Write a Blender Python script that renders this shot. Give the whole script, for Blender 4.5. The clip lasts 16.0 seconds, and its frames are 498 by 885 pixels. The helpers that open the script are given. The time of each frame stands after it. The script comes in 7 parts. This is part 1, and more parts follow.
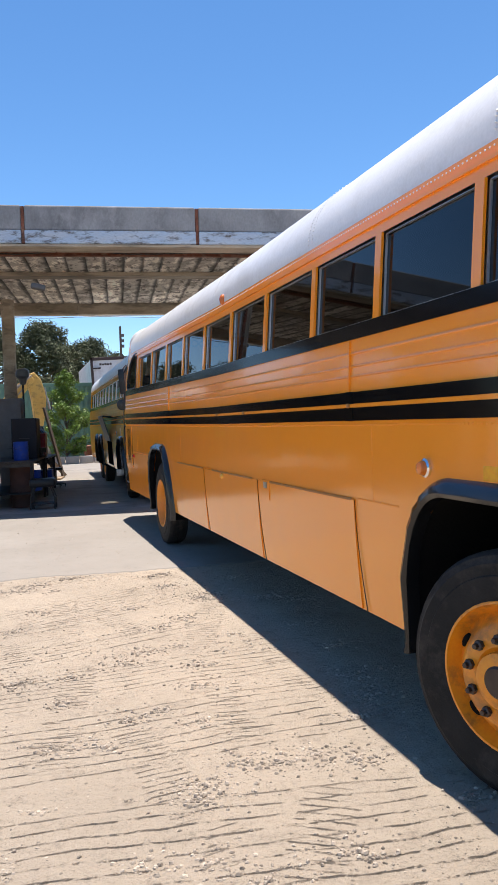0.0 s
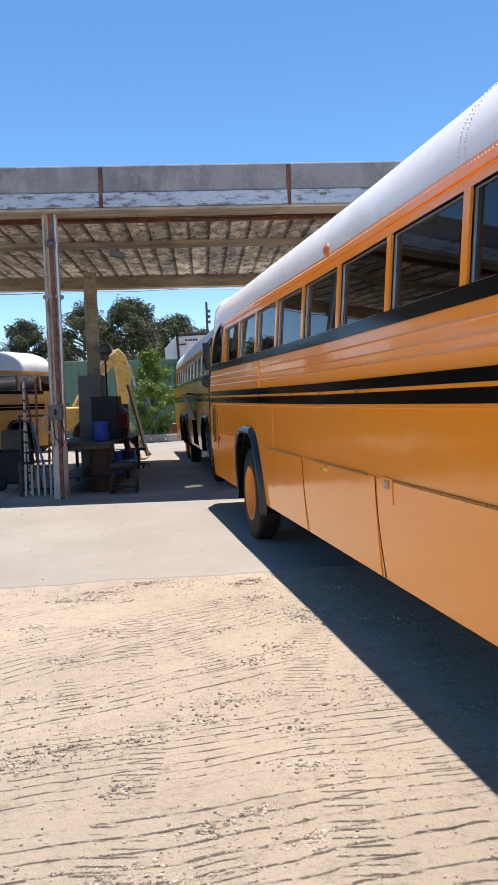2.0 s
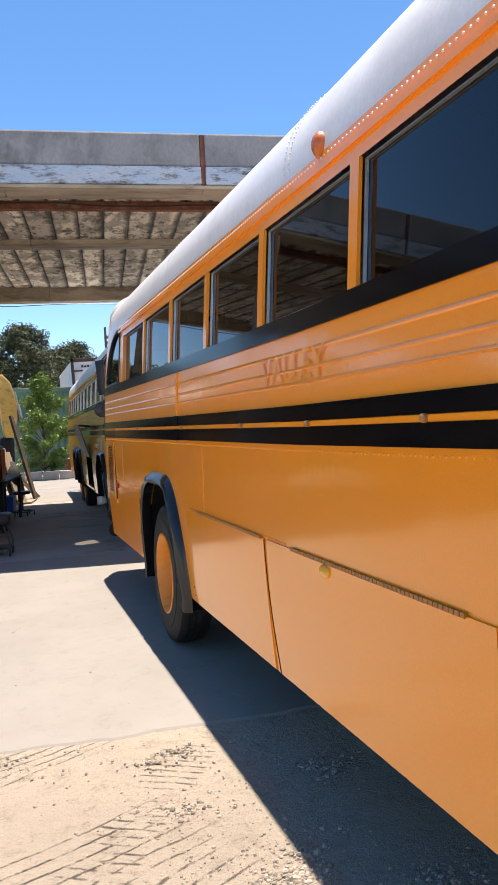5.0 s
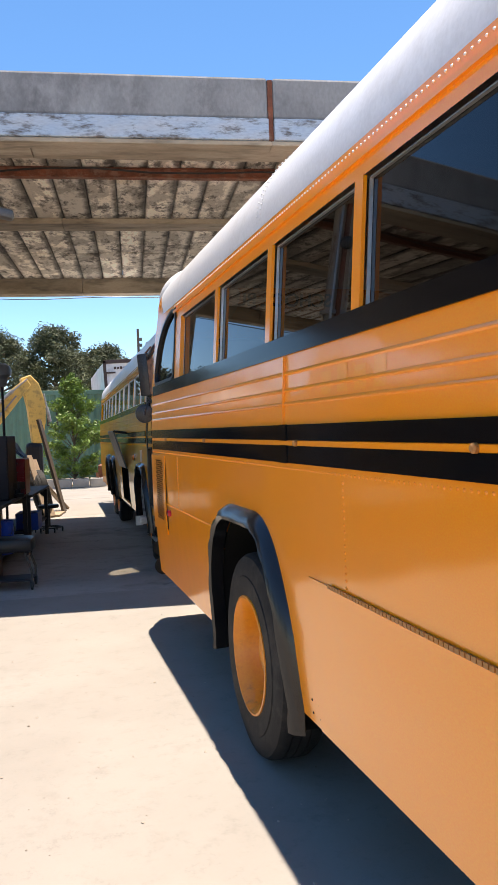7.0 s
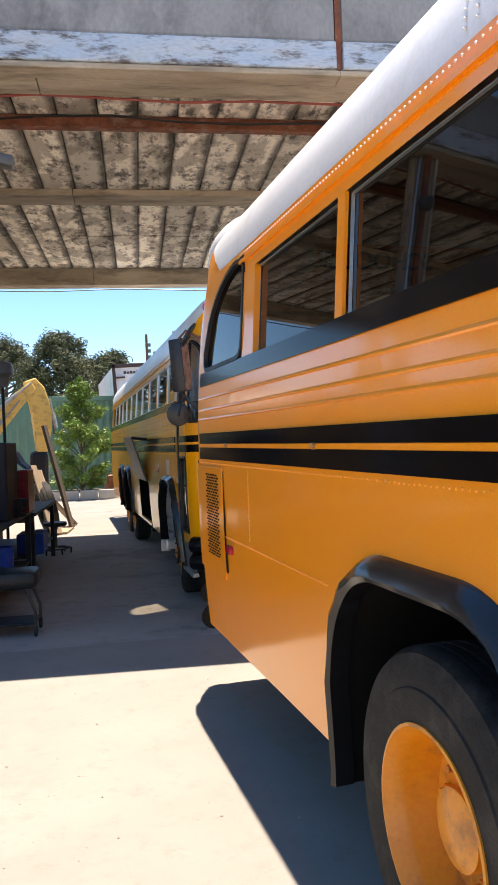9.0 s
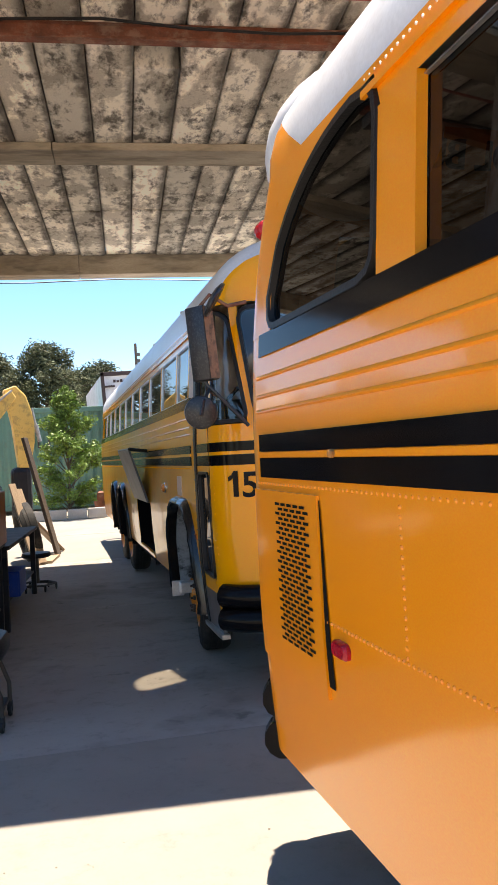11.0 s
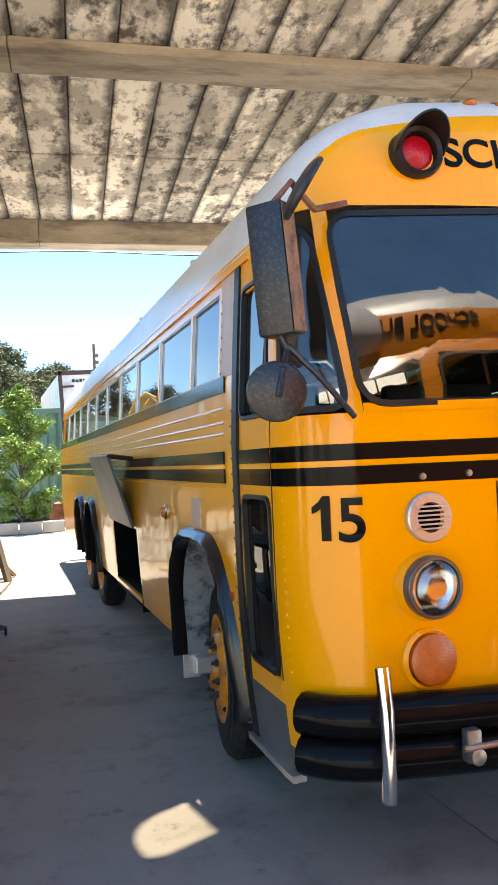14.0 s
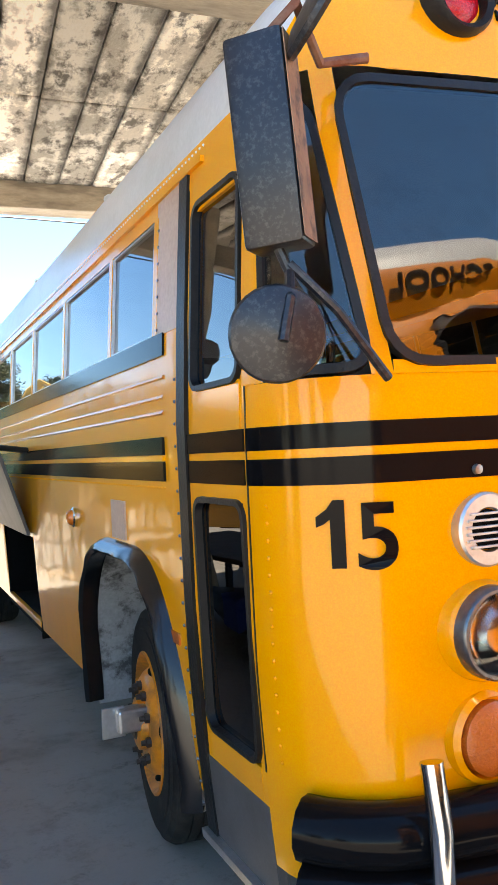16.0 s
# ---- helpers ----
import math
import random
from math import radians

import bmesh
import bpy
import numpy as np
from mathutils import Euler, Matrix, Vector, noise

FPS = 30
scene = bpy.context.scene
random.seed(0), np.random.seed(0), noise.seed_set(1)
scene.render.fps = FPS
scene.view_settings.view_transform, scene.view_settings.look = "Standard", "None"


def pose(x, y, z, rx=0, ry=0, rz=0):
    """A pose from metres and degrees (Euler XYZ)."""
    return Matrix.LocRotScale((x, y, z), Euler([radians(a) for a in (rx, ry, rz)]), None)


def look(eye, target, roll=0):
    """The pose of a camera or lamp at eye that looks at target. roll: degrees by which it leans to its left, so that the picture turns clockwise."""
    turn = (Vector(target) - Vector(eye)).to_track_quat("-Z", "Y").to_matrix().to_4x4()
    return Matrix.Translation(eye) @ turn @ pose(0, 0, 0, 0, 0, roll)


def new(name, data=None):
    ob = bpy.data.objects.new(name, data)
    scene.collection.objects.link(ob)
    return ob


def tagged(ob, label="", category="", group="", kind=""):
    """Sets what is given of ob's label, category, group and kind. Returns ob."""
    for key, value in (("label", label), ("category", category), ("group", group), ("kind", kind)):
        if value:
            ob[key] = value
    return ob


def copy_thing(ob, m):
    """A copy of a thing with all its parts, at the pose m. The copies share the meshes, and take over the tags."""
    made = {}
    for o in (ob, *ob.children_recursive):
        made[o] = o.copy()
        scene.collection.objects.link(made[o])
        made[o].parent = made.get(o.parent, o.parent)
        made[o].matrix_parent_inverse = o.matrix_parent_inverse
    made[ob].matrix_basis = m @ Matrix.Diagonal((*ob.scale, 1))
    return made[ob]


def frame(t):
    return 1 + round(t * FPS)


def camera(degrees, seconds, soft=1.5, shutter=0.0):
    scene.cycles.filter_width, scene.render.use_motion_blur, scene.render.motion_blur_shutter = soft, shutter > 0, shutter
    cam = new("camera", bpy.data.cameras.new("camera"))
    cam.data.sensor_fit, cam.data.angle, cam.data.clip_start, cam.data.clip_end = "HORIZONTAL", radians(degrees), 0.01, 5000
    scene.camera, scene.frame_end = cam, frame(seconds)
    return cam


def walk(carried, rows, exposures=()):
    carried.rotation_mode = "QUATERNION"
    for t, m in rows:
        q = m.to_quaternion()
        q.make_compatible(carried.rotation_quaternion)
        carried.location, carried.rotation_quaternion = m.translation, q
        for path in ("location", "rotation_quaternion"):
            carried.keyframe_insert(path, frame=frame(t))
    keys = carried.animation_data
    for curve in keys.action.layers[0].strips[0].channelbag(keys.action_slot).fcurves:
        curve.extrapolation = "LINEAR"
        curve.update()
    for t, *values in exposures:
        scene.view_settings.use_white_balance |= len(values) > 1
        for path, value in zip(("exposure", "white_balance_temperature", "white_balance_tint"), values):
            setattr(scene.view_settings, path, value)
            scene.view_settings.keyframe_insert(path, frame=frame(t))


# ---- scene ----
cam = camera(35.5, 16.0, soft=0.85)
PATH = [
    (0, (0.218, 0.904, 1.534), (0.769, 2.826, 1.48), -1.8),
    (0.5, (0.212, 1.153, 1.54), (0.699, 3.091, 1.443), -1.6),
    (1, (0.307, 1.454, 1.543), (0.734, 3.405, 1.433), -1.7),
    (1.5, (0.37, 1.77, 1.546), (0.734, 3.733, 1.432), -1.8),
    (2, (0.401, 2.166, 1.564), (0.735, 4.135, 1.457), -1.9),
    (2.5, (0.497, 2.612, 1.564), (0.87, 4.574, 1.468), -1.2),
    (3, (0.526, 3.066, 1.567), (1.011, 5.005, 1.487), -0.7),
    (3.2, (0.535, 3.225, 1.576), (1.088, 5.146, 1.5), -0.7),
    (5.3, (0.83, 5.286, 1.613), (1.406, 7.201, 1.574), -2.8),
    (5.5, (0.821, 5.478, 1.624), (1.391, 7.395, 1.586), -2.7),
    (6, (0.863, 5.959, 1.615), (1.419, 7.88, 1.578), -2.3),
    (6.5, (0.889, 6.473, 1.636), (1.42, 8.401, 1.601), -2.1),
    (7, (0.885, 6.941, 1.662), (1.395, 8.875, 1.638), -2.1),
    (7.5, (0.923, 7.458, 1.676), (1.399, 9.4, 1.663), -2.4),
    (8, (0.88, 7.959, 1.663), (1.351, 9.903, 1.665), -2.8),
    (8.2, (0.825, 8.081, 1.663), (1.315, 10.02, 1.661), -2.2),
    (10.3, (0.939, 10.227, 1.619), (1.456, 12.159, 1.634), -2.5),
    (10.5, (0.933, 10.392, 1.631), (1.451, 12.324, 1.65), -2.7),
    (11, (0.979, 10.862, 1.646), (1.508, 12.79, 1.676), -3.0),
    (11.5, (0.971, 11.309, 1.635), (1.512, 13.234, 1.681), -3.1),
    (12, (0.933, 11.693, 1.658), (1.49, 13.613, 1.718), -3.3),
    (12.5, (0.977, 12.09, 1.684), (1.494, 14.02, 1.762), -3.0),
    (13, (0.942, 12.434, 1.669), (1.488, 14.357, 1.746), -2.1),
    (13.5, (0.942, 12.745, 1.676), (1.564, 14.645, 1.733), -2.0),
    (14, (1.028, 13.11, 1.691), (1.669, 15.003, 1.735), -2.5),
    (14.5, (1.022, 13.42, 1.677), (1.789, 15.266, 1.722), -2.7),
    (15, (1.04, 13.699, 1.68), (1.908, 15.501, 1.718), -3.0),
    (15.5, (1.152, 13.962, 1.695), (2.004, 15.771, 1.727), -3.4),
    (16, (1.182, 14.156, 1.68), (2.07, 15.948, 1.696), -2.8),
]
walk(cam, [(t, look(eye, target, roll)) for t, eye, target, roll in PATH],
     [(0, 0.8, 6650, 14), (3, 0.9, 6800, 14), (5.5, 1.1, 7050, 15), (8, 1.25, 7250, 15), (10.5, 1.5, 7450, 15), (11.5, 1.65, 7500, 13), (12.5, 2.05, 7500, 11), (14, 2.3, 7500, 10), (16, 2.6, 7500, 10)])

# ---- light ----
SUN = Vector((0.07, 0.13, 1.0)).normalized()
world = bpy.data.worlds.new("sky")
scene.world = world
world.use_nodes = True
wn = world.node_tree
sky = wn.nodes.new("ShaderNodeTexSky")
sky.sky_type, sky.sun_disc = "NISHITA", False
sky.sun_elevation, sky.sun_rotation = math.asin(SUN.z), math.atan2(SUN.x, SUN.y)
sky.altitude, sky.air_density, sky.dust_density, sky.ozone_density = 1500, 1.0, 0.0, 4.0
hs = wn.nodes.new("ShaderNodeHueSaturation")
hs.inputs["Saturation"].default_value = 1.17
hs.inputs["Hue"].default_value = 0.497
wn.links.new(sky.outputs[0], hs.inputs["Color"])
wn.links.new(hs.outputs[0], wn.nodes["Background"].inputs[0])
wn.nodes["Background"].inputs[1].default_value = 0.115
sun = new("sun", bpy.data.lights.new("sun", "SUN"))
sun.data.energy, sun.data.angle, sun.data.color = 5.0, radians(0.53), (1.0, 0.945, 0.86)
sun.matrix_world = look(SUN * 60, (0, 0, 0))

# ---- materials ----


def mat(name, color, rough=0.6, metal=0.0, second=None, scale=4.0, grain=60.0, bump=0.0, coat=0.0, mix=0.5, vary=0.0, stretch=(1, 1, 1), contrast=(0.4, 0.65), spec=0.5, rvar=0.08, dirt=None, dirt_amount=0.0, dirt_scale=2.0, island=0.0, joints=None, wave=0.0, coat_rough=0.04, coat_ior=1.5):
    """Painted or raw surface: two-scale variation of the colour, grain relief, optional stains."""
    m = bpy.data.materials.new(name)
    m.use_nodes = True
    nt = m.node_tree
    n, link = nt.nodes, nt.links.new
    p = n["Principled BSDF"]
    p.inputs["Roughness"].default_value, p.inputs["Metallic"].default_value = rough, metal
    p.inputs["Specular IOR Level"].default_value = spec
    p.inputs["Coat Weight"].default_value, p.inputs["Coat Roughness"].default_value = coat, coat_rough
    p.inputs["Coat IOR"].default_value = coat_ior
    co = n.new("ShaderNodeTexCoord")
    mp = n.new("ShaderNodeMapping")
    mp.inputs["Scale"].default_value = stretch
    link(co.outputs["Object"], mp.inputs[0])
    big = n.new("ShaderNodeTexNoise")
    big.inputs["Scale"].default_value, big.inputs["Detail"].default_value, big.inputs["Roughness"].default_value = scale, 6, 0.62
    link(mp.outputs[0], big.inputs["Vector"])
    fine = n.new("ShaderNodeTexNoise")
    fine.inputs["Scale"].default_value, fine.inputs["Detail"].default_value = grain, 4
    link(mp.outputs[0], fine.inputs["Vector"])
    ramp = n.new("ShaderNodeMapRange")
    ramp.inputs[1].default_value, ramp.inputs[2].default_value = contrast
    link(big.outputs[0], ramp.inputs[0])
    mx = n.new("ShaderNodeMix")
    mx.data_type = "RGBA"
    second = second or tuple(c * 0.7 for c in color)
    mx.inputs[6].default_value, mx.inputs[7].default_value = (*color, 1), (*second, 1)
    sc = n.new("ShaderNodeMath")
    sc.operation = "MULTIPLY"
    sc.inputs[1].default_value = mix
    link(ramp.outputs[0], sc.inputs[0])
    link(sc.outputs[0], mx.inputs[0])
    out = mx.outputs[2]
    g = n.new("ShaderNodeMix")
    g.data_type, g.blend_type = "RGBA", "OVERLAY"
    g.inputs[0].default_value = 0.25
    link(out, g.inputs[6])
    link(fine.outputs[0], g.inputs[7])
    out = g.outputs[2]
    if dirt:
        dn = n.new("ShaderNodeTexNoise")
        dn.inputs["Scale"].default_value, dn.inputs["Detail"].default_value, dn.inputs["Roughness"].default_value = dirt_scale, 9, 0.7
        link(mp.outputs[0], dn.inputs["Vector"])
        dr = n.new("ShaderNodeMapRange")
        dr.inputs[1].default_value, dr.inputs[2].default_value, dr.inputs[4].default_value = 0.5, 0.62, dirt_amount
        link(dn.outputs[0], dr.inputs[0])
        dm = n.new("ShaderNodeMix")
        dm.data_type = "RGBA"
        dm.inputs[7].default_value = (*dirt, 1)
        link(dr.outputs[0], dm.inputs[0])
        link(out, dm.inputs[6])
        out = dm.outputs[2]
    if joints:
        sx = n.new("ShaderNodeSeparateXYZ")
        link(co.outputs["Object"], sx.inputs[0])

        def step(op, a, b=None, c=None):
            q = n.new("ShaderNodeMath")
            q.operation = op
            for i, v in enumerate((a, b, c)):
                if isinstance(v, (int, float)):
                    q.inputs[i].default_value = v
                elif v is not None:
                    link(v, q.inputs[i])
            return q.outputs[0]
        f = step("FRACT", step("DIVIDE", step("SUBTRACT", sx.outputs[0], joints[0]), joints[1]))
        edge = step("MULTIPLY", step("ABSOLUTE", step("SUBTRACT", f, 0.42)), 2.0)
        jn = n.new("ShaderNodeTexNoise")
        jn.inputs["Scale"].default_value, jn.inputs["Detail"].default_value, jn.inputs["Roughness"].default_value = 2.2, 8, 0.7
        link(co.outputs["Object"], jn.inputs["Vector"])
        jr = n.new("ShaderNodeMapRange")
        jr.inputs[1].default_value, jr.inputs[2].default_value, jr.inputs[4].default_value = 1.18, 1.55, 0.85
        link(step("MULTIPLY_ADD", jn.outputs[0], 1.1, edge), jr.inputs[0])
        jm = n.new("ShaderNodeMix")
        jm.data_type = "RGBA"
        jm.inputs[7].default_value = (0.055, 0.048, 0.04, 1)
        link(jr.outputs[0], jm.inputs[0])
        link(out, jm.inputs[6])
        out = jm.outputs[2]
    if island:
        ge = n.new("ShaderNodeNewGeometry")
        mi = n.new("ShaderNodeMapRange")
        mi.inputs[3].default_value, mi.inputs[4].default_value = 1 - island, 1 + island
        link(ge.outputs["Random Per Island"], mi.inputs[0])
        vi = n.new("ShaderNodeVectorMath")
        vi.operation = "SCALE"
        link(out, vi.inputs[0])
        link(mi.outputs[0], vi.inputs["Scale"])
        out = vi.outputs[0]
    if vary:
        oi = n.new("ShaderNodeObjectInfo")
        ma = n.new("ShaderNodeMapRange")
        ma.inputs[3].default_value, ma.inputs[4].default_value = 1 - vary, 1 + vary
        link(oi.outputs["Random"], ma.inputs[0])
        vm = n.new("ShaderNodeVectorMath")
        vm.operation = "SCALE"
        link(out, vm.inputs[0])
        link(ma.outputs[0], vm.inputs["Scale"])
        out = vm.outputs[0]
    link(out, p.inputs["Base Color"])
    rr = n.new("ShaderNodeMapRange")
    rr.inputs[3].default_value, rr.inputs[4].default_value = max(0.02, rough - rvar), min(1, rough + rvar)
    link(big.outputs[0], rr.inputs[0])
    link(rr.outputs[0], p.inputs["Roughness"])
    if bump:
        b = n.new("ShaderNodeBump")
        b.inputs["Strength"].default_value, b.inputs["Distance"].default_value = bump, 0.01
        link(fine.outputs[0], b.inputs["Height"])
        link(b.outputs[0], p.inputs["Normal"])
    if wave:
        # gentle buckling of the sheet metal
        sw = n.new("ShaderNodeTexNoise")
        sw.inputs["Scale"].default_value, sw.inputs["Detail"].default_value, sw.inputs["Roughness"].default_value = 2.4, 2.5, 0.45
        link(co.outputs["Object"], sw.inputs["Vector"])
        b = n.new("ShaderNodeBump")
        b.inputs["Strength"].default_value, b.inputs["Distance"].default_value = wave, 0.03
        link(sw.outputs[0], b.inputs["Height"])
        link(b.outputs[0], p.inputs["Coat Normal"])
        link(b.outputs[0], p.inputs["Normal"])
    return m


def glass(name, tint, gloss_rough=0.01, ior=1.5):
    m = bpy.data.materials.new(name)
    m.use_nodes = True
    n, link = m.node_tree.nodes, m.node_tree.links.new
    n.remove(n["Principled BSDF"])
    t, g, f, mx = (n.new("ShaderNode" + k) for k in ("BsdfTransparent", "BsdfGlossy", "Fresnel", "MixShader"))
    t.inputs[0].default_value = (*tint, 1)
    g.inputs["Roughness"].default_value = gloss_rough
    f.inputs[0].default_value = ior
    link(f.outputs[0], mx.inputs[0])
    link(t.outputs[0], mx.inputs[1])
    link(g.outputs[0], mx.inputs[2])
    link(mx.outputs[0], n["Material Output"].inputs[0])
    return m


def ground_mat(name, base, second, dark, pebble, track, bump, stain=0.0):
    m = bpy.data.materials.new(name)
    m.use_nodes = True
    nt = m.node_tree
    n, link = nt.nodes, nt.links.new
    p = n["Principled BSDF"]
    p.inputs["Roughness"].default_value = 0.92
    p.inputs["Specular IOR Level"].default_value = 0.2
    co = n.new("ShaderNodeTexCoord")

    def noise_of(scale, detail=8, rough=0.6, vec=None):
        t = n.new("ShaderNodeTexNoise")
        t.inputs["Scale"].default_value, t.inputs["Detail"].default_value, t.inputs["Roughness"].default_value = scale, detail, rough
        link(vec or co.outputs["Object"], t.inputs["Vector"])
        return t.outputs[0]

    def rng(sock, a, b, lo=0.0, hi=1.0):
        r = n.new("ShaderNodeMapRange")
        for i, v in enumerate((a, b, lo, hi)):
            r.inputs[i + 1].default_value = v
        link(sock, r.inputs[0])
        return r.outputs[0]

    def blend(f, c0, c1):
        x = n.new("ShaderNodeMix")
        x.data_type = "RGBA"
        link(f, x.inputs[0])
        for i, c in ((6, c0), (7, c1)):
            if isinstance(c, tuple):
                x.inputs[i].default_value = (*c, 1)
            else:
                link(c, x.inputs[i])
        return x.outputs[2]

    col = blend(rng(noise_of(0.7), 0.35, 0.65), base, second)
    col = blend(rng(noise_of(1.1, 14, 0.8), 0.55, 0.68, 0, 0.4), col, dark)
    col = blend(rng(noise_of(6, 13, 0.9), 0.525, 0.62, 0, 0.6 if track else 0.4), col, dark)
    col = blend(rng(noise_of(70, 4, 0.8), 0.58, 0.66, 0, pebble), col, dark)
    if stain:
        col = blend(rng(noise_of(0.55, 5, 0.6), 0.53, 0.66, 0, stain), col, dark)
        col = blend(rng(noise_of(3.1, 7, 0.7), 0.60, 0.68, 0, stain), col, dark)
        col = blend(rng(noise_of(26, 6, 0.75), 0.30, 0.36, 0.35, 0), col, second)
    height = noise_of(22, 10, 0.7)
    if track:
        def calc(op, a, b=None):
            q = n.new("ShaderNodeMath")
            q.operation = op
            for i, v in enumerate((a, b)):
                if isinstance(v, (int, float)):
                    q.inputs[i].default_value = v
                elif v is not None:
                    link(v, q.inputs[i])
            return q.outputs[0]
        xyz = n.new("ShaderNodeSeparateXYZ")
        link(co.outputs["Object"], xyz.inputs[0])
        gx, gy = xyz.outputs[0], xyz.outputs[1]
        wander = calc("MULTIPLY", calc("SUBTRACT", noise_of(1.2, 2, 0.5), 0.5), 0.18)
        jitter = calc("MULTIPLY", calc("SUBTRACT", noise_of(6, 8, 0.75), 0.5), 0.045)
        worn = noise_of(2.3, 8, 0.75)
        crumb = rng(noise_of(7, 10, 0.88), 0.48, 0.60)
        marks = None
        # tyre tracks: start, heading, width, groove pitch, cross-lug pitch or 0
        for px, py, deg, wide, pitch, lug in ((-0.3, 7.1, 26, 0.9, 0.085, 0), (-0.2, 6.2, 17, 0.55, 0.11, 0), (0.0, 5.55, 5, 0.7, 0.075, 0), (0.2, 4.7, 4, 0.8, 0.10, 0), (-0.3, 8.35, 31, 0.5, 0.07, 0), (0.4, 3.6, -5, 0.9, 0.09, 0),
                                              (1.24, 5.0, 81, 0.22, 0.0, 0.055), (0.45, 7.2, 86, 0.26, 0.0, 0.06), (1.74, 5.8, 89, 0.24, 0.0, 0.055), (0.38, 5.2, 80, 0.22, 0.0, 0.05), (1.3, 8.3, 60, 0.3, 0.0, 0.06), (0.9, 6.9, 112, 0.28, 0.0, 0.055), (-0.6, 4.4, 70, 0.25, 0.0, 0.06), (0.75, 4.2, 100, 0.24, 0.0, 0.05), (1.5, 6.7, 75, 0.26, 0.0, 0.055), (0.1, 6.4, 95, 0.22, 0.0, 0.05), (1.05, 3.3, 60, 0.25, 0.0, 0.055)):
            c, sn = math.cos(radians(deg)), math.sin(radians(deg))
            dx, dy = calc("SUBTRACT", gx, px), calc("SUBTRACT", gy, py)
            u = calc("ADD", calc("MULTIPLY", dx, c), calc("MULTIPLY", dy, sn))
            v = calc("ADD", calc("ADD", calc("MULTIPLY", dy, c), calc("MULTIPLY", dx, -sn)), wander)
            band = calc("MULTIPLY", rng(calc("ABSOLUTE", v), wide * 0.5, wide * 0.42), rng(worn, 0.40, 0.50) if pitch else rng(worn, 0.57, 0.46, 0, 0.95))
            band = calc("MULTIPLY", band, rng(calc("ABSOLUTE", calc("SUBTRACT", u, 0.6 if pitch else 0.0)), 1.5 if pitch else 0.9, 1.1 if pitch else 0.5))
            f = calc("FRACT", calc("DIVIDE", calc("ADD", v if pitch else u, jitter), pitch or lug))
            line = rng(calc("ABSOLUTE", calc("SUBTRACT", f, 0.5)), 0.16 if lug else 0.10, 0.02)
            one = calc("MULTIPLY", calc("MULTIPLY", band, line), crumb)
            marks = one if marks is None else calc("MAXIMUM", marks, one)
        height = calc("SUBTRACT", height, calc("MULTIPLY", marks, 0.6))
        # grooves darkened in the colour as well, for shade the relief lacks
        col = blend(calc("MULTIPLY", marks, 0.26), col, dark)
    link(col, p.inputs["Base Color"])
    b = n.new("ShaderNodeBump")
    b.inputs["Strength"].default_value, b.inputs["Distance"].default_value = bump, 0.03
    link(height, b.inputs["Height"])
    link(b.outputs[0], p.inputs["Normal"])
    return m


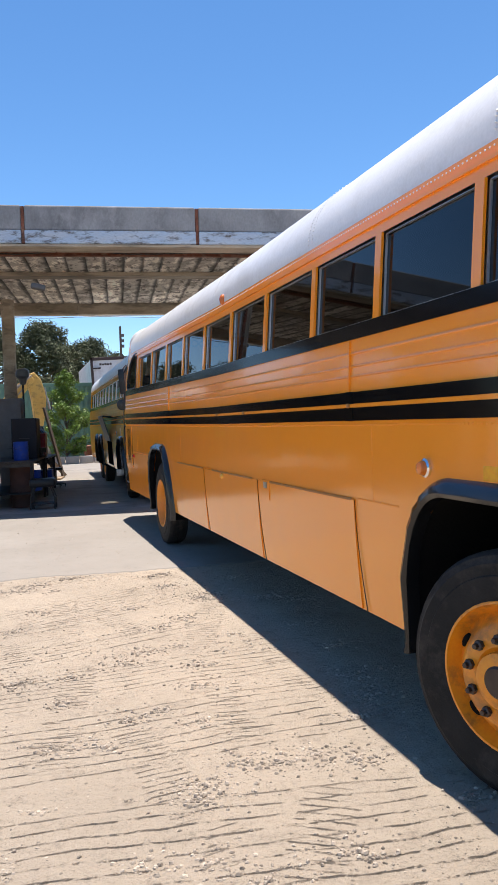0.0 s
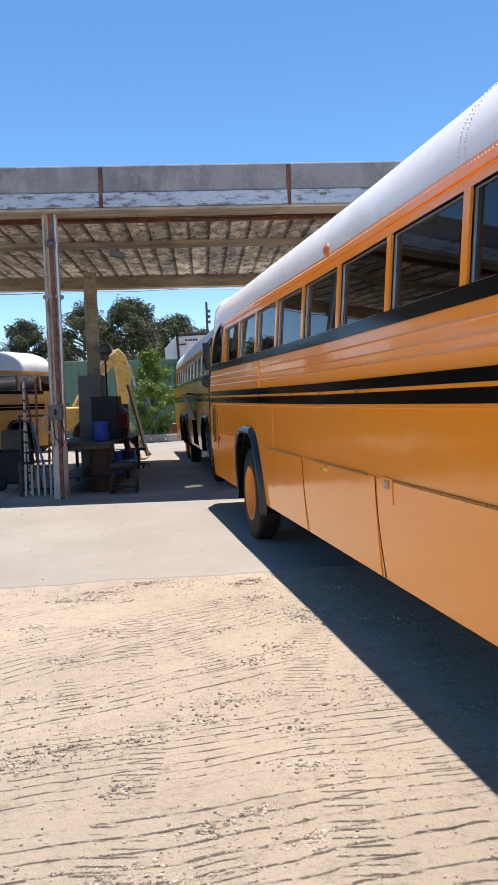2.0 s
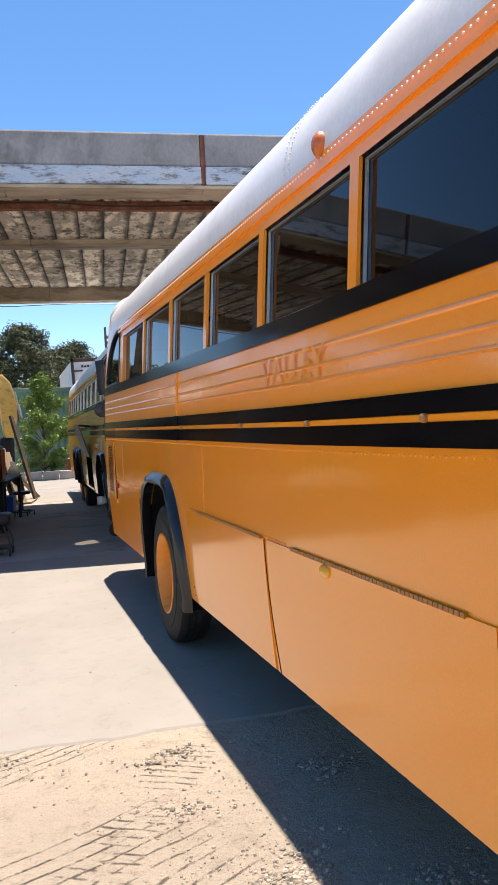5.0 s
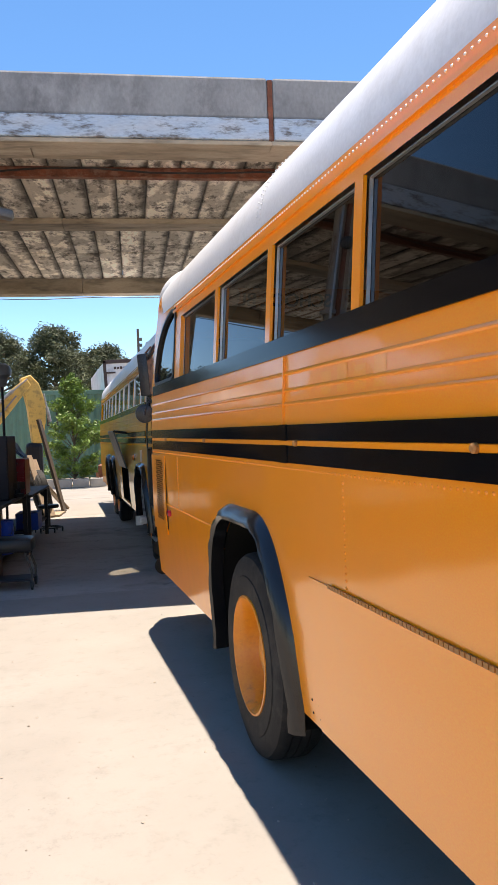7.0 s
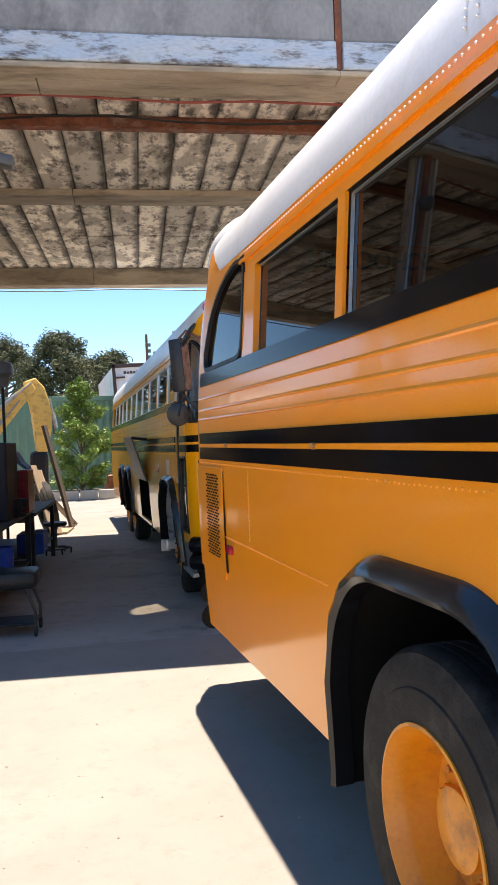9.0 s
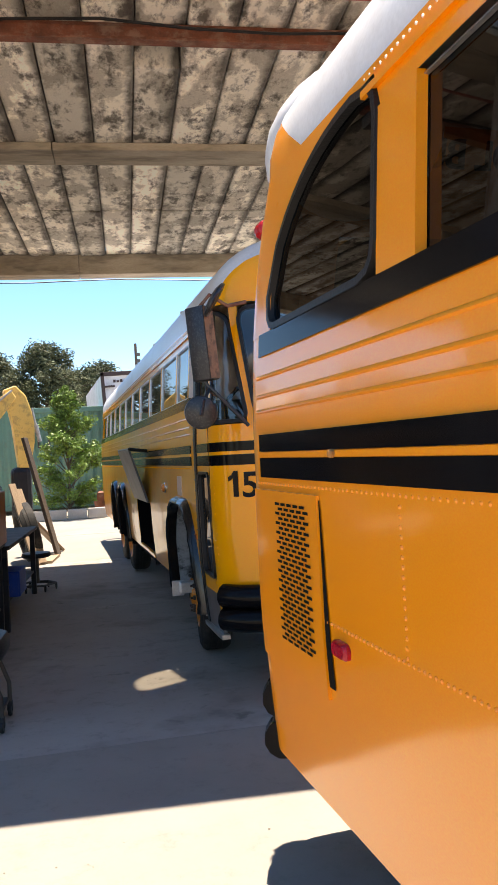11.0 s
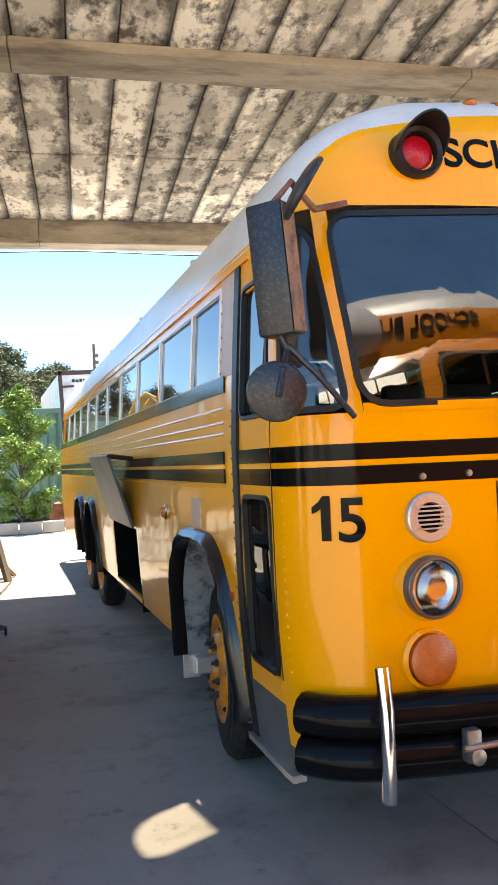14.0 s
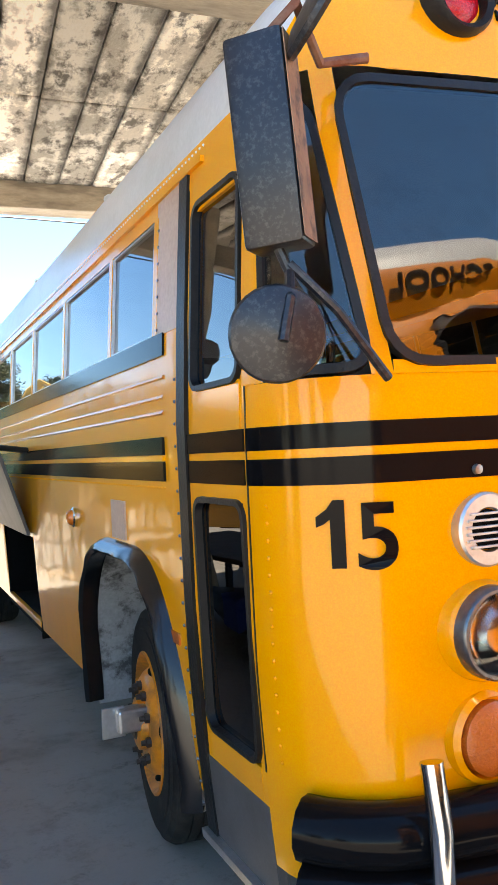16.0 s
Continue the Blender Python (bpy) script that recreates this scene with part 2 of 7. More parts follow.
M = dict(
    paint_a=mat("faded_orange_paint", (0.98, 0.30, 0.004), 0.45, second=(0.96, 0.315, 0.012), scale=0.7, grain=200, coat=0.85, mix=0.8, rvar=0.07, stretch=(1, 0.6, 1), spec=0.15, wave=0.22, coat_rough=0.13, coat_ior=1.7),
    paint_b=mat("glossy_yellow_paint", (0.95, 0.375, 0.002), 0.4, second=(0.93, 0.35, 0.002), scale=0.9, grain=200, coat=0.75, mix=0.7, rvar=0.06, spec=0.1, wave=0.25, coat_rough=0.09),
    ghost=mat("unfaded_letter_paint", (0.98, 0.335, 0.004), 0.45, second=(0.96, 0.345, 0.010), scale=0.7, grain=200, coat=0.85, mix=0.8, spec=0.15, wave=0.22, coat_rough=0.13, coat_ior=1.7, stretch=(1, 0.6, 1)),
    roof=mat("white_roof_paint", (0.70, 0.70, 0.70), 0.35, second=(0.60, 0.60, 0.60), scale=1.2, mix=0.6, coat=0.1, dirt=(0.45, 0.42, 0.38), dirt_amount=0.35, dirt_scale=1.5),
    black=mat("black_gloss_paint", (0.005, 0.005, 0.006), 0.12, second=(0.009, 0.008, 0.008), scale=2, grain=120, spec=0.1, rvar=0.04),
    rubber=mat("black_rubber", (0.010, 0.010, 0.011), 0.42, second=(0.02, 0.019, 0.018), scale=6, grain=90, bump=0.15, spec=0.3),
    tyre=mat("tyre_rubber", (0.013, 0.013, 0.013), 0.7, second=(0.03, 0.028, 0.026), scale=5, grain=110, bump=0.25, dirt=(0.12, 0.1, 0.08), dirt_amount=0.25, dirt_scale=4, spec=0.2),
    rim=mat("orange_rim_paint", (0.80, 0.27, 0.008), 0.4, second=(0.62, 0.19, 0.015), scale=5, coat=0.2, dirt=(0.12, 0.06, 0.03), dirt_amount=0.5, dirt_scale=5),
    gloss_rubber=mat("shiny_black_rubber", (0.008, 0.008, 0.009), 0.2, second=(0.015, 0.014, 0.014), scale=6, grain=90, spec=0.5),
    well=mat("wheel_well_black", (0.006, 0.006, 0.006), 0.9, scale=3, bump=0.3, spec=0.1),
    greywell=mat("worn_grey_liner", (0.35, 0.35, 0.34), 0.6, second=(0.2, 0.2, 0.2), scale=3, dirt=(0.04, 0.035, 0.03), dirt_amount=0.9, dirt_scale=7),
    chrome=mat("chrome", (0.75, 0.75, 0.76), 0.14, metal=1.0, second=(0.6, 0.6, 0.6), scale=6, mix=0.3),
    steel=mat("dull_steel", (0.42, 0.41, 0.4), 0.42, metal=0.9, second=(0.25, 0.22, 0.19), scale=8, dirt=(0.14, 0.07, 0.04), dirt_amount=0.4, dirt_scale=9),
    alu=mat("aluminium_frame", (0.6, 0.6, 0.6), 0.35, metal=0.9, second=(0.45, 0.45, 0.45), scale=8),
    amber=mat("amber_lens", (0.75, 0.2, 0.02), 0.18, second=(0.6, 0.13, 0.01), scale=20, coat=0.5, grain=180, bump=0.3),
    amber_old=mat("old_amber_lens", (0.55, 0.13, 0.012), 0.25, second=(0.42, 0.08, 0.01), scale=12, coat=0.4, grain=160, bump=0.4),
    yellow_lens=mat("yellow_lens", (0.92, 0.40, 0.006), 0.25, scale=20, coat=0.4),
    bowl=mat("bright_lamp_reflector", (0.95, 0.95, 0.95), 0.14, metal=1.0, second=(0.88, 0.88, 0.88), scale=30),
    red=mat("red_lens", (0.45, 0.006, 0.018), 0.2, second=(0.30, 0.004, 0.012), scale=20, spec=0.3, coat=0.15, grain=150, bump=0.3),
    interior=mat("dark_bus_interior", (0.03, 0.03, 0.032), 0.85, scale=2),
    seat=mat("dark_green_vinyl", (0.05, 0.06, 0.055), 0.5, scale=5),
    window_dark=glass("tinted_window_glass", (0.05, 0.055, 0.06), ior=1.55),
    window_clear=glass("window_glass", (0.3, 0.33, 0.34), ior=2.5),
    windshield=glass("windshield_glass", (0.5, 0.54, 0.55), ior=1.85),
    lens=glass("headlight_glass", (0.85, 0.85, 0.85), ior=1.9),
    concrete=mat("weathered_concrete", (0.86, 0.79, 0.67), 0.9, second=(0.46, 0.41, 0.335), scale=2.2, grain=40, bump=0.5, mix=0.95, contrast=(0.46, 0.535), dirt=(0.085, 0.07, 0.055), dirt_amount=0.9, dirt_scale=4.2, island=0.3, stretch=(1.5, 0.8, 1), joints=(-13.0, 0.415)),
    beam=mat("stained_concrete_beam", (0.44, 0.375, 0.29), 0.9, second=(0.24, 0.195, 0.14), scale=1.0, grain=40, bump=0.4, mix=0.9, stretch=(0.5, 2, 2), dirt=(0.06, 0.05, 0.04), dirt_amount=0.5, dirt_scale=2.5),
    fascia=mat("grey_weathered_fascia", (0.26, 0.265, 0.27), 0.8, second=(0.14, 0.14, 0.145), scale=1.4, grain=30, bump=0.2, mix=0.9, stretch=(1, 1, 0.6), dirt=(0.42, 0.42, 0.42), dirt_amount=0.5, dirt_scale=1.5),
    bluestrip=mat("peeling_pale_blue_paint", (0.36, 0.46, 0.58), 0.7, second=(0.5, 0.5, 0.5), scale=3, grain=40, bump=0.4, stretch=(0.5, 1, 1.6), dirt=(0.10, 0.092, 0.085), dirt_amount=0.95, dirt_scale=7),
    rust=mat("rusty_steel", (0.22, 0.07, 0.035), 0.8, second=(0.1, 0.035, 0.02), scale=5, grain=60, bump=0.4, mix=0.9, dirt=(0.35, 0.27, 0.2), dirt_amount=0.35, dirt_scale=6),
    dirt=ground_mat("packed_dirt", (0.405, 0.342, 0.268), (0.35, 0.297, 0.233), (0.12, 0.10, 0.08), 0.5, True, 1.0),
    slab=ground_mat("dusty_concrete_floor", (0.27, 0.25, 0.222), (0.235, 0.216, 0.19), (0.15, 0.137, 0.12), 0.15, False, 0.1),
    # canopy floor: oil stains, plus a lighter base set against the shade
    shade_oilslab=ground_mat("shade_tuned_oily_concrete_floor", (0.345, 0.322, 0.288), (0.285, 0.265, 0.237), (0.10, 0.093, 0.085), 0.15, False, 0.05, 0.6),
)

# ---- building helpers ----


GLAZING = ("window", "windshield", "corner_window", "quarter_window", "door_window", "rear_window", "far_side_window", "headlight_lens")


def part(name, bm, material, parent=None, label="", smooth=False, kind=""):
    me = bpy.data.meshes.new(name)
    bmesh.ops.recalc_face_normals(bm, faces=bm.faces)
    if name in GLAZING and bm.faces:
        c = sum((v.co for v in bm.verts), Vector()) / len(bm.verts)
        out = Vector((math.copysign(1, c.x), 0, 0)) if abs(c.x) > 1.0 else Vector((0, -1 if c.y < 2 else 1, 0))
        if sum(f.normal.dot(out) * f.calc_area() for f in bm.faces) < 0:
            bmesh.ops.reverse_faces(bm, faces=bm.faces)
    bm.to_mesh(me)
    bm.free()
    if smooth:
        for f in me.polygons:
            f.use_smooth = True
        me.set_sharp_from_angle(angle=radians(38))
    me.materials.append(M[material] if isinstance(material, str) else material)
    ob = new(name, me)
    ob.parent = parent
    if label or kind:
        tagged(ob, label, kind=kind)
    return ob


def thing(name, label, category, m=None, group="", kind=""):
    ob = new(name)
    ob.empty_display_size = 0.2
    if m is not None:
        ob.matrix_world = m
    return tagged(ob, label, category, group, kind)


def box(bm, x0, y0, z0, x1, y1, z1, bevel=0.0, m=None):
    r = bmesh.ops.create_cube(bm, size=1.0)
    vs = r["verts"]
    for v in vs:
        v.co = Vector(((x0 + x1) / 2 + v.co.x * (x1 - x0), (y0 + y1) / 2 + v.co.y * (y1 - y0), (z0 + z1) / 2 + v.co.z * (z1 - z0)))
    if m is not None:
        bmesh.ops.transform(bm, matrix=m, verts=vs)
    if bevel:
        es = list({e for v in vs for e in v.link_edges})
        bmesh.ops.bevel(bm, geom=es, offset=bevel, segments=2, affect="EDGES", profile=0.5)
    return bm


def lathe(bm, profile, centre=(0, 0, 0), axis="X", seg=32, closed=False):
    """Turns (radius, along) pairs round an axis."""
    rings = []
    c = Vector(centre)
    for r, a in profile:
        ring = []
        for i in range(seg):
            t = 2 * math.pi * i / seg
            u, w = r * math.cos(t), r * math.sin(t)
            ring.append(bm.verts.new(c + Vector({"X": (a, u, w), "Y": (u, a, w), "Z": (u, w, a)}[axis])))
        rings.append(ring)
    if closed:
        rings.append(rings[0])
    for a, b in zip(rings, rings[1:]):
        for i in range(seg):
            j = (i + 1) % seg
            bm.faces.new((a[i], a[j], b[j], b[i]))
    return bm


def tube(bm, pts, r, seg=8, taper=None):
    """A round bar along points."""
    pts = [Vector(p) for p in pts]
    rings = []
    for i, p in enumerate(pts):
        d = (pts[min(i + 1, len(pts) - 1)] - pts[max(i - 1, 0)]).normalized()
        u = d.orthogonal().normalized() if i == 0 else (rings_u - d * rings_u.dot(d)).normalized()
        rings_u = u
        w = d.cross(u)
        rad = taper[i] if taper else r
        rings.append([bm.verts.new(p + rad * (u * math.cos(2 * math.pi * k / seg) + w * math.sin(2 * math.pi * k / seg))) for k in range(seg)])
    for a, b in zip(rings, rings[1:]):
        for i in range(seg):
            bm.faces.new((a[i], a[(i + 1) % seg], b[(i + 1) % seg], b[i]))
    bm.faces.new(rings[0])
    bm.faces.new(rings[-1])
    return bm


def words(name, body, size, material, parent, m, depth=0.002, bold=0.0, stretch=1.0, label="", bend=0.0):
    cu = bpy.data.curves.new(name, "FONT")
    cu.body, cu.size, cu.extrude, cu.offset, cu.align_x = body, size, depth, bold, "CENTER"
    tmp = new(name, cu)
    bpy.context.view_layer.update()
    me = bpy.data.meshes.new_from_object(tmp.evaluated_get(bpy.context.evaluated_depsgraph_get()))
    bpy.data.objects.remove(tmp)
    me.materials.clear()
    me.materials.append(M[material])
    me.transform(m @ Matrix.Diagonal((stretch, 1, 1, 1)))
    for v in me.vertices:
        v.co.y += bend * v.co.x ** 2
    ob = new(name, me)
    ob.parent = parent
    if label:
        tagged(ob, label)
    return ob


# ---- bus shell ----
W = 1.22
ZB, ZSILL, ZHEAD, ZROOF, ZTOP = 0.48, 2.038, 2.47, 2.60, 3.20


class Shell:
    """The plan outline of a bus (front at y = 0, rear at y = length, right side at x = -W) with its section."""

    def __init__(self, length, lift=0.0, rise=0.0, dome_front=0.75, dome_rear=0.95):
        self.L, self.lift, self.rise = length, lift, rise
        self.df, self.dr = dome_front, dome_rear
        pts = []
        rf, rr, bow = 0.34, 0.30, 0.10
        n = 9
        y0 = bow
        for y in np.arange(length - rr, rf + y0, -0.05):
            pts.append((-W, y))
        for i in range(n + 1):
            a = math.pi / 2 * i / n
            pts.append((-W + rf - rf * math.cos(a), y0 + rf - rf * math.sin(a)))
        xs = np.linspace(-W + rf, W - rf, 37)[1:-1]
        half = W - rf
        for x in xs:
            pts.append((x, y0 - bow * (1 - (x / half) ** 2)))
        for i in range(n + 1):
            a = math.pi / 2 * (1 - i / n)
            pts.append((W - rf + rf * math.cos(a), y0 + rf - rf * math.sin(a)))
        for y in np.arange(rf + y0 + 0.05, length - rr, 0.05):
            pts.append((W, y))
        for i in range(n + 1):
            a = math.pi / 2 * i / n
            pts.append((W - rr + rr * math.cos(a), length - rr + rr * math.sin(a)))
        for x in np.linspace(W - rr, -W + rr, 25)[1:-1]:
            pts.append((x, length))
        for i in range(n + 1):
            a = math.pi / 2 * (1 - i / n)
            pts.append((-W + rr - rr * math.cos(a), length - rr + rr * math.sin(a)))
        self.p = np.array(pts)
        d = np.roll(self.p, -1, 0) - self.p
        self.cum = np.concatenate(([0], np.cumsum(np.hypot(d[:, 0], d[:, 1]))))
        self.total = self.cum[-1]
        self.rear_corner = self.total - 0.6

    def plan(self, s):
        s = s % self.total
        q = np.vstack((self.p, self.p[:1]))
        return np.interp(s, self.cum, q[:, 0]), np.interp(s, self.cum, q[:, 1])

    def s_side(self, y):
        """Where the right side is at y (straight part and corners)."""
        if y > self.L - 0.30:
            ids = [i for i in range(len(self.p)) if self.p[i, 0] < -W + 0.31 and i > len(self.p) // 2]
            return float(np.interp(-y, [-self.p[i, 1] for i in ids], [self.cum[i] for i in ids])) - self.total
        ids = [i for i in range(len(self.p) // 2) if self.p[i, 0] < -W + 0.341]
        return float(np.interp(-y, [-self.p[i, 1] for i in ids], [self.cum[i] for i in ids]))

    def s_front(self, x):
        ids = [i for i in range(len(self.p)) if self.p[i, 1] < 0.45]
        return float(np.interp(x, [self.p[i, 0] for i in ids], [self.cum[i] for i in ids]))

    def s_left(self, y):
        ids = [i for i in range(len(self.p)) if self.p[i, 0] > W - 1e-6]
        return float(np.interp(y, [self.p[i, 1] for i in ids], [self.cum[i] for i in ids]))

    def s_rear(self, x):
        ids = [i for i in range(len(self.p)) if self.p[i, 1] > self.L - 0.31 and i > len(self.p) // 3]
        return float(np.interp(-x, [-self.p[i, 0] for i in ids], [self.cum[i] for i in ids]))

    def inset(self, z):
        z -= self.lift
        if z < 1.1:
            return 0.036 * ((1.1 - z) / 0.62) ** 1.6
        if z > 1.7:
            return 0.06 * ((z - 1.7) / 0.9) ** 1.25
        return 0.0

    def at(self, s, z, off=0.0):
        x, y = self.plan(s)
        x1, y1 = self.plan(s + 0.02)
        x0, y0 = self.plan(s - 0.02)
        t = Vector((x1 - x0, y1 - y0, 0)).normalized()
        nrm = Vector((-t.y, t.x, 0)) * -1
        if nrm.x * x + nrm.y * (y - self.L / 2) < 0:
            nrm = -nrm
        v = Vector((x, y, z)) + nrm * (off - self.inset(z))
        zz = z - self.lift
        if v.y > self.L - 1.2 and zz > 1.9:
            t = min(1.0, (zz - 1.9) / 1.15)
            v.y = self.L - 1.2 + (v.y - (self.L - 1.2)) * (1 - 0.9 * (1 - math.sqrt(max(0, 1 - t * t))))
        if v.y < 1.0 and zz > 1.8:
            v.y = 1.0 + (v.y - 1.0) * (1 - 0.03 * (zz - 1.8))
        v.z += self.rise * max(0.0, v.y - 6.5) * max(0.0, z - 0.5)
        return v

    def strip(self, bm, s0, s1, z0, z1, off=0.0, thick=0.0, ds=0.1, rows=4):
        """A patch of the shell from s0 to s1; z0 and z1 are heights or functions of s."""
        f0 = z0 if callable(z0) else (lambda s: z0)
        f1 = z1 if callable(z1) else (lambda s: z1)
        n = max(1, int(math.ceil((s1 - s0) / ds)))
        layers = []
        for o in ((off, off - thick) if thick else (off,)):
            g = []
            for i in range(n + 1):
                s = s0 + (s1 - s0) * i / n
                a, b = f0(s), f1(s)
                g.append([bm.verts.new(self.at(s, a + (b - a) * j / rows, o)) for j in range(rows + 1)])
            layers.append(g)
            for i in range(n):
                for j in range(rows):
                    bm.faces.new((g[i][j], g[i + 1][j], g[i + 1][j + 1], g[i][j + 1]))
        if thick:
            a, b = layers
            for i in range(n):
                bm.faces.new((a[i][0], a[i + 1][0], b[i + 1][0], b[i][0]))
                bm.faces.new((a[i][rows], a[i + 1][rows], b[i + 1][rows], b[i][rows]))
            for j in range(rows):
                bm.faces.new((a[0][j], a[0][j + 1], b[0][j + 1], b[0][j]))
                bm.faces.new((a[n][j], a[n][j + 1], b[n][j + 1], b[n][j]))
        return bm

    def roof_point(self, s, u):
        """u from 0 at the edge of the roof to 1 on its spine."""
        e = self.at(s, ZROOF + self.lift)
        th = u * math.pi / 2
        c, h = math.cos(th) ** 0.88, math.sin(th) ** 0.88
        x = e.x * c
        y = e.y
        if y < self.df:
            y = self.df + (y - self.df) * math.cos(th) ** 0.6
        if y > self.L - self.dr:
            y = self.L - self.dr + (y - (self.L - self.dr)) * math.cos(th) ** 0.75
        return Vector((x, y, e.z + (ZTOP - ZROOF) * h))

    def outline(self, bm, corners, width, off, thick, steps=5):
        """A closed rubber or metal band round a window; corners are (s, z) with rounding, given as a loop of points."""
        n = len(corners)
        rings = []
        for i in range(n):
            a, b, c = (Vector(corners[k % n]) for k in (i - 1, i, i + 1))
            d = ((b - a).normalized() + (c - b).normalized()).normalized()
            o = Vector((d.y, -d.x)) * width / 2
            ring = []
            for q, oo in ((b - o, off - thick), (b - o * 0.7, off), (b + o * 0.7, off), (b + o, off - thick)):
                ring.append(bm.verts.new(self.at(q.x, q.y, oo)))
            rings.append(ring)
        for i in range(n):
            a, b = rings[i], rings[(i + 1) % n]
            for j in range(3):
                bm.faces.new((a[j], a[j + 1], b[j + 1], b[j]))
        return bm

    def pane(self, bm, corners, off):
        """A pane that fills a loop of (s, z)."""
        cs = Vector((sum(c[0] for c in corners) / len(corners), sum(c[1] for c in corners) / len(corners)))
        prev = [bm.verts.new(self.at(c[0], c[1], off)) for c in corners]
        for k in (0.66, 0.33):
            ring = [bm.verts.new(self.at(cs.x + (c[0] - cs.x) * k, cs.y + (c[1] - cs.y) * k, off)) for c in corners]
            for i in range(len(ring)):
                j = (i + 1) % len(ring)
                bm.faces.new((prev[i], prev[j], ring[j], ring[i]))
            prev = ring
        m = bm.verts.new(self.at(cs.x, cs.y, off))
        for i in range(len(prev)):
            bm.faces.new((prev[i], prev[(i + 1) % len(prev)], m))
        return bm

    def patch(self, bm, a, b, c, d, off=0.0, nu=6, nv=6):
        """A patch between four (s, z) corners in turn."""
        a, b, c, d = (Vector(q) for q in (a, b, c, d))
        g = [[None] * (nv + 1) for _ in range(nu + 1)]
        for i in range(nu + 1):
            for j in range(nv + 1):
                u, v = i / nu, j / nv
                q = (a * (1 - u) + b * u) * (1 - v) + (d * (1 - u) + c * u) * v
                g[i][j] = bm.verts.new(self.at(q.x, q.y, off))
        for i in range(nu):
            for j in range(nv):
                bm.faces.new((g[i][j], g[i + 1][j], g[i + 1][j + 1], g[i][j + 1]))
        return bm

    def rivets(self, bm, pts, r=0.006, off=0.0, h=0.004):
        for s, z in pts:
            c = [bm.verts.new(self.at(s + r * math.cos(k * math.pi / 3), z + r * math.sin(k * math.pi / 3), off)) for k in range(6)]
            t = [bm.verts.new(self.at(s + 0.55 * r * math.cos(k * math.pi / 3), z + 0.55 * r * math.sin(k * math.pi / 3), off + h)) for k in range(6)]
            for k in range(6):
                j = (k + 1) % 6
                bm.faces.new((c[k], c[j], t[j], t[k]))
            bm.faces.new(t)
        return bm


def rounded(s0, s1, z0, z1, r, n=5):
    """A loop of a rectangle with round corners."""
    out = []
    for cx, cz, a0 in ((s1 - r, z1 - r, 0), (s0 + r, z1 - r, 90), (s0 + r, z0 + r, 180), (s1 - r, z0 + r, 270)):
        for i in range(n + 1):
            a = radians(a0 + 90 * i / n)
            out.append((cx + r * math.cos(a), cz + r * math.sin(a)))
    return out


def arch_height(y, centre, half, top, corner):
    """Height of a wheel opening at y; None outside it."""
    d = abs(y - centre)
    if d >= half:
        return None
    if d <= half - corner:
        return top
    t = (d - (half - corner)) / corner
    return top - (top - ZB) * (1 - math.sqrt(max(0.0, 1 - t ** 2.3)))


def arch_curve(centre, half, top, corner, low):
    """Points (y, z) along the lip of a wheel opening."""
    pts = [(centre + half, low), (centre + half, low + (ZB - low) * 0.5)]
    n = 14
    for i in range(n + 1):
        t = 1 - i / n
        pts.append((centre + half - corner + corner * t, top - (top - ZB) * (1 - math.sqrt(max(0.0, 1 - t ** 2.3)))))
    pts += [(centre + (half - corner) * k, top) for k in (0.5, 0.0, -0.5)]
    for i in range(n + 1):
        t = i / n
        pts.append((centre - half + corner - corner * t, top - (top - ZB) * (1 - math.sqrt(max(0.0, 1 - t ** 2.3)))))
    pts += [(centre - half, low + (ZB - low) * 0.5), (centre - half, low)]
    return pts


def fender(sh, centre, half, top, corner, low, flare, parent, seed=0, width=0.065, material="rubber", label="black rubber wheel arch flare"):
    bm = bmesh.new()
    pts = arch_curve(centre, half, top, corner, low)
    rng = random.Random(seed)
    rings = []
    for i, (y, z) in enumerate(pts):
        a, b = Vector(pts[max(0, i - 1)]), Vector(pts[min(len(pts) - 1, i + 1)])
        d = (b - a).normalized()
        o = Vector((-d.y, d.x))
        if o.dot(Vector((y - centre, z - 0.5))) < 0:
            o = -o
        wob = rng.uniform(-0.006, 0.006)
        x = -W + sh.inset(max(z, ZB) + sh.lift)
        ring = []
        for k, out in ((-0.15, -0.03), (-0.25, flare * 0.75), (0.05, flare + wob), (0.5, flare * 0.8 + wob), (0.9, flare * 0.25), (1.0, 0.0)):
            q = Vector((y, z)) + o * (k * width)
            ring.append(bm.verts.new((x - out, q.x, q.y + sh.lift)))
        rings.append(ring)
    for a, b in zip(rings, rings[1:]):
        for j in range(len(a) - 1):
            bm.faces.new((a[j], a[j + 1], b[j + 1], b[j]))
    bm.faces.new(rings[0])
    bm.faces.new(rings[-1])
    return part("wheel_arch_flare", bm, material, parent, label, True)


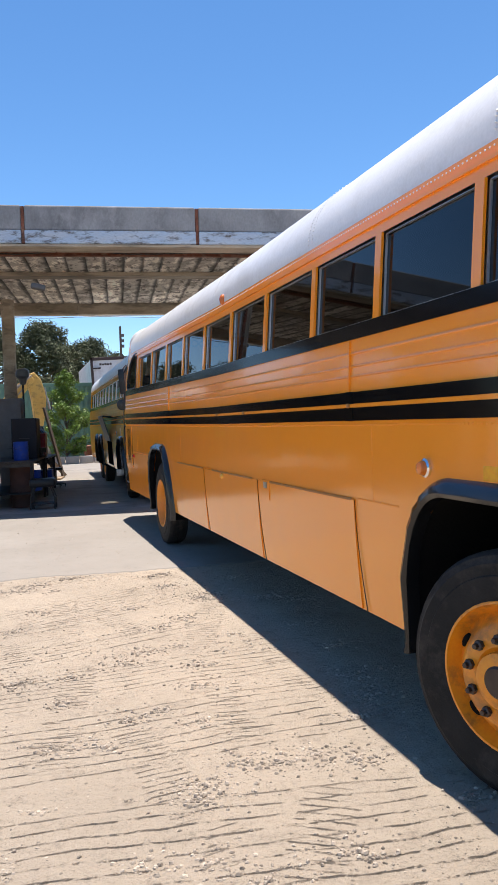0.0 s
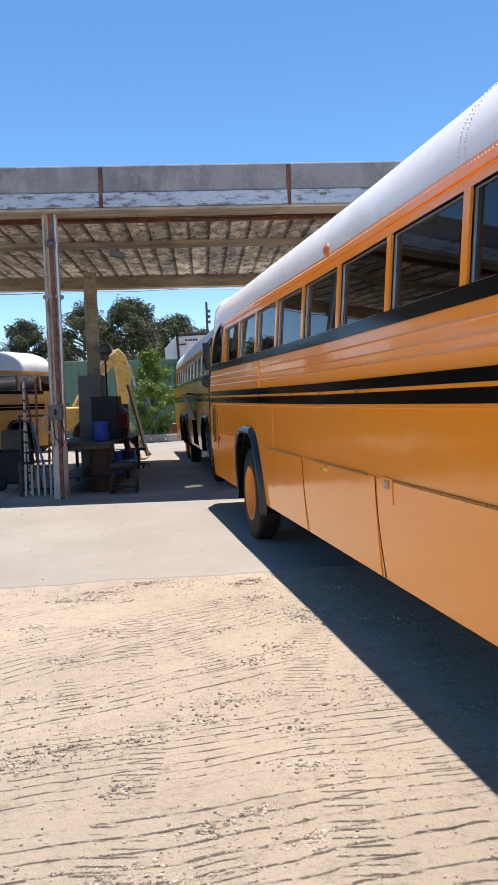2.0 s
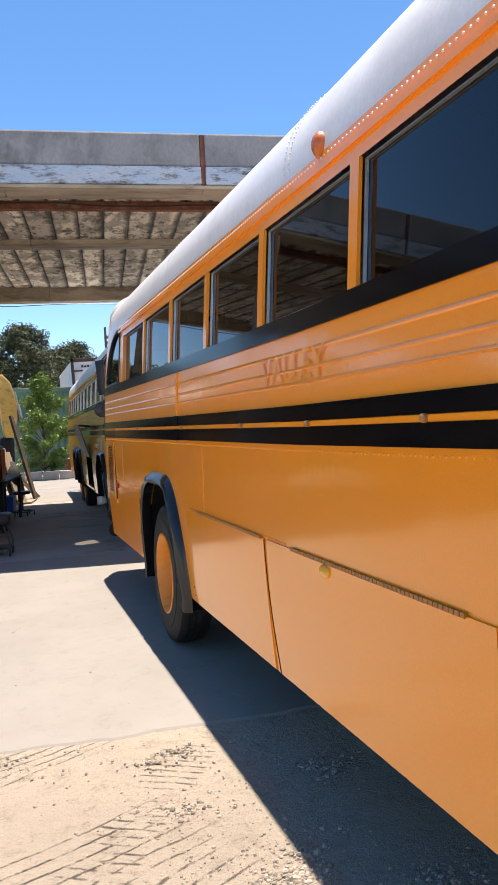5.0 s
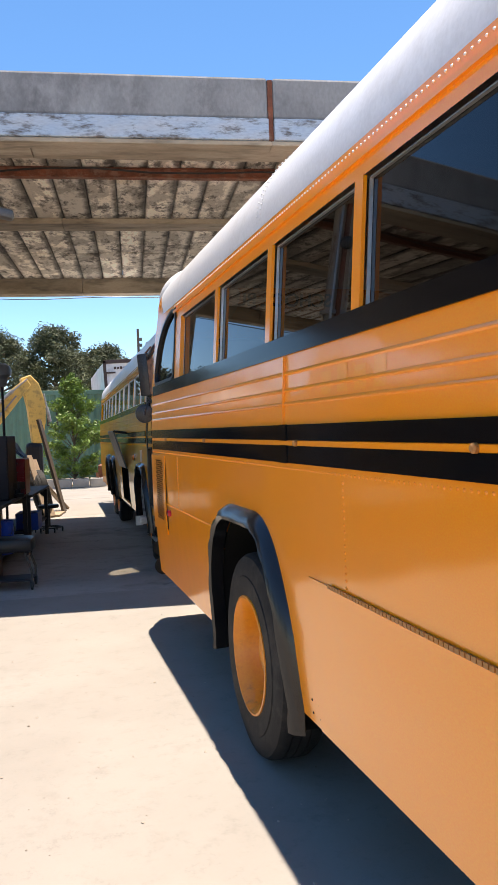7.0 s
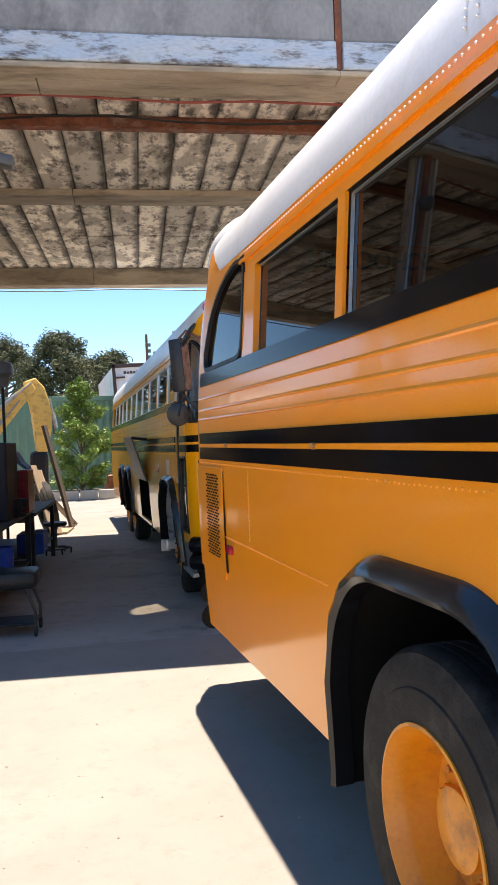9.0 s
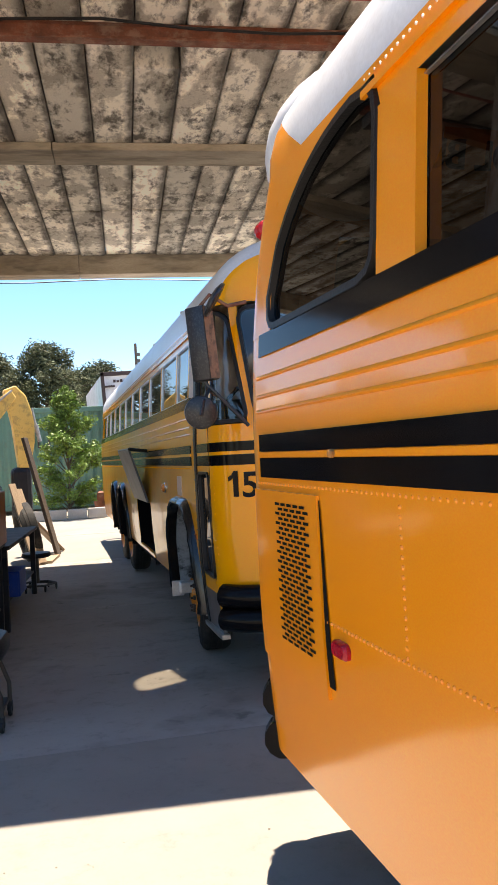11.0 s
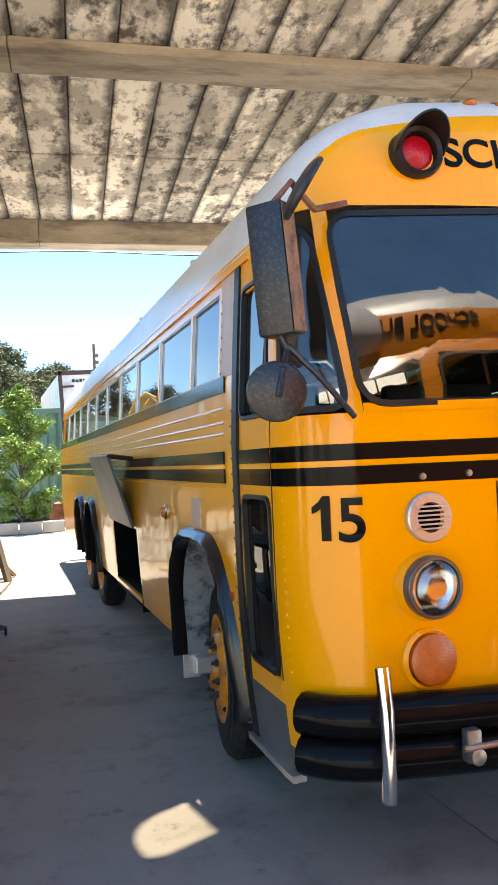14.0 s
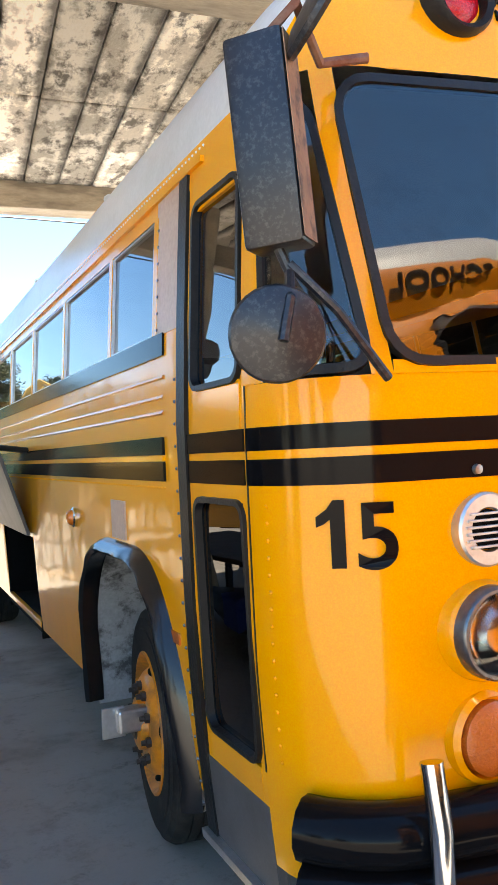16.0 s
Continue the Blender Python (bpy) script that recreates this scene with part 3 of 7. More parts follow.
def wheel(parent, x, y, r, deep=False, cover=True, side=-1):
    """A wheel with its tyre's outer face at x, turned about the x axis."""
    hub_z = r
    s = -side

    def prof(pp):
        return [(a, x + s * b) for a, b in pp]
    bm = bmesh.new()
    lathe(bm, prof([(0.292, 0.02), (0.30, 0.004), (0.34, 0.0), (0.40, 0.0), (0.405, 0.006), (0.45, 0.006), (r - 0.035, 0.018), (r - 0.02, 0.022), (r - 0.012, 0.034), (r - 0.002, 0.05), (r, 0.075), (r - 0.008, 0.077), (r - 0.008, 0.083), (r, 0.085), (r, 0.12), (r - 0.008, 0.122), (r - 0.008, 0.128), (r, 0.13), (r, 0.165), (r - 0.008, 0.167), (r - 0.008, 0.173), (r, 0.175), (r - 0.002, 0.21), (r - 0.03, 0.25), (0.40, 0.265), (0.30, 0.25), (0.292, 0.23)]), (0, y, hub_z), seg=56)
    w = part("wheel", bm, "tyre", parent, "black truck tyre on a painted steel rim", True)
    bm = bmesh.new()
    if deep:
        lathe(bm, prof([(0.305, 0.012), (0.303, -0.002), (0.292, -0.004), (0.285, 0.01), (0.272, 0.03), (0.262, 0.07), (0.25, 0.13), (0.235, 0.165), (0.19, 0.175), (0.14, 0.17), (0.12, 0.15), (0.115, 0.09), (0.08, 0.08), (0.0, 0.08)]), (0, y, hub_z), seg=48)
        nut_x, nut_r = 0.172, 0.168
    else:
        lathe(bm, prof([(0.305, 0.012), (0.303, -0.002), (0.292, -0.004), (0.285, 0.01), (0.275, 0.035), (0.262, 0.055), (0.245, 0.045), (0.215, 0.0), (0.19, -0.02), (0.13, -0.022), (0.115, -0.01), (0.11, -0.05), (0.085, -0.06), (0.0, -0.06)]), (0, y, hub_z), seg=48)
        nut_x, nut_r = -0.02, 0.16
    rim = part("rim", bm, "rim", w, "orange painted steel rim", True)
    for k in range(10):
        a = 2 * math.pi * k / 10 + 0.2
        bm = bmesh.new()
        c = (0, y + nut_r * math.cos(a), hub_z + nut_r * math.sin(a))
        lathe(bm, prof([(0.021, nut_x), (0.021, nut_x - 0.02), (0.012, nut_x - 0.024), (0.011, nut_x - 0.042), (0.0, nut_x - 0.044)]), c, seg=6)
        part("wheel_nut", bm, "dark_nut" if not deep else "rim", w)
    if not deep:
        for k in range(5):
            a = 2 * math.pi * k / 5 + 0.5
            bm = bmesh.new()
            c = Vector((x + s * 0.018, y + 0.232 * math.cos(a), hub_z + 0.232 * math.sin(a)))
            m = Matrix.Translation(c) @ Matrix.Rotation(a, 4, "X")
            bmesh.ops.create_uvsphere(bm, u_segments=12, v_segments=6, radius=1.0, matrix=m @ Matrix.Diagonal((0.018, 0.016, 0.034, 1)))
            part("hand_hole", bm, "well", w, "dark oval hand hole", True)
    bm = bmesh.new()
    lathe(bm, prof([(0.07, nut_x), (0.07, nut_x - 0.035), (0.055, nut_x - 0.05), (0, nut_x - 0.05)]), (0, y, hub_z), seg=24)
    part("hub_cap", bm, "dark_nut" if not deep else "rim", w, "", True)
    return w



# ---- buses ----
M["dark_nut"] = mat("oily_dark_nut", (0.07, 0.05, 0.04), 0.45, metal=0.4, second=(0.03, 0.022, 0.02), scale=12)
M["dusty_hinge"] = mat("dusty_painted_hinge", (0.42, 0.17, 0.03), 0.6, second=(0.30, 0.17, 0.09), scale=8)
STRIPES = ((1.613, 1.675), (1.520, 1.590))
RIDGES = (1.885, 1.815, 1.760)


def bus(name, label, m, length, arches, pillars, paint, lift=0.0, glass_mat="window_dark", door=None, arch_window=None, wheel_x=(-1.19, -1.17), openings=(), group="buses", detail=True, rise=0.0, wheel_shift=0.0, rear_cap=False, pw=0.034, sunk=0.03, flare_wide=0.065, flare_mat="rubber", steer=0.0):
    """A flat-fronted school bus; arches: (centre y, half width, top, corner, low, flare, wheel offset, deep)."""
    top = thing(name, label, "school bus", m, group)
    sh = Shell(length, lift, rise)
    L = length
    A = lambda y: sh.s_side(y)

    def low_edge(s):
        x, y = sh.plan(s)
        z = ZB + lift
        if abs(x) > W - 0.02:
            for c, hw, tz, co, *_ in arches:
                a = arch_height(y, c, hw, tz, co)
                if a:
                    z = a + lift
            for y0, y1, z1 in openings:
                if y0 < y < y1 and x < 0:
                    z = z1 + lift
        return z

    F0, F1 = sh.s_side(0.44), sh.s_front(1.2)

    def high_edge(s):
        return (1.79 if F0 < s % sh.total < F1 else ZSILL) + lift

    def head_edge(s):
        if arch_window:
            x, y = sh.plan(s)
            if x < -0.6 and arch_window[0] < y < arch_window[1]:
                return 2.585
        return (2.598 if F0 < s % sh.total < F1 else ZHEAD) + lift

    # lower body, all round, with the wheel openings left free
    bm = bmesh.new()
    d0, d1 = (A(door[1]), A(door[0])) if door else (None, None)
    if door:
        sh.strip(bm, 0.0, d0, low_edge, high_edge, 0, 0, 0.035, 14)
        sh.strip(bm, d1, sh.total, low_edge, high_edge, 0, 0, 0.035, 14)
    else:
        sh.strip(bm, 0.0, sh.total, low_edge, high_edge, 0, 0, 0.035, 14)
    part("body", bm, paint, top, "", True)
    # header above the windows
    bm = bmesh.new()
    sh.strip(bm, 0.0, sh.total, head_edge, ZROOF + lift, 0, 0, 0.05, 3)
    part("header", bm, paint, top, "", True)
    # roof, white, with a painted front cap
    n, k = int(sh.total / 0.09), 14
    grid = [[sh.roof_point(sh.total * i / n, j / k) for j in range(k + 1)] for i in range(n)]
    for nm, keep, mm in (("roof", "clear_inner", "roof"), ("front_cap", "clear_outer", paint)):
        b = bmesh.new()
        g = [[b.verts.new(v) for v in row] for row in grid]
        for i in range(n):
            for j in range(k):
                b.faces.new((g[i][j], g[(i + 1) % n][j], g[(i + 1) % n][j + 1], g[i][j + 1]))
        bmesh.ops.remove_doubles(b, verts=b.verts, dist=1e-4)
        bmesh.ops.bisect_plane(b, geom=b.verts[:] + b.edges[:] + b.faces[:], plane_co=(0, 0.36, ZROOF + lift), plane_no=(0, 0.45, 0.17), clear_inner=nm == "roof", clear_outer=nm != "roof")
        if nm == "roof" and rear_cap:
            cut = dict(plane_co=(0, L - 0.78, ZROOF + lift + rise * 12.5), plane_no=(0, 0.34, -0.5))
            c2 = b.copy()
            bmesh.ops.bisect_plane(b, geom=b.verts[:] + b.edges[:] + b.faces[:], clear_outer=True, **cut)
            bmesh.ops.bisect_plane(c2, geom=c2.verts[:] + c2.edges[:] + c2.faces[:], clear_inner=True, **cut)
            part("rear_cap", c2, paint, top, "", True)
        part(nm, b, mm, top, "white painted roof" if nm == "roof" else "", True)
    # drip rail with rivets
    bm = bmesh.new()
    sh.strip(bm, A(L - (1.3 if rear_cap else 0.5)), A(0.75), ZROOF - 0.075 + lift, ZROOF - 0.055 + lift, 0.014, 0.014, 0.2, 1)
    part("drip_rail", bm, paint, top)
    bm = bmesh.new()
    step = 0.032 if detail else 0.2
    sh.rivets(bm, [(s, ZROOF - 0.02 + lift) for s in np.arange(A(L - (1.3 if rear_cap else 0.5)), A(0.75), step)], 0.005, 0.0, 0.004)
    # white heads put the rivets' glint into the colour
    part("rivet_row", bm, "roof", top, kind="stuff")
    if rear_cap:
        # double rows of rivets across the roof sheets
        for y in (2.2, 4.2, 6.7, 9.2):
            bm = bmesh.new()
            for dy in (-0.03, 0.03):
                for u in np.arange(0.03, 0.7, 0.022):
                    c = sh.roof_point(A(y + dy), u)
                    o = Vector((c.x, 0, (c.z - ZROOF) * 1.6)).normalized() * 0.006
                    ring = [bm.verts.new(c + Vector(q)) for q in ((0, 0.007, 0.0), (0, 0, 0.007), (0, -0.007, 0.0), (0, 0, -0.007))]
                    tip = bm.verts.new(c + o)
                    for k in range(4):
                        bm.faces.new((ring[k], ring[(k + 1) % 4], tip))
            part("roof_rivet_row", bm, "roof", top, kind="stuff")
    # side windows on the right, plain glazing on the left
    ys = pillars
    for y0, y1 in zip(ys, ys[1:]):
        bm = bmesh.new()
        sh.strip(bm, A(y0 + pw), A(y0 - pw), ZSILL + lift, ZHEAD + lift, 0.004, 0.014, 0.1, 4)
        part("window_pillar", bm, paint, top)
        a, b = A(y1 - pw), A(y0 + pw)
        bm = bmesh.new()
        sh.strip(bm, a + 0.01, b - 0.01, ZSILL + lift, ZHEAD + lift, -sunk, 0, 0.25, 2)
        win = part("window", bm, glass_mat, top, "dark tinted bus window" if glass_mat == "window_dark" else "clear bus window", True)
        bm = bmesh.new()
        sh.outline(bm, [(a + 0.008, ZSILL + lift + 0.01), (b - 0.008, ZSILL + lift + 0.01), (b - 0.008, ZHEAD + lift - 0.01), (a + 0.008, ZHEAD + lift - 0.01)], 0.010, 0.014 - sunk, 0.012)
        part("window_frame", bm, "alu", win)
    bm = bmesh.new()
    sh.strip(bm, A(ys[-1] + (0.16 if arch_window else 0.14)), A(ys[-1] - 0.05), ZSILL + lift, ZHEAD + lift, 0.004, 0.03, 0.1, 4)
    part("window_pillar", bm, paint, top)
    for y in ys:
        bm = bmesh.new()
        sh.strip(bm, sh.s_left(y) - 0.05, sh.s_left(y) + 0.05, ZSILL + lift, ZHEAD + lift, 0.004, 0.03, 0.1, 3)
        part("window_pillar", bm, paint, top)
    bm = bmesh.new()
    sh.strip(bm, sh.s_left(0.6), sh.s_left(L - 0.5), ZSILL + lift, ZHEAD + lift, -0.03, 0, 0.5, 2)
    part("far_side_window", bm, glass_mat, top, "", True)
    # black belt under the windows, the two stripes, and ridges
    belt_end = A(ys[0] - 0.1)
    bm = bmesh.new()
    sh.strip(bm, A(L - 0.36), belt_end, ZSILL - 0.077 + lift, ZSILL + 0.004 + lift, 0.008, 0.012, 0.1, 2)
    part("belt_band", bm, "black", top, "glossy black band below the windows", True)
    for z0, z1 in STRIPES:
        bm = bmesh.new()
        sh.strip(bm, A(L - 0.36), belt_end, z0 + lift, z1 + lift, 0.010, 0.012, 0.1, 2)
        part("stripe", bm, "black", top, "glossy black side stripe", True)
    for z in RIDGES:
        bm = bmesh.new()
        s0, s1 = A(L - 0.32), belt_end
        g = []
        nn = int((s1 - s0) / 0.12)
        for i in range(nn + 1):
            s = s0 + (s1 - s0) * i / nn
            g.append([bm.verts.new(sh.at(s, z + lift + dz, o)) for dz, o in ((0.009, 0.0), (0.003, 0.006), (-0.002, 0.007), (-0.008, 0.0))])
        for a, b in zip(g, g[1:]):
            for j in range(3):
                bm.faces.new((a[j], a[j + 1], b[j + 1], b[j]))
        part("ridge", bm, paint, top, "", True)
    bm = bmesh.new()
    sh.strip(bm, A(L - 0.36), belt_end, 1.592 + lift, 1.611 + lift, 0.012, 0.012, 0.2, 1)
    part("rub_rail", bm, paint, top)
    # rivets along the panels
    if detail:
        bm = bmesh.new()
        sh.rivets(bm, [(s, 1.497 + lift) for s in np.arange(A(L - 0.3), belt_end, 0.032)], 0.006, 0, 0.004)
        part("rivet_row", bm, paint, top, kind="stuff")
    # inside: floor, dark far wall and seats
    bm = bmesh.new()
    box(bm, -W + 0.08, 0.5, 1.25 + lift, W - 0.08, L - 0.35, 1.29 + lift)
    part("floor", bm, "interior", top)
    yy = 2.2
    while yy < L - 1.2:
        for x0 in (-1.08, 0.25):
            bm = bmesh.new()
            box(bm, x0, yy, 1.42 + lift, x0 + 0.85, yy + 0.12, 2.1 + lift, 0.04)
            box(bm, x0, yy - 0.4, 1.35 + lift, x0 + 0.85, yy + 0.05, 1.5 + lift, 0.04)
            part("seat", bm, "seat", top, "dark vinyl bus seat", True)
        yy += 0.8
    # wheels, wells and flares
    for c, hw, tz, co, lo, fl, wx, deep in arches:
        bm = bmesh.new()
        pts = arch_curve(c, hw, tz, co, ZB - 0.1)
        inner = [[bm.verts.new((x, y, z + lift)) for y, z in pts] for x in (-W + 0.02 + 0.02, -W + 0.75)]
        for i in range(len(pts) - 1):
            bm.faces.new((inner[0][i], inner[0][i + 1], inner[1][i + 1], inner[1][i]))
        bm.faces.new(inner[1])
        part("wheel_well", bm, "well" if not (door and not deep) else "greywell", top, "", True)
        for sx in (-1, 1):
            if sx == 1 and not detail:
                continue
            w = wheel(top, wx if sx < 0 else -wx, c + (-0.6 * wheel_shift if deep else wheel_shift), 0.52 if rear_cap and deep else 0.5, deep, side=sx)
            if steer and not deep:
                hub = Matrix.Translation((wx if sx < 0 else -wx, c + wheel_shift, 0.5))
                w.matrix_basis = hub @ Matrix.Rotation(radians(steer), 4, "Z") @ hub.inverted()
        fender(sh, c, hw, tz, co, lo, fl, top, int(c * 10), flare_wide, flare_mat)
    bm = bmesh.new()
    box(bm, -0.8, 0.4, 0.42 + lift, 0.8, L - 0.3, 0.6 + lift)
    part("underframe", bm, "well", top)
    return top, sh


def front_glass(P, sh, lift, paint, glass_mat):
    """Windshield in two panes, corner windows and the posts between them."""
    F, z0, z1 = sh.s_front, 1.79 + lift, 2.598 + lift
    e0, e1 = sh.s_side(0.44), F(1.2)
    mid = (F(-1.2) + F(1.2)) / 2
    sym = lambda s: 2 * mid - s
    wl_b, wl_t = F(-0.955), F(-1.055)
    cl_b, cl_t = F(-1.01), F(-1.115)
    for flip in (False, True):
        q = sym if flip else (lambda s: s)
        bm = bmesh.new()
        sh.patch(bm, (q(cl_b), z0), (q(wl_b), z0), (q(wl_t), z1), (q(cl_t), z1), 0.004)
        sh.patch(bm, (q(e0), z0), (q(e0 + 0.10), z0), (q(e0 + 0.08), z1), (q(e0), z1), 0.004)
        sh.patch(bm, (q(wl_b), z0), (q(F(-0.02)), z0), (q(F(-0.02)), z0 + 0.035), (q(wl_b), z0 + 0.035), 0.004, 16, 1)
        part("windshield_post", bm, paint, P, "", True)
        for nm, loop in (("windshield", soft([(F(-0.03), z0 + 0.03), (F(-0.03), z1 - 0.01), (wl_t, z1 - 0.04), (wl_b, z0 + 0.03)], 0.11)),
                         ("corner_window", soft([(cl_b + 0.0, z0 + 0.02), (cl_t, z1 - 0.1), (e0 + 0.09, z1 - 0.03), (e0 + 0.11, z0 + 0.02)], 0.07))):
            loop = [(q(a), b) for a, b in loop]
            bm = bmesh.new()
            sh.pane(bm, loop, 0.008)
            w = part(nm, bm, glass_mat, P, "", True)
            bm = bmesh.new()
            sh.outline(bm, loop, 0.034, 0.016, 0.028)
            part("rubber_seal", bm, "rubber", w, "black rubber seal", True)
    bm = bmesh.new()
    sh.strip(bm, F(-0.04), F(0.04), z0, z1, 0.014, 0.03, 0.02, 4)
    part("windshield_divider", bm, paint, P)


def soft(corners, r, n=5):
    """A loop with its corners rounded by r."""
    out = []
    k = len(corners)
    for i in range(k):
        p, a, b = Vector(corners[i]), Vector(corners[i - 1]), Vector(corners[(i + 1) % k])
        u, v = (a - p).normalized() * r, (b - p).normalized() * r
        for j in range(n + 1):
            t = j / n
            q = (p + u) * (1 - t) ** 2 + p * 2 * t * (1 - t) + (p + v) * t ** 2
            out.append((q.x, q.y))
    return out


def marker_lamp(parent, p, r, material, label, axis="X", depth=0.05, bezel=True):
    bm = bmesh.new()
    x, y, z = p
    s = -1
    lathe(bm, [(r, 0), (r * 0.98, s * depth * 0.5), (r * 0.75, s * depth * 0.85), (0, s * depth)], p, axis, 20)
    lamp = part("marker_lamp", bm, material, parent, label, True)
    if bezel:
        bm = bmesh.new()
        lathe(bm, [(r * 1.28, 0), (r * 1.3, s * 0.012), (r * 1.05, s * 0.02), (r * 0.99, s * 0.01)], p, axis, 20)
        part("bezel", bm, "chrome", lamp, "chrome ring", True)
    return lamp


# The near bus: right side, seen from its front wheel to its rounded rear
A_Y = 1.35
A_L = 12.75
arch_a = [(3.56 - A_Y, 0.72, 1.20, 0.42, 0.40, 0.055, -1.195, False),
          (10.82 - A_Y, 0.70, 1.22, 0.50, 0.38, 0.06, -1.21, True)]
pil_a = [y - A_Y for y in (2.75, 3.67, 4.57, 5.46, 6.42, 7.38, 8.35, 9.34, 10.33, 11.38, 12.55)]
bus_a, sa = bus("school_bus", "orange school bus with white roof, black stripes and dark tinted windows", pose(3.206, A_Y, 0, 0, 0, 0.8), A_L, arch_a, pil_a, "paint_a", arch_window=(12.73 - A_Y, 13.62 - A_Y, 2.12, 2.57), rise=0.006, wheel_shift=-0.03, rear_cap=True, steer=20.0, flare_mat="gloss_rubber")
AS = sa.s_side


def bus_a_details():
    P = bus_a
    front_glass(P, sa, 0.0, "paint_a", "window_dark")
    yl = lambda y: AS(y - A_Y)
    # rounded rear quarter window
    s0, s1 = yl(13.64), yl(12.72)
    loop = []
    n = 12
    for i in range(n + 1):
        k = i / n
        s = s1 + (s0 - s1) * k
        loop.append((s, 2.13 + 0.43 * max(0.0, 1 - k ** 2.6) ** 0.5))
    loop = [(s1 - 0.10, 2.052), (s1 - 0.04, 2.066), (s1 - 0.01, 2.095), (s1, 2.14)] + loop[2:-1] + [(s0, 2.16), (s0 + 0.012, 2.09), (s0 + 0.04, 2.062), (s0 + 0.08, 2.052)]
    loop[4:4] = [(s1, 2.46), (s1 - 0.012, 2.51), (s1 - 0.04, 2.54)]
    bm = bmesh.new()
    sa.pane(bm, loop, -0.012)
    q = part("quarter_window", bm, "window_dark", P, "rounded dark tinted rear quarter window", True)
    bm = bmesh.new()
    sa.outline(bm, loop, 0.032, 0.012, 0.03)
    part("rubber_seal", bm, "rubber", q, "black rubber seal", True)
    # wall round the quarter window and across the rear
    bm = bmesh.new()
    n = 20
    for i in range(n):
        a, b = s0 + (s1 - s0) * i / n, s0 + (s1 - s0) * (i + 1) / n
        top = lambda s: 2.115 + 0.455 * max(0.0, 1 - ((s1 - s) / (s1 - s0)) ** 2.6) ** 0.5
        sa.strip(bm, a, b, top, 2.594, 0.002, 0, 0.1, 2)
    sa.strip(bm, yl(14.10), s0 + 0.02, ZSILL, ZHEAD, 0.002, 0, 0.05, 4)
    bmesh.ops.remove_doubles(bm, verts=bm.verts, dist=1e-4)
    part("rear_quarter", bm, "paint_a", P, "", True)
    # rear wall with two windows
    R = sa.s_rear
    for a, b in ((-1.0, -0.78), (-0.10, 0.10), (0.78, 1.22)):
        bm = bmesh.new()
        sa.strip(bm, R(b), R(a), ZSILL, ZHEAD, 0.002, 0.02, 0.05, 4)
        part("rear_post", bm, "paint_a", P, "", True)
    for a, b in ((-0.80, -0.09), (0.09, 0.80)):
        bm = bmesh.new()
        loop = rounded(R(b), R(a), ZSILL - 0.1, ZHEAD - 0.02, 0.12)
        sa.pane(bm, loop, 0.004)
        w = part("rear_window", bm, "window_dark", P, "rounded dark rear window", True)
        bm = bmesh.new()
        sa.outline(bm, loop, 0.04, 0.02, 0.03)
        part("rubber_seal", bm, "rubber", w, "black rubber seal", True)
    # rear lettering on the dome and lamps
    p0, p1 = sa.roof_point(R(0.0), 0.13), sa.roof_point(R(0.0), 0.27)
    tilt = math.atan2(p1.z - p0.z, p0.y - p1.y)
    mt = Matrix.Translation(p0) @ Matrix.Rotation(math.pi, 4, "Z") @ Matrix.Rotation(tilt, 4, "X")
    words("lettering", "SCHOOL BUS", 0.17, "black", P, mt, 0.014, 0.003, 1.0, "black painted words SCHOOL BUS")
    for x in (-0.95, 0.95):
        bm = bmesh.new()
        lathe(bm, [(0.015, -0.14), (0.016, -0.05), (0.034, -0.04), (0.038, 0.0), (0.034, 0.025), (0.02, 0.04), (0, 0.044)], (x * 1.15, A_L - 0.13, 2.575), "Y", 20)
        part("warning_lamp", bm, "red", P, "round red warning lamp", True)
        bm = bmesh.new()
        lathe(bm, [(0.13, -0.1), (0.135, 0.0), (0.12, 0.06), (0.07, 0.10), (0.0, 0.12)], (x * 1.0, A_L + 0.05, 1.88), "Y", 24)
        part("tail_lamp_pod", bm, "paint_a", P, "round orange lamp pod", True)
    bm = bmesh.new()
    lathe(bm, [(0.10, -0.1), (0.11, 0.0), (0.10, 0.07), (0.05, 0.1), (0.0, 0.11)], (-0.97, A_L + 0.04, 1.50), "Y", 24)
    part("tail_lamp_pod", bm, "paint_a", P, "round orange lamp pod", True)
    # white vent hump on the rear of the roof
    bm = bmesh.new()
    bmesh.ops.create_uvsphere(bm, u_segments=24, v_segments=12, radius=1.0, matrix=Matrix.Translation((-0.76, A_L - 0.34, 2.86)) @ Matrix.Rotation(radians(-24), 4, "X") @ Matrix.Diagonal((0.36, 0.40, 0.23, 1)))
    hump = part("roof_vent", bm, "roof", P, "white rounded roof vent", True)
    for k in range(7):
        bm = bmesh.new()
        box(bm, -1.0 + k * 0.06, A_L - 0.11, 2.70, -0.975 + k * 0.06, A_L - 0.02, 2.75, 0.004)
        part("vent_slot", bm, "well", hump)
    # engine grille by the rear corner
    g0, g1 = yl(13.84), yl(13.16)
    bm = bmesh.new()
    sa.strip(bm, g0 + 0.01, g1, 0.86, 1.475, 0.012, 0.014, 0.05, 6)
    door = part("engine_door", bm, "paint_a", P, "orange engine side door with a slotted grille", True)
    # black wedge over the body: shade of the door gap as colour
    bm = bmesh.new()
    rows = []
    for k in range(9):
        z = 1.46 - 0.07 * k
        rows.append([bm.verts.new(sa.at(q, z, 0.004)) for q in (g1, g1 + 0.008 + 0.0052 * k)])
    for p, q in zip(rows, rows[1:]):
        bm.faces.new((p[0], p[1], q[1], q[0]))
    part("door_gap", bm, "well", door, "black strip painted for the dark of an open gap")
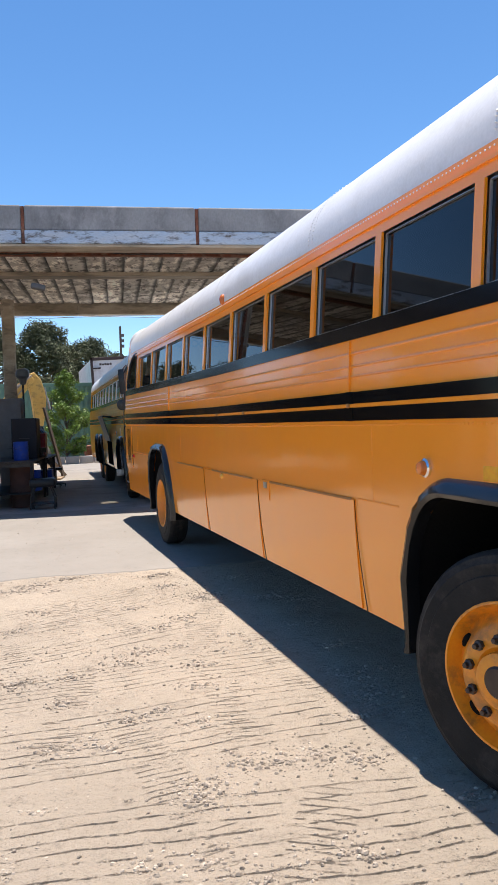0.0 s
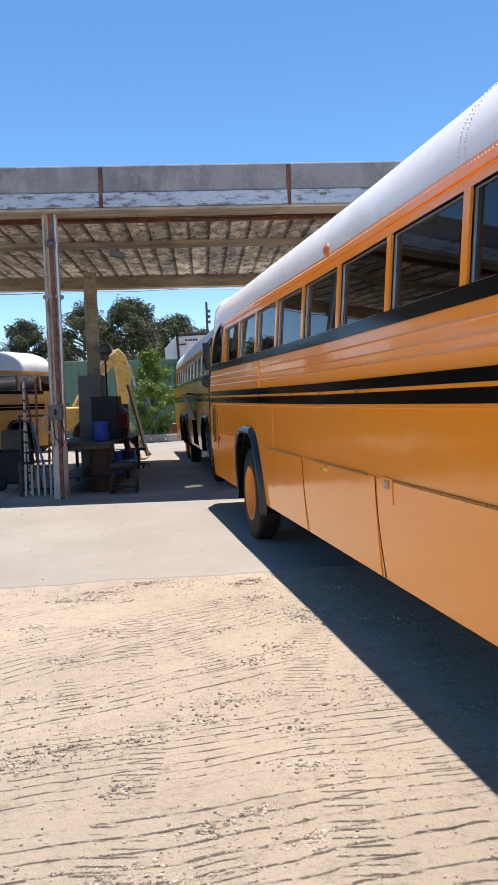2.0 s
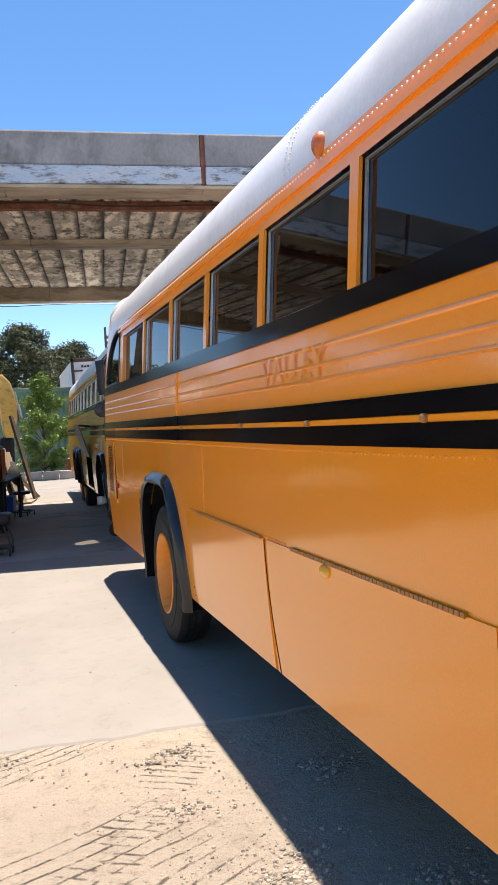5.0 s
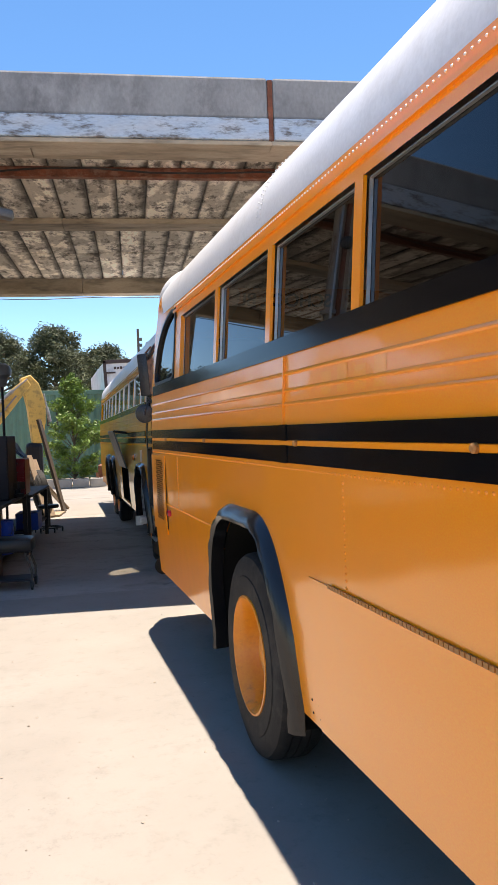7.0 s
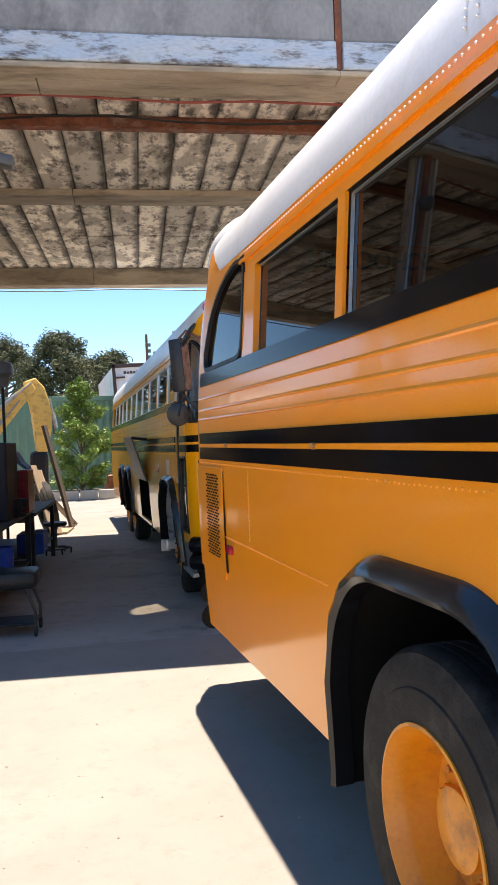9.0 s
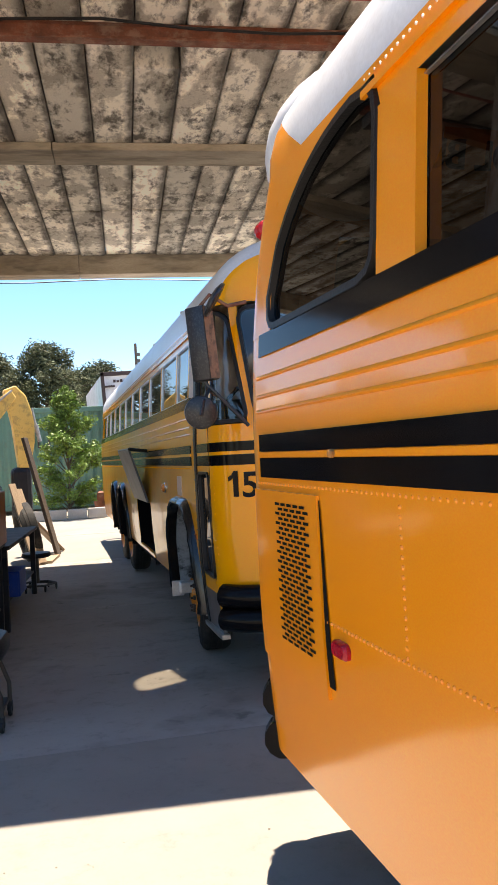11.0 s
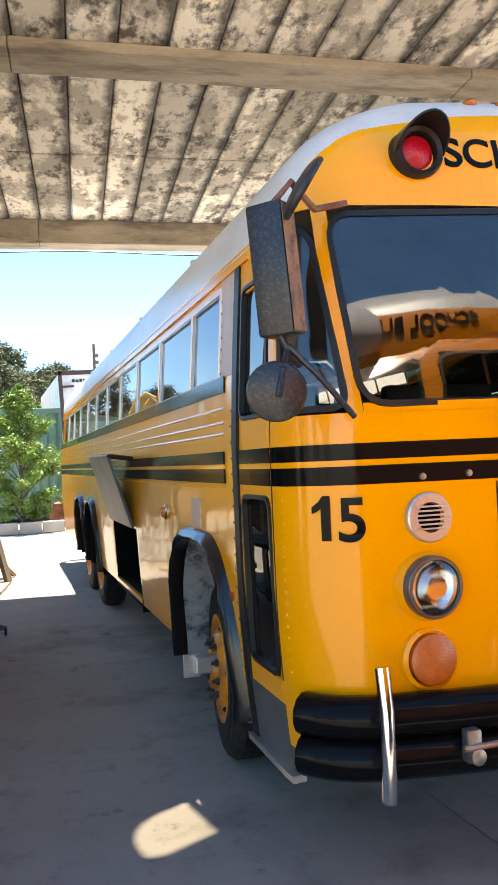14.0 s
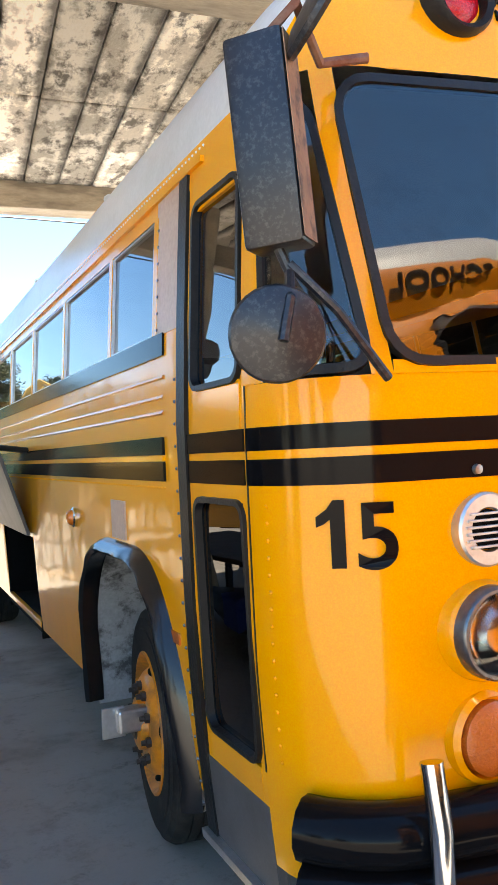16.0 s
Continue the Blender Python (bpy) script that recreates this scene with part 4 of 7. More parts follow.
    for r in range(29):
        z = 1.432 - 0.0165 * r
        for c in range(5):
            s = yl(13.57) + 0.064 * c + (0.032 if r % 2 else 0)
            bm = bmesh.new()
            sa.strip(bm, s, s + 0.049, z - 0.0048, z + 0.0048, 0.0145, 0, 0.1, 1)
            part("grille_slot", bm, "well", door)
    # red marker near the grille, vertical riveted seams
    bm = bmesh.new()
    for k, (grow, out) in enumerate(((1.0, 0.0), (1.0, 0.012), (0.8, 0.022))):
        loop = [bm.verts.new(sa.at(yl(13.03) + c * grow, 1.04 + z * grow, out)) for c, z in rounded(-0.055, 0.055, -0.024, 0.024, 0.022, 4)]
        if k:
            for i in range(len(loop)):
                j = (i + 1) % len(loop)
                bm.faces.new((last[i], last[j], loop[j], loop[i]))
        last = loop
    bm.faces.new(last)
    part("reflector", bm, "red", P, "small red reflector", True)
    bm = bmesh.new()
    pts = []
    for y in (12.62, 9.46, 4.62):
        pts += [(yl(y), z) for z in np.arange(1.11, 1.48, 0.024)]
    pts += [(yl(y), 1.098) for y in np.arange(11.55, 13.18, 0.026)]
    pts += [(yl(y), 1.098) for y in np.arange(4.35, 4.8, 0.03)]
    pts += [(yl(y), 1.098) for y in np.arange(8.1, 8.36, 0.03)]
    sa.rivets(bm, pts, 0.007, 0, 0.005)
    rng = random.Random(4)
    part("panel_rivets", bm, "paint_a", P, kind="stuff")
    bm = bmesh.new()
    pts = [(yl(y), z + rng.uniform(-0.004, 0.004)) for z in (0.52, 0.575) for y in np.arange(8.4, 9.95, 0.085)]
    pts += [(yl(y), 0.53) for y in np.arange(4.9, 8.2, 0.55)]
    sa.rivets(bm, pts, 0.006, 0, 0.003)
    part("skirt_screws", bm, "well", P, "dark screw heads along the skirt", kind="stuff")
    # luggage doors: proud panels with hinges and black gap-shade strips
    for y0, y1, gap, hinge in ((4.85, 6.58, 0.005, (4.88, 6.3)), (6.62, 8.33, 0.014, (6.75, 8.0)), (8.37, 9.83, 0.008, (8.4, 9.6))):
        bm = bmesh.new()
        sa.strip(bm, yl(y1), yl(y0), 0.485, 1.088, 0.008, 0.012, 0.1, 6)
        d = part("luggage_door", bm, "paint_a", P, "orange luggage compartment door", True)
        # black strip for the seam's shade, proud and wider towards the skirt
        bm = bmesh.new()
        rows = []
        for k in range(9):
            t = k / 8
            z, y = 1.085 - 0.6 * t, y0 - 0.012 - 0.055 * t ** 1.4
            rows.append([bm.verts.new(sa.at(yl(y + q), z, o)) for q, o in ((0.004, 0.0075), (0.003, 0.0095), (-gap * (0.1 + 1.0 * t * t), 0.0095), (-gap * (0.1 + 1.0 * t * t) - 0.001, 0.007))])
        for p, q in zip(rows, rows[1:]):
            for j in range(3):
                bm.faces.new((p[j], p[j + 1], q[j + 1], q[j]))
        part("door_gap", bm, "well", d, "black strip painted for the dark of the gap")
        bm = bmesh.new()
        h0, h1 = hinge
        for y in np.arange(h0, h1, 0.026):
            sa.strip(bm, yl(y + 0.02), yl(y), 1.082, 1.096, 0.012, 0.008, 0.1, 1)
        part("piano_hinge", bm, "dusty_hinge", d, "long dusty piano hinge", kind="stuff")
    # small lamps and hatch on the side
    lamp = marker_lamp(P, sa.at(yl(4.065), 1.30), 0.034, "amber", "round amber side lamp with a chrome ring")
    bm = bmesh.new()
    p = sa.at(yl(7.66), 1.055, 0.008)
    bmesh.ops.create_uvsphere(bm, u_segments=16, v_segments=8, radius=1.0, matrix=Matrix.Translation(p) @ Matrix.Diagonal((0.018, 0.046, 0.026, 1)))
    part("side_reflector", bm, "yellow_lens", P, "oval yellow side reflector", True)
    bm = bmesh.new()
    sa.strip(bm, yl(6.50), yl(6.32), 0.955, 1.10, 0.014, 0.008, 0.1, 2)
    hatch = part("latch_plate", bm, "paint_a", P, "small square latch plate")
    bm = bmesh.new()
    sa.strip(bm, yl(6.43), yl(6.36), 1.04, 1.085, 0.018, 0.006, 0.1, 1)
    part("latch", bm, "steel", hatch, "dull metal latch")
    bm = bmesh.new()
    sa.strip(bm, yl(3.62), yl(3.50), 1.27, 1.33, 0.003, 0.002, 0.05, 1)
    part("paint_patch", bm, "yellow_lens", P, "yellow touch-up paint patch")
    # amber lamp on the roof edge
    bm = bmesh.new()
    p = sa.at(yl(7.69), 2.63, 0.0)
    bmesh.ops.create_uvsphere(bm, u_segments=16, v_segments=10, radius=1.0, matrix=Matrix.Translation(p) @ Matrix.Diagonal((0.035, 0.04, 0.05, 1)))
    part("roof_lamp", bm, "amber_old", P, "amber clearance lamp on the roof edge", True)
    # knobs between the stripes
    for y in (2.9, 4.87, 6.9, 7.75, 8.6, 9.9, 11.6, 13.0):
        marker = bmesh.new()
        lathe(marker, [(0.014, 0), (0.014, -0.01), (0.008, -0.016), (0, -0.017)], sa.at(yl(y), 1.602, 0.012), "X", 10)
        part("rail_bolt", marker, "dusty_hinge", P, "", True)
    # joints in the stripes
    for y in (4.87, 10.07):
        bm = bmesh.new()
        for z0, z1 in STRIPES:
            sa.strip(bm, yl(y + 0.045), yl(y - 0.045), z0 - 0.002, z1 + 0.002, 0.014, 0.006, 0.1, 1)
        part("stripe_joint", bm, "black", P, "black joint cover")
        bm = bmesh.new()
        sa.strip(bm, yl(y + 0.004), yl(y - 0.004), 1.676, 1.955, 0.0125, 0.012, 0.1, 4)
        part("panel_seam", bm, "paint_a", P)
    # faded words above the stripes, left where old letters kept the paint fresh
    mt = lambda y, z: Matrix.Translation((-W - 0.0007, y - A_Y, z)) @ Matrix.Rotation(-math.pi / 2, 4, "Z") @ Matrix.Rotation(math.pi / 2, 4, "X")
    words("faded_lettering", "VALLEY", 0.17, "ghost", P, mt(7.95, 1.775), 0.0, 0.0, 1.25, "faint ghost of old lettering")
    for k in range(4):
        bm = bmesh.new()
        y = 9.1 + 0.15 * k
        sa.strip(bm, yl(y + 0.09), yl(y), 1.78, 1.88 - 0.02 * (k % 2), 0.0012, 0, 0.1, 1)
        part("faded_bar", bm, "ghost", P)
    for k in range(6):
        bm = bmesh.new()
        y = 7.55 + 0.055 * k
        sa.strip(bm, yl(y + 0.035), yl(y), 1.40, 1.455, 0.0012, 0, 0.1, 1)
        part("faded_bar", bm, "ghost", P)
    # rear bumper
    bm = bmesh.new()
    for zc in (0.51, 0.67):
        pts = [sa.at(s, 0.9, -0.05) for s in np.linspace(yl(13.86), sa.s_rear(0.9) - sa.total, 24)]
        tube(bm, [(v.x, v.y, zc) for v in pts], 0.078, 12)
    part("rear_bumper", bm, "black", P, "black wrap-round rear bumper", True)


bus_a_details()

# The far bus under the canopy, seen from its front
B_LIFT = 0.06
B_X, B_Y, B_YAW = 3.325, 15.60, -1.0
B_L = 12.2
arch_b = [(17.32 - B_Y, 0.68, 1.21, 0.50, 0.40, 0.06, -1.10, False),
          (22.75 - B_Y, 0.60, 1.21, 0.45, 0.42, 0.06, -1.15, True),
          (24.10 - B_Y, 0.60, 1.21, 0.45, 0.42, 0.06, -1.15, True)]
pil_b = [y - B_Y for y in (16.80, 17.42, 18.38, 19.34, 20.30, 21.26, 22.22, 23.18, 24.14, 25.10, 26.06, 27.0)]
bus_b, sb = bus("school_bus", "yellow school bus with white roof, open side hatch and rubber-sealed windshield", pose(B_X, B_Y, 0, 0, 0, B_YAW), B_L, arch_b, pil_b, "paint_b", B_LIFT, "window_clear", door=(0.44, 0.95), pw=0.024, sunk=0.012, flare_wide=0.048, flare_mat="gloss_rubber", steer=-7.0, wheel_shift=0.12, openings=((19.45 - B_Y, 20.85 - B_Y, 1.10),))


def bus_b_details():
    P, sh, up = bus_b, sb, B_LIFT
    A, F = sh.s_side, sh.s_front
    front_glass(P, sh, up, "paint_b", "windshield")
    # stripes round the front
    for z0, z1 in STRIPES:
        bm = bmesh.new()
        sh.strip(bm, A(0.43), F(1.15), z0 + up, z1 + up, 0.004, 0.006, 0.05, 2)
        part("stripe", bm, "black", P, "glossy black front stripe", True)
    # folding door: frame, black rubber post, two panes
    d0, d1 = A(0.95), A(0.44)
    zb, zt = 0.42, 2.53 + up
    bm = bmesh.new()
    sh.strip(bm, d0, d0 + 0.075, zb, zt, 0.010, 0.03, 0.1, 8)
    part("door_post", bm, "rubber", P, "black rubber door post", True)
    bm = bmesh.new()
    sh.strip(bm, d0 + 0.13, d1 - 0.03, 1.53, 1.875, 0.0, 0.03, 0.05, 4)
    door = part("entrance_door", bm, "paint_b", P, "yellow folding entrance door", True)
    for a, b, z0, z1 in ((d0 + 0.08, d0 + 0.13, 0.7, zt), (d1 - 0.03, d1, 0.7, zt), (d0 + 0.13, d1 - 0.03, 2.44, zt), (d0 + 0.13, d1 - 0.03, 0.70, 0.80)):
        bm = bmesh.new()
        sh.strip(bm, a, b, z0, z1, 0.0, 0.03, 0.05, 4)
        part("door_frame", bm, "paint_b", door, "", True)
    bm = bmesh.new()
    sh.strip(bm, d0 + 0.075, d1, zb, 0.70, 0.002, 0.03, 0.1, 3)
    part("kick_plate", bm, "greyplate", door, "dark grey kick plate")
    for z0, z1, g in ((0.81, 1.53, "window_dark"), (1.875, 2.46, "window_clear")):
        loop = rounded(d0 + 0.128, d1 - 0.022, z0, z1, 0.05)
        bm = bmesh.new()
        sh.pane(bm, loop, -0.012)
        w = part("door_window", bm, g, door, "", True)
        bm = bmesh.new()
        sh.outline(bm, loop, 0.024, 0.012, 0.03)
        part("rubber_seal", bm, "rubber", w, "black rubber seal", True)
    for z0, z1 in STRIPES:
        bm = bmesh.new()
        sh.strip(bm, d0 + 0.08, d1 - 0.004, z0 + up, z1 + up, 0.005, 0.006, 0.1, 1)
        part("door_stripe", bm, "black", door)
    bm = bmesh.new()
    sh.strip(bm, d0 - 0.01, d1 + 0.05, 0.40, 0.43, 0.03, 0.06, 0.1, 1)
    part("step_trim", bm, "alu", P, "aluminium step trim")
    # column of the body between door and first window
    bm = bmesh.new()
    sh.strip(bm, A(1.19), d0, ZSILL + up, 2.53 + up, 0.003, 0.02, 0.1, 4)
    part("front_pillar", bm, "pinkish", P, "faded pale pillar with rivets")
    bm = bmesh.new()
    sh.rivets(bm, [(d0 - 0.03, z) for z in np.arange(0.5, 2.0, 0.075)] + [(A(1.17), z) for z in np.arange(2.12, 2.5, 0.06)], 0.007, 0.003, 0.005)
    part("panel_rivets", bm, "darkring", P, kind="stuff")
    bm = bmesh.new()
    sh.rivets(bm, [(d1 + 0.09, z) for z in np.arange(0.85, 1.55, 0.045)], 0.007, 0.002, 0.005)
    part("panel_rivets", bm, "paint_b", P, kind="stuff")
    # number and words
    sc, zc = F(-1.055) + 0.004, 1.372
    for nm, dx in (("1", -0.062), ("5", 0.042)):
        if nm == "1":
            bm = bmesh.new()
            prof = [(0.0, 0.0), (0.036, 0.0), (0.036, 0.17), (0.008, 0.17), (-0.008, 0.148), (-0.036, 0.128), (-0.036, 0.102), (-0.016, 0.110), (0.0, 0.122)]
            lo, hi = ([bm.verts.new((x - 0.012, z, d)) for x, z in prof] for d in (0.0, 0.003))
            bm.faces.new(hi)
            for i in range(len(prof)):
                j = (i + 1) % len(prof)
                bm.faces.new((lo[i], lo[j], hi[j], hi[i]))
            ob = part("fleet_number", bm, "black", P, "black painted number 15")
        else:
            ob = words("fleet_number", nm, 0.23, "black", P, Matrix.Translation((0, 0, 0.002)), 0.0015, 0.004, 1.02, "black painted number 15")
        for v in ob.data.vertices:
            v.co = sh.at(sc + dx + v.co.x, zc + v.co.y, 0.005 + v.co.z)
    u0, u1 = 0.15, 0.32
    p0, p1 = sh.roof_point(F(0.0), u0), sh.roof_point(F(0.0), u1)
    tilt = math.atan2(p1.z - p0.z, p1.y - p0.y)
    words("lettering", "SCHOOL BUS", 0.18, "black", P, Matrix.Translation(p0 + Vector((0, 0.0, -0.01))) @ Matrix.Rotation(tilt, 4, "X"), 0.010, 0.002, 1.0, "black painted words SCHOOL BUS", 0.13)
    # round lamps of the front
    def on_front(x, z, off=0.0):
        return sh.at(F(x), z, off)
    for x in (-0.74, 0.74):
        p = on_front(x + math.copysign(0.015, -x), 1.445)
        bm = bmesh.new()
        lathe(bm, [(0.096, 0.03), (0.096, -0.010), (0.090, -0.016), (0.058, -0.016), (0.054, -0.010), (0.054, 0.0)], p, "Y", 28)
        v = part("air_vent", bm, "alu", P, "round slatted metal air vent", True)
        for k in range(6):
            bm = bmesh.new()
            z = p.z - 0.042 + 0.0168 * k
            h = math.sqrt(0.076 ** 2 - (z - p.z) ** 2)
            box(bm, p.x - h, p.y - 0.022, z - 0.0035, p.x + h, p.y - 0.012, z + 0.0035, 0.0015)
            part("vent_slat", bm, "alu", v)
        bm = bmesh.new()
        lathe(bm, [(0.052, -0.008), (0, -0.008)], p, "Y", 20)
        part("vent_opening", bm, "well", v)
        p = on_front(x, 1.188)
        bm = bmesh.new()
        lathe(bm, [(0.135, 0.04), (0.13, -0.004), (0.118, -0.02), (0.118, 0.02)], p, "Y", 32)
        part("lamp_pod", bm, "paint_b", P, "", True)
        bm = bmesh.new()
        lathe(bm, [(0.12, 0.02), (0.118, -0.05), (0.112, -0.058), (0.104, -0.058), (0.1, -0.04)], p, "Y", 32)
        h = part("headlight", bm, "darkring", P, "round headlight with a dull dark metal ring", True)
        bm = bmesh.new()
        lathe(bm, [(0.1, -0.045), (0.085, -0.03), (0.06, -0.017), (0.03, -0.009), (0.0, -0.007)], p, "Y", 32)
        part("lamp_bowl", bm, "bowl", h, "bright silver reflector bowl", True)
        bm = bmesh.new()
        lathe(bm, [(0.1025, -0.052), (0.075, -0.064), (0.035, -0.071), (0, -0.073)], p, "Y", 32)
        part("headlight_lens", bm, "lens", h, "clear glass lens", True)
        p = on_front(x, 0.915)
        bm = bmesh.new()
        lathe(bm, [(0.125, 0.04), (0.12, -0.004), (0.105, -0.016), (0.095, 0.02)], p, "Y", 32)
        part("lamp_pod", bm, "paint_b", P, "", True)
        bm = bmesh.new()
        lathe(bm, [(0.097, 0.02), (0.095, -0.025), (0.075, -0.04), (0, -0.047)], p, "Y", 28)
        part("turn_lamp", bm, "amber_old", P, "round amber turn lamp", True)
    for x in (-0.685, 0.685):
        e = sh.roof_point(F(x), 0.16)
        p = Vector((e.x, e.y + 0.02, e.z + 0.03))
        bm = bmesh.new()
        lathe(bm, [(0.105, 0.06), (0.105, -0.05), (0.094, -0.066), (0.078, -0.056), (0.072, -0.02), (0.072, 0.0)], p, "Y", 28)
        hood = part("warning_lamp", bm, "rubber", P, "red warning lamp in a black hooded housing", True)
        bm = bmesh.new()
        lathe(bm, [(0.073, -0.01), (0.068, -0.03), (0.04, -0.043), (0, -0.047)], p, "Y", 24)
        part("red_lens", bm, "red", hood, "ribbed red lens", True)
        bm = bmesh.new()
        n = 14
        rings = []
        for i in range(n + 1):
            a = radians(-5 + 190 * i / n)
            reach = 0.05 + 0.13 * math.sin(max(0, min(math.pi, a))) ** 0.8
            rings.append([bm.verts.new((p.x + r * math.cos(a), p.y - yy, p.z + r * math.sin(a))) for r, yy in ((0.106, 0.03), (0.110, reach), (0.103, reach), (0.099, 0.03))])
        for a, b in zip(rings, rings[1:]):
            for j in range(4):
                bm.faces.new((a[j], a[(j + 1) % 4], b[(j + 1) % 4], b[j]))
        part("visor", bm, "rubber", hood, "black visor", True)
    for x in (-0.5, -0.25, 0.25, 0.5):
        e = sh.roof_point(F(x), 0.62)
        bm = bmesh.new()
        bmesh.ops.create_uvsphere(bm, u_segments=12, v_segments=8, radius=1.0, matrix=Matrix.Translation(e) @ Matrix.Diagonal((0.03, 0.032, 0.018, 1)))
        part("roof_lamp", bm, "amber_old", P, "small amber roof lamp", True)
    # bumper, guards and tow shackle
    bm = bmesh.new()
    for zc, rr in ((0.575, 0.08), (0.725, 0.08)):
        ss = np.linspace(F(-1.17), F(1.17), 40)
        tube(bm, [(v.x, v.y, zc) for v in (sh.at(s, 0.9, 0.04) for s in ss)], rr, 12)
    part("front_bumper", bm, "black", P, "black double-rolled front bumper", True)
    for x in (-0.955, -0.40, 0.40, 0.955):
        v = sh.at(F(x), 0.9, 0.14)
        bm = bmesh.new()
        tube(bm, [(v.x, v.y, 0.46), (v.x, v.y - 0.01, 0.62), (v.x, v.y - 0.01, 0.78), (v.x, v.y + 0.015, 0.93)], 0.028, 14)
        part("bumper_guard", bm, "chrome", P, "upright chrome bumper guard", True)
    v = sh.at(F(-0.655), 0.9, 0.13)
    bm = bmesh.new()
    box(bm, v.x - 0.03, v.y - 0.03, 0.57, v.x + 0.03, v.y + 0.02, 0.69, 0.01)
    tube(bm, [(v.x - 0.05, v.y - 0.03, 0.63), (v.x + 0.1, v.y - 0.04, 0.635)], 0.012, 8)
    lathe(bm, [(0.03, 0), (0.03, -0.03), (0.02, -0.035), (0, -0.036)], (v.x, v.y - 0.02, 0.60), "Y", 12)
    part("tow_hook", bm, "steel", P, "galvanised tow hook", True)
    # front seams
    bm = bmesh.new()
    sh.strip(bm, F(-0.452), F(-0.446), 0.85, 1.57, 0.002, 0.004, 0.05, 2)
    part("panel_seam", bm, "rubber", P)
    bm = bmesh.new()
    sh.strip(bm, A(0.435), A(0.43), 0.80, 1.86, 0.003, 0.004, 0.05, 4)
    part("panel_seam", bm, "rubber", P)
    for x, z in ((-0.745, 1.60), (-0.565, 1.605), (-0.44, 1.3), (-0.44, 1.1)):
        bm = bmesh.new()
        lathe(bm, [(0.014, 0.0), (0.012, -0.012), (0, -0.014)], on_front(x, z, 0.004), "Y", 10)
        part("panel_bolt", bm, "steel", P, "", True)
    # wiper with its motor boss
    w0 = on_front(-0.28, 1.75 + up, 0.03)
    bm = bmesh.new()
    tube(bm, [w0, on_front(-0.40, 1.72 + up, 0.05)], 0.022, 8)
    tube(bm, [on_front(-0.40, 1.72 + up, 0.05), on_front(-0.12, 1.95 + up, 0.04), on_front(0.2, 2.2 + up, 0.03)], 0.009, 6)
    part("wiper", bm, "steel", P, "windshield wiper arm", True)
    # mirrors on the right front corner
    c = sh.at(F(-1.2), 2.4)
    hx, hy, hz = -1.285, 0.06, 2.125
    bm = bmesh.new()
    tilt = Matrix.Translation((hx, hy, hz)) @ Matrix.Rotation(radians(-4), 4, "Y") @ Matrix.Rotation(radians(-46), 4, "Z")
    box(bm, -0.07, -0.05, 0.0, 0.07, 0.06, 0.47, 0.012, tilt)
    mir = part("side_mirror", bm, "scratched", P, "tall scuffed black mirror housing", True)
    bm = bmesh.new()
    box(bm, -0.06, 0.06, 0.02, 0.06, 0.066, 0.45, 0.002, tilt)
    part("mirror_glass", bm, "chrome", mir, "mirror glass")
    bm = bmesh.new()
    box(bm, 0.0715, -0.045, 0.01, 0.0735, 0.055, 0.46, 0.0, tilt)
    part("rusty_edge", bm, "tan_rust", mir, "rusty worn edge")
    for nm, pc, r, rx, rz, mm in (("round_mirror", (-1.345, -0.02, 1.92), 0.106, 8, -22, "scratched"), ("oval_mirror", (-1.235, -0.07, 2.615), 0.12, -32, -100, "scratched")):
        bm = bmesh.new()
        lathe(bm, [(0, -0.03), (r * 0.6, -0.024), (r * 0.95, -0.008), (r, 0.004), (r * 0.96, 0.014), (0, 0.016)], (0, 0, 0), "Y", 28)
        bmesh.ops.transform(bm, matrix=Matrix.Translation(pc) @ Matrix.Rotation(radians(rz), 4, "Z") @ Matrix.Rotation(radians(rx), 4, "X"), verts=bm.verts)
        part(nm, bm, mm, P, "round black convex mirror back", True)
    bm = bmesh.new()
    tube(bm, [(-1.30, 0.06, 2.60), (-1.25, 0.0, 2.66), (-1.10, 0.15, 2.62), (-0.98, 0.12, 2.64)], 0.013, 8)
    part("mirror_arm", bm, "rust", P, "rusty steel mirror arm", True)
    for pts in ([(-1.29, 0.06, 2.125), (-1.27, 0.05, 2.07), (-1.33, -0.055, 1.99), (-1.352, -0.058, 1.90)], [(-1.27, 0.05, 2.09), (-1.18, 0.0, 1.98), (-1.03, 0.03, 1.83)], [(-1.27, 0.05, 2.06), (-1.20, 0.12, 2.03)]):
        bm = bmesh.new()
        tube(bm, pts, 0.012, 8)
        part("mirror_arm", bm, "scratched", P, "dark steel mirror arm", True)
    # side: open compartment with its raised flap, lamp, hatch
    y0, y1 = 19.45 - B_Y, 20.85 - B_Y
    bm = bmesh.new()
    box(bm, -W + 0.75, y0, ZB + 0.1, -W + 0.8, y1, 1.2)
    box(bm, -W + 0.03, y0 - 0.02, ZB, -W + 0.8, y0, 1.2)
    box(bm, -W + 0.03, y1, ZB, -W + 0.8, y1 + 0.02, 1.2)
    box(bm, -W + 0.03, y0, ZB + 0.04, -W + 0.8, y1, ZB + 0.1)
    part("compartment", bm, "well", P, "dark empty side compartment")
    bm = bmesh.new()
    box(bm, -W + 0.026, y0, ZB + 0.07, -W + 0.06, y1, ZB + 0.11, 0.005)
    part("compartment_sill", bm, "paint_b", P)
    bm = bmesh.new()
    box(bm, -0.012, 0.02, 0.0, 0.012, y1 - y0 - 0.02, 0.62, 0.006, Matrix.Translation((-W - 0.02, y0, 1.17)) @ Matrix.Rotation(radians(-17), 4, "Y"))
    flap = part("hatch_flap", bm, "greyplate", P, "raised side hatch flap")
    bm = bmesh.new()
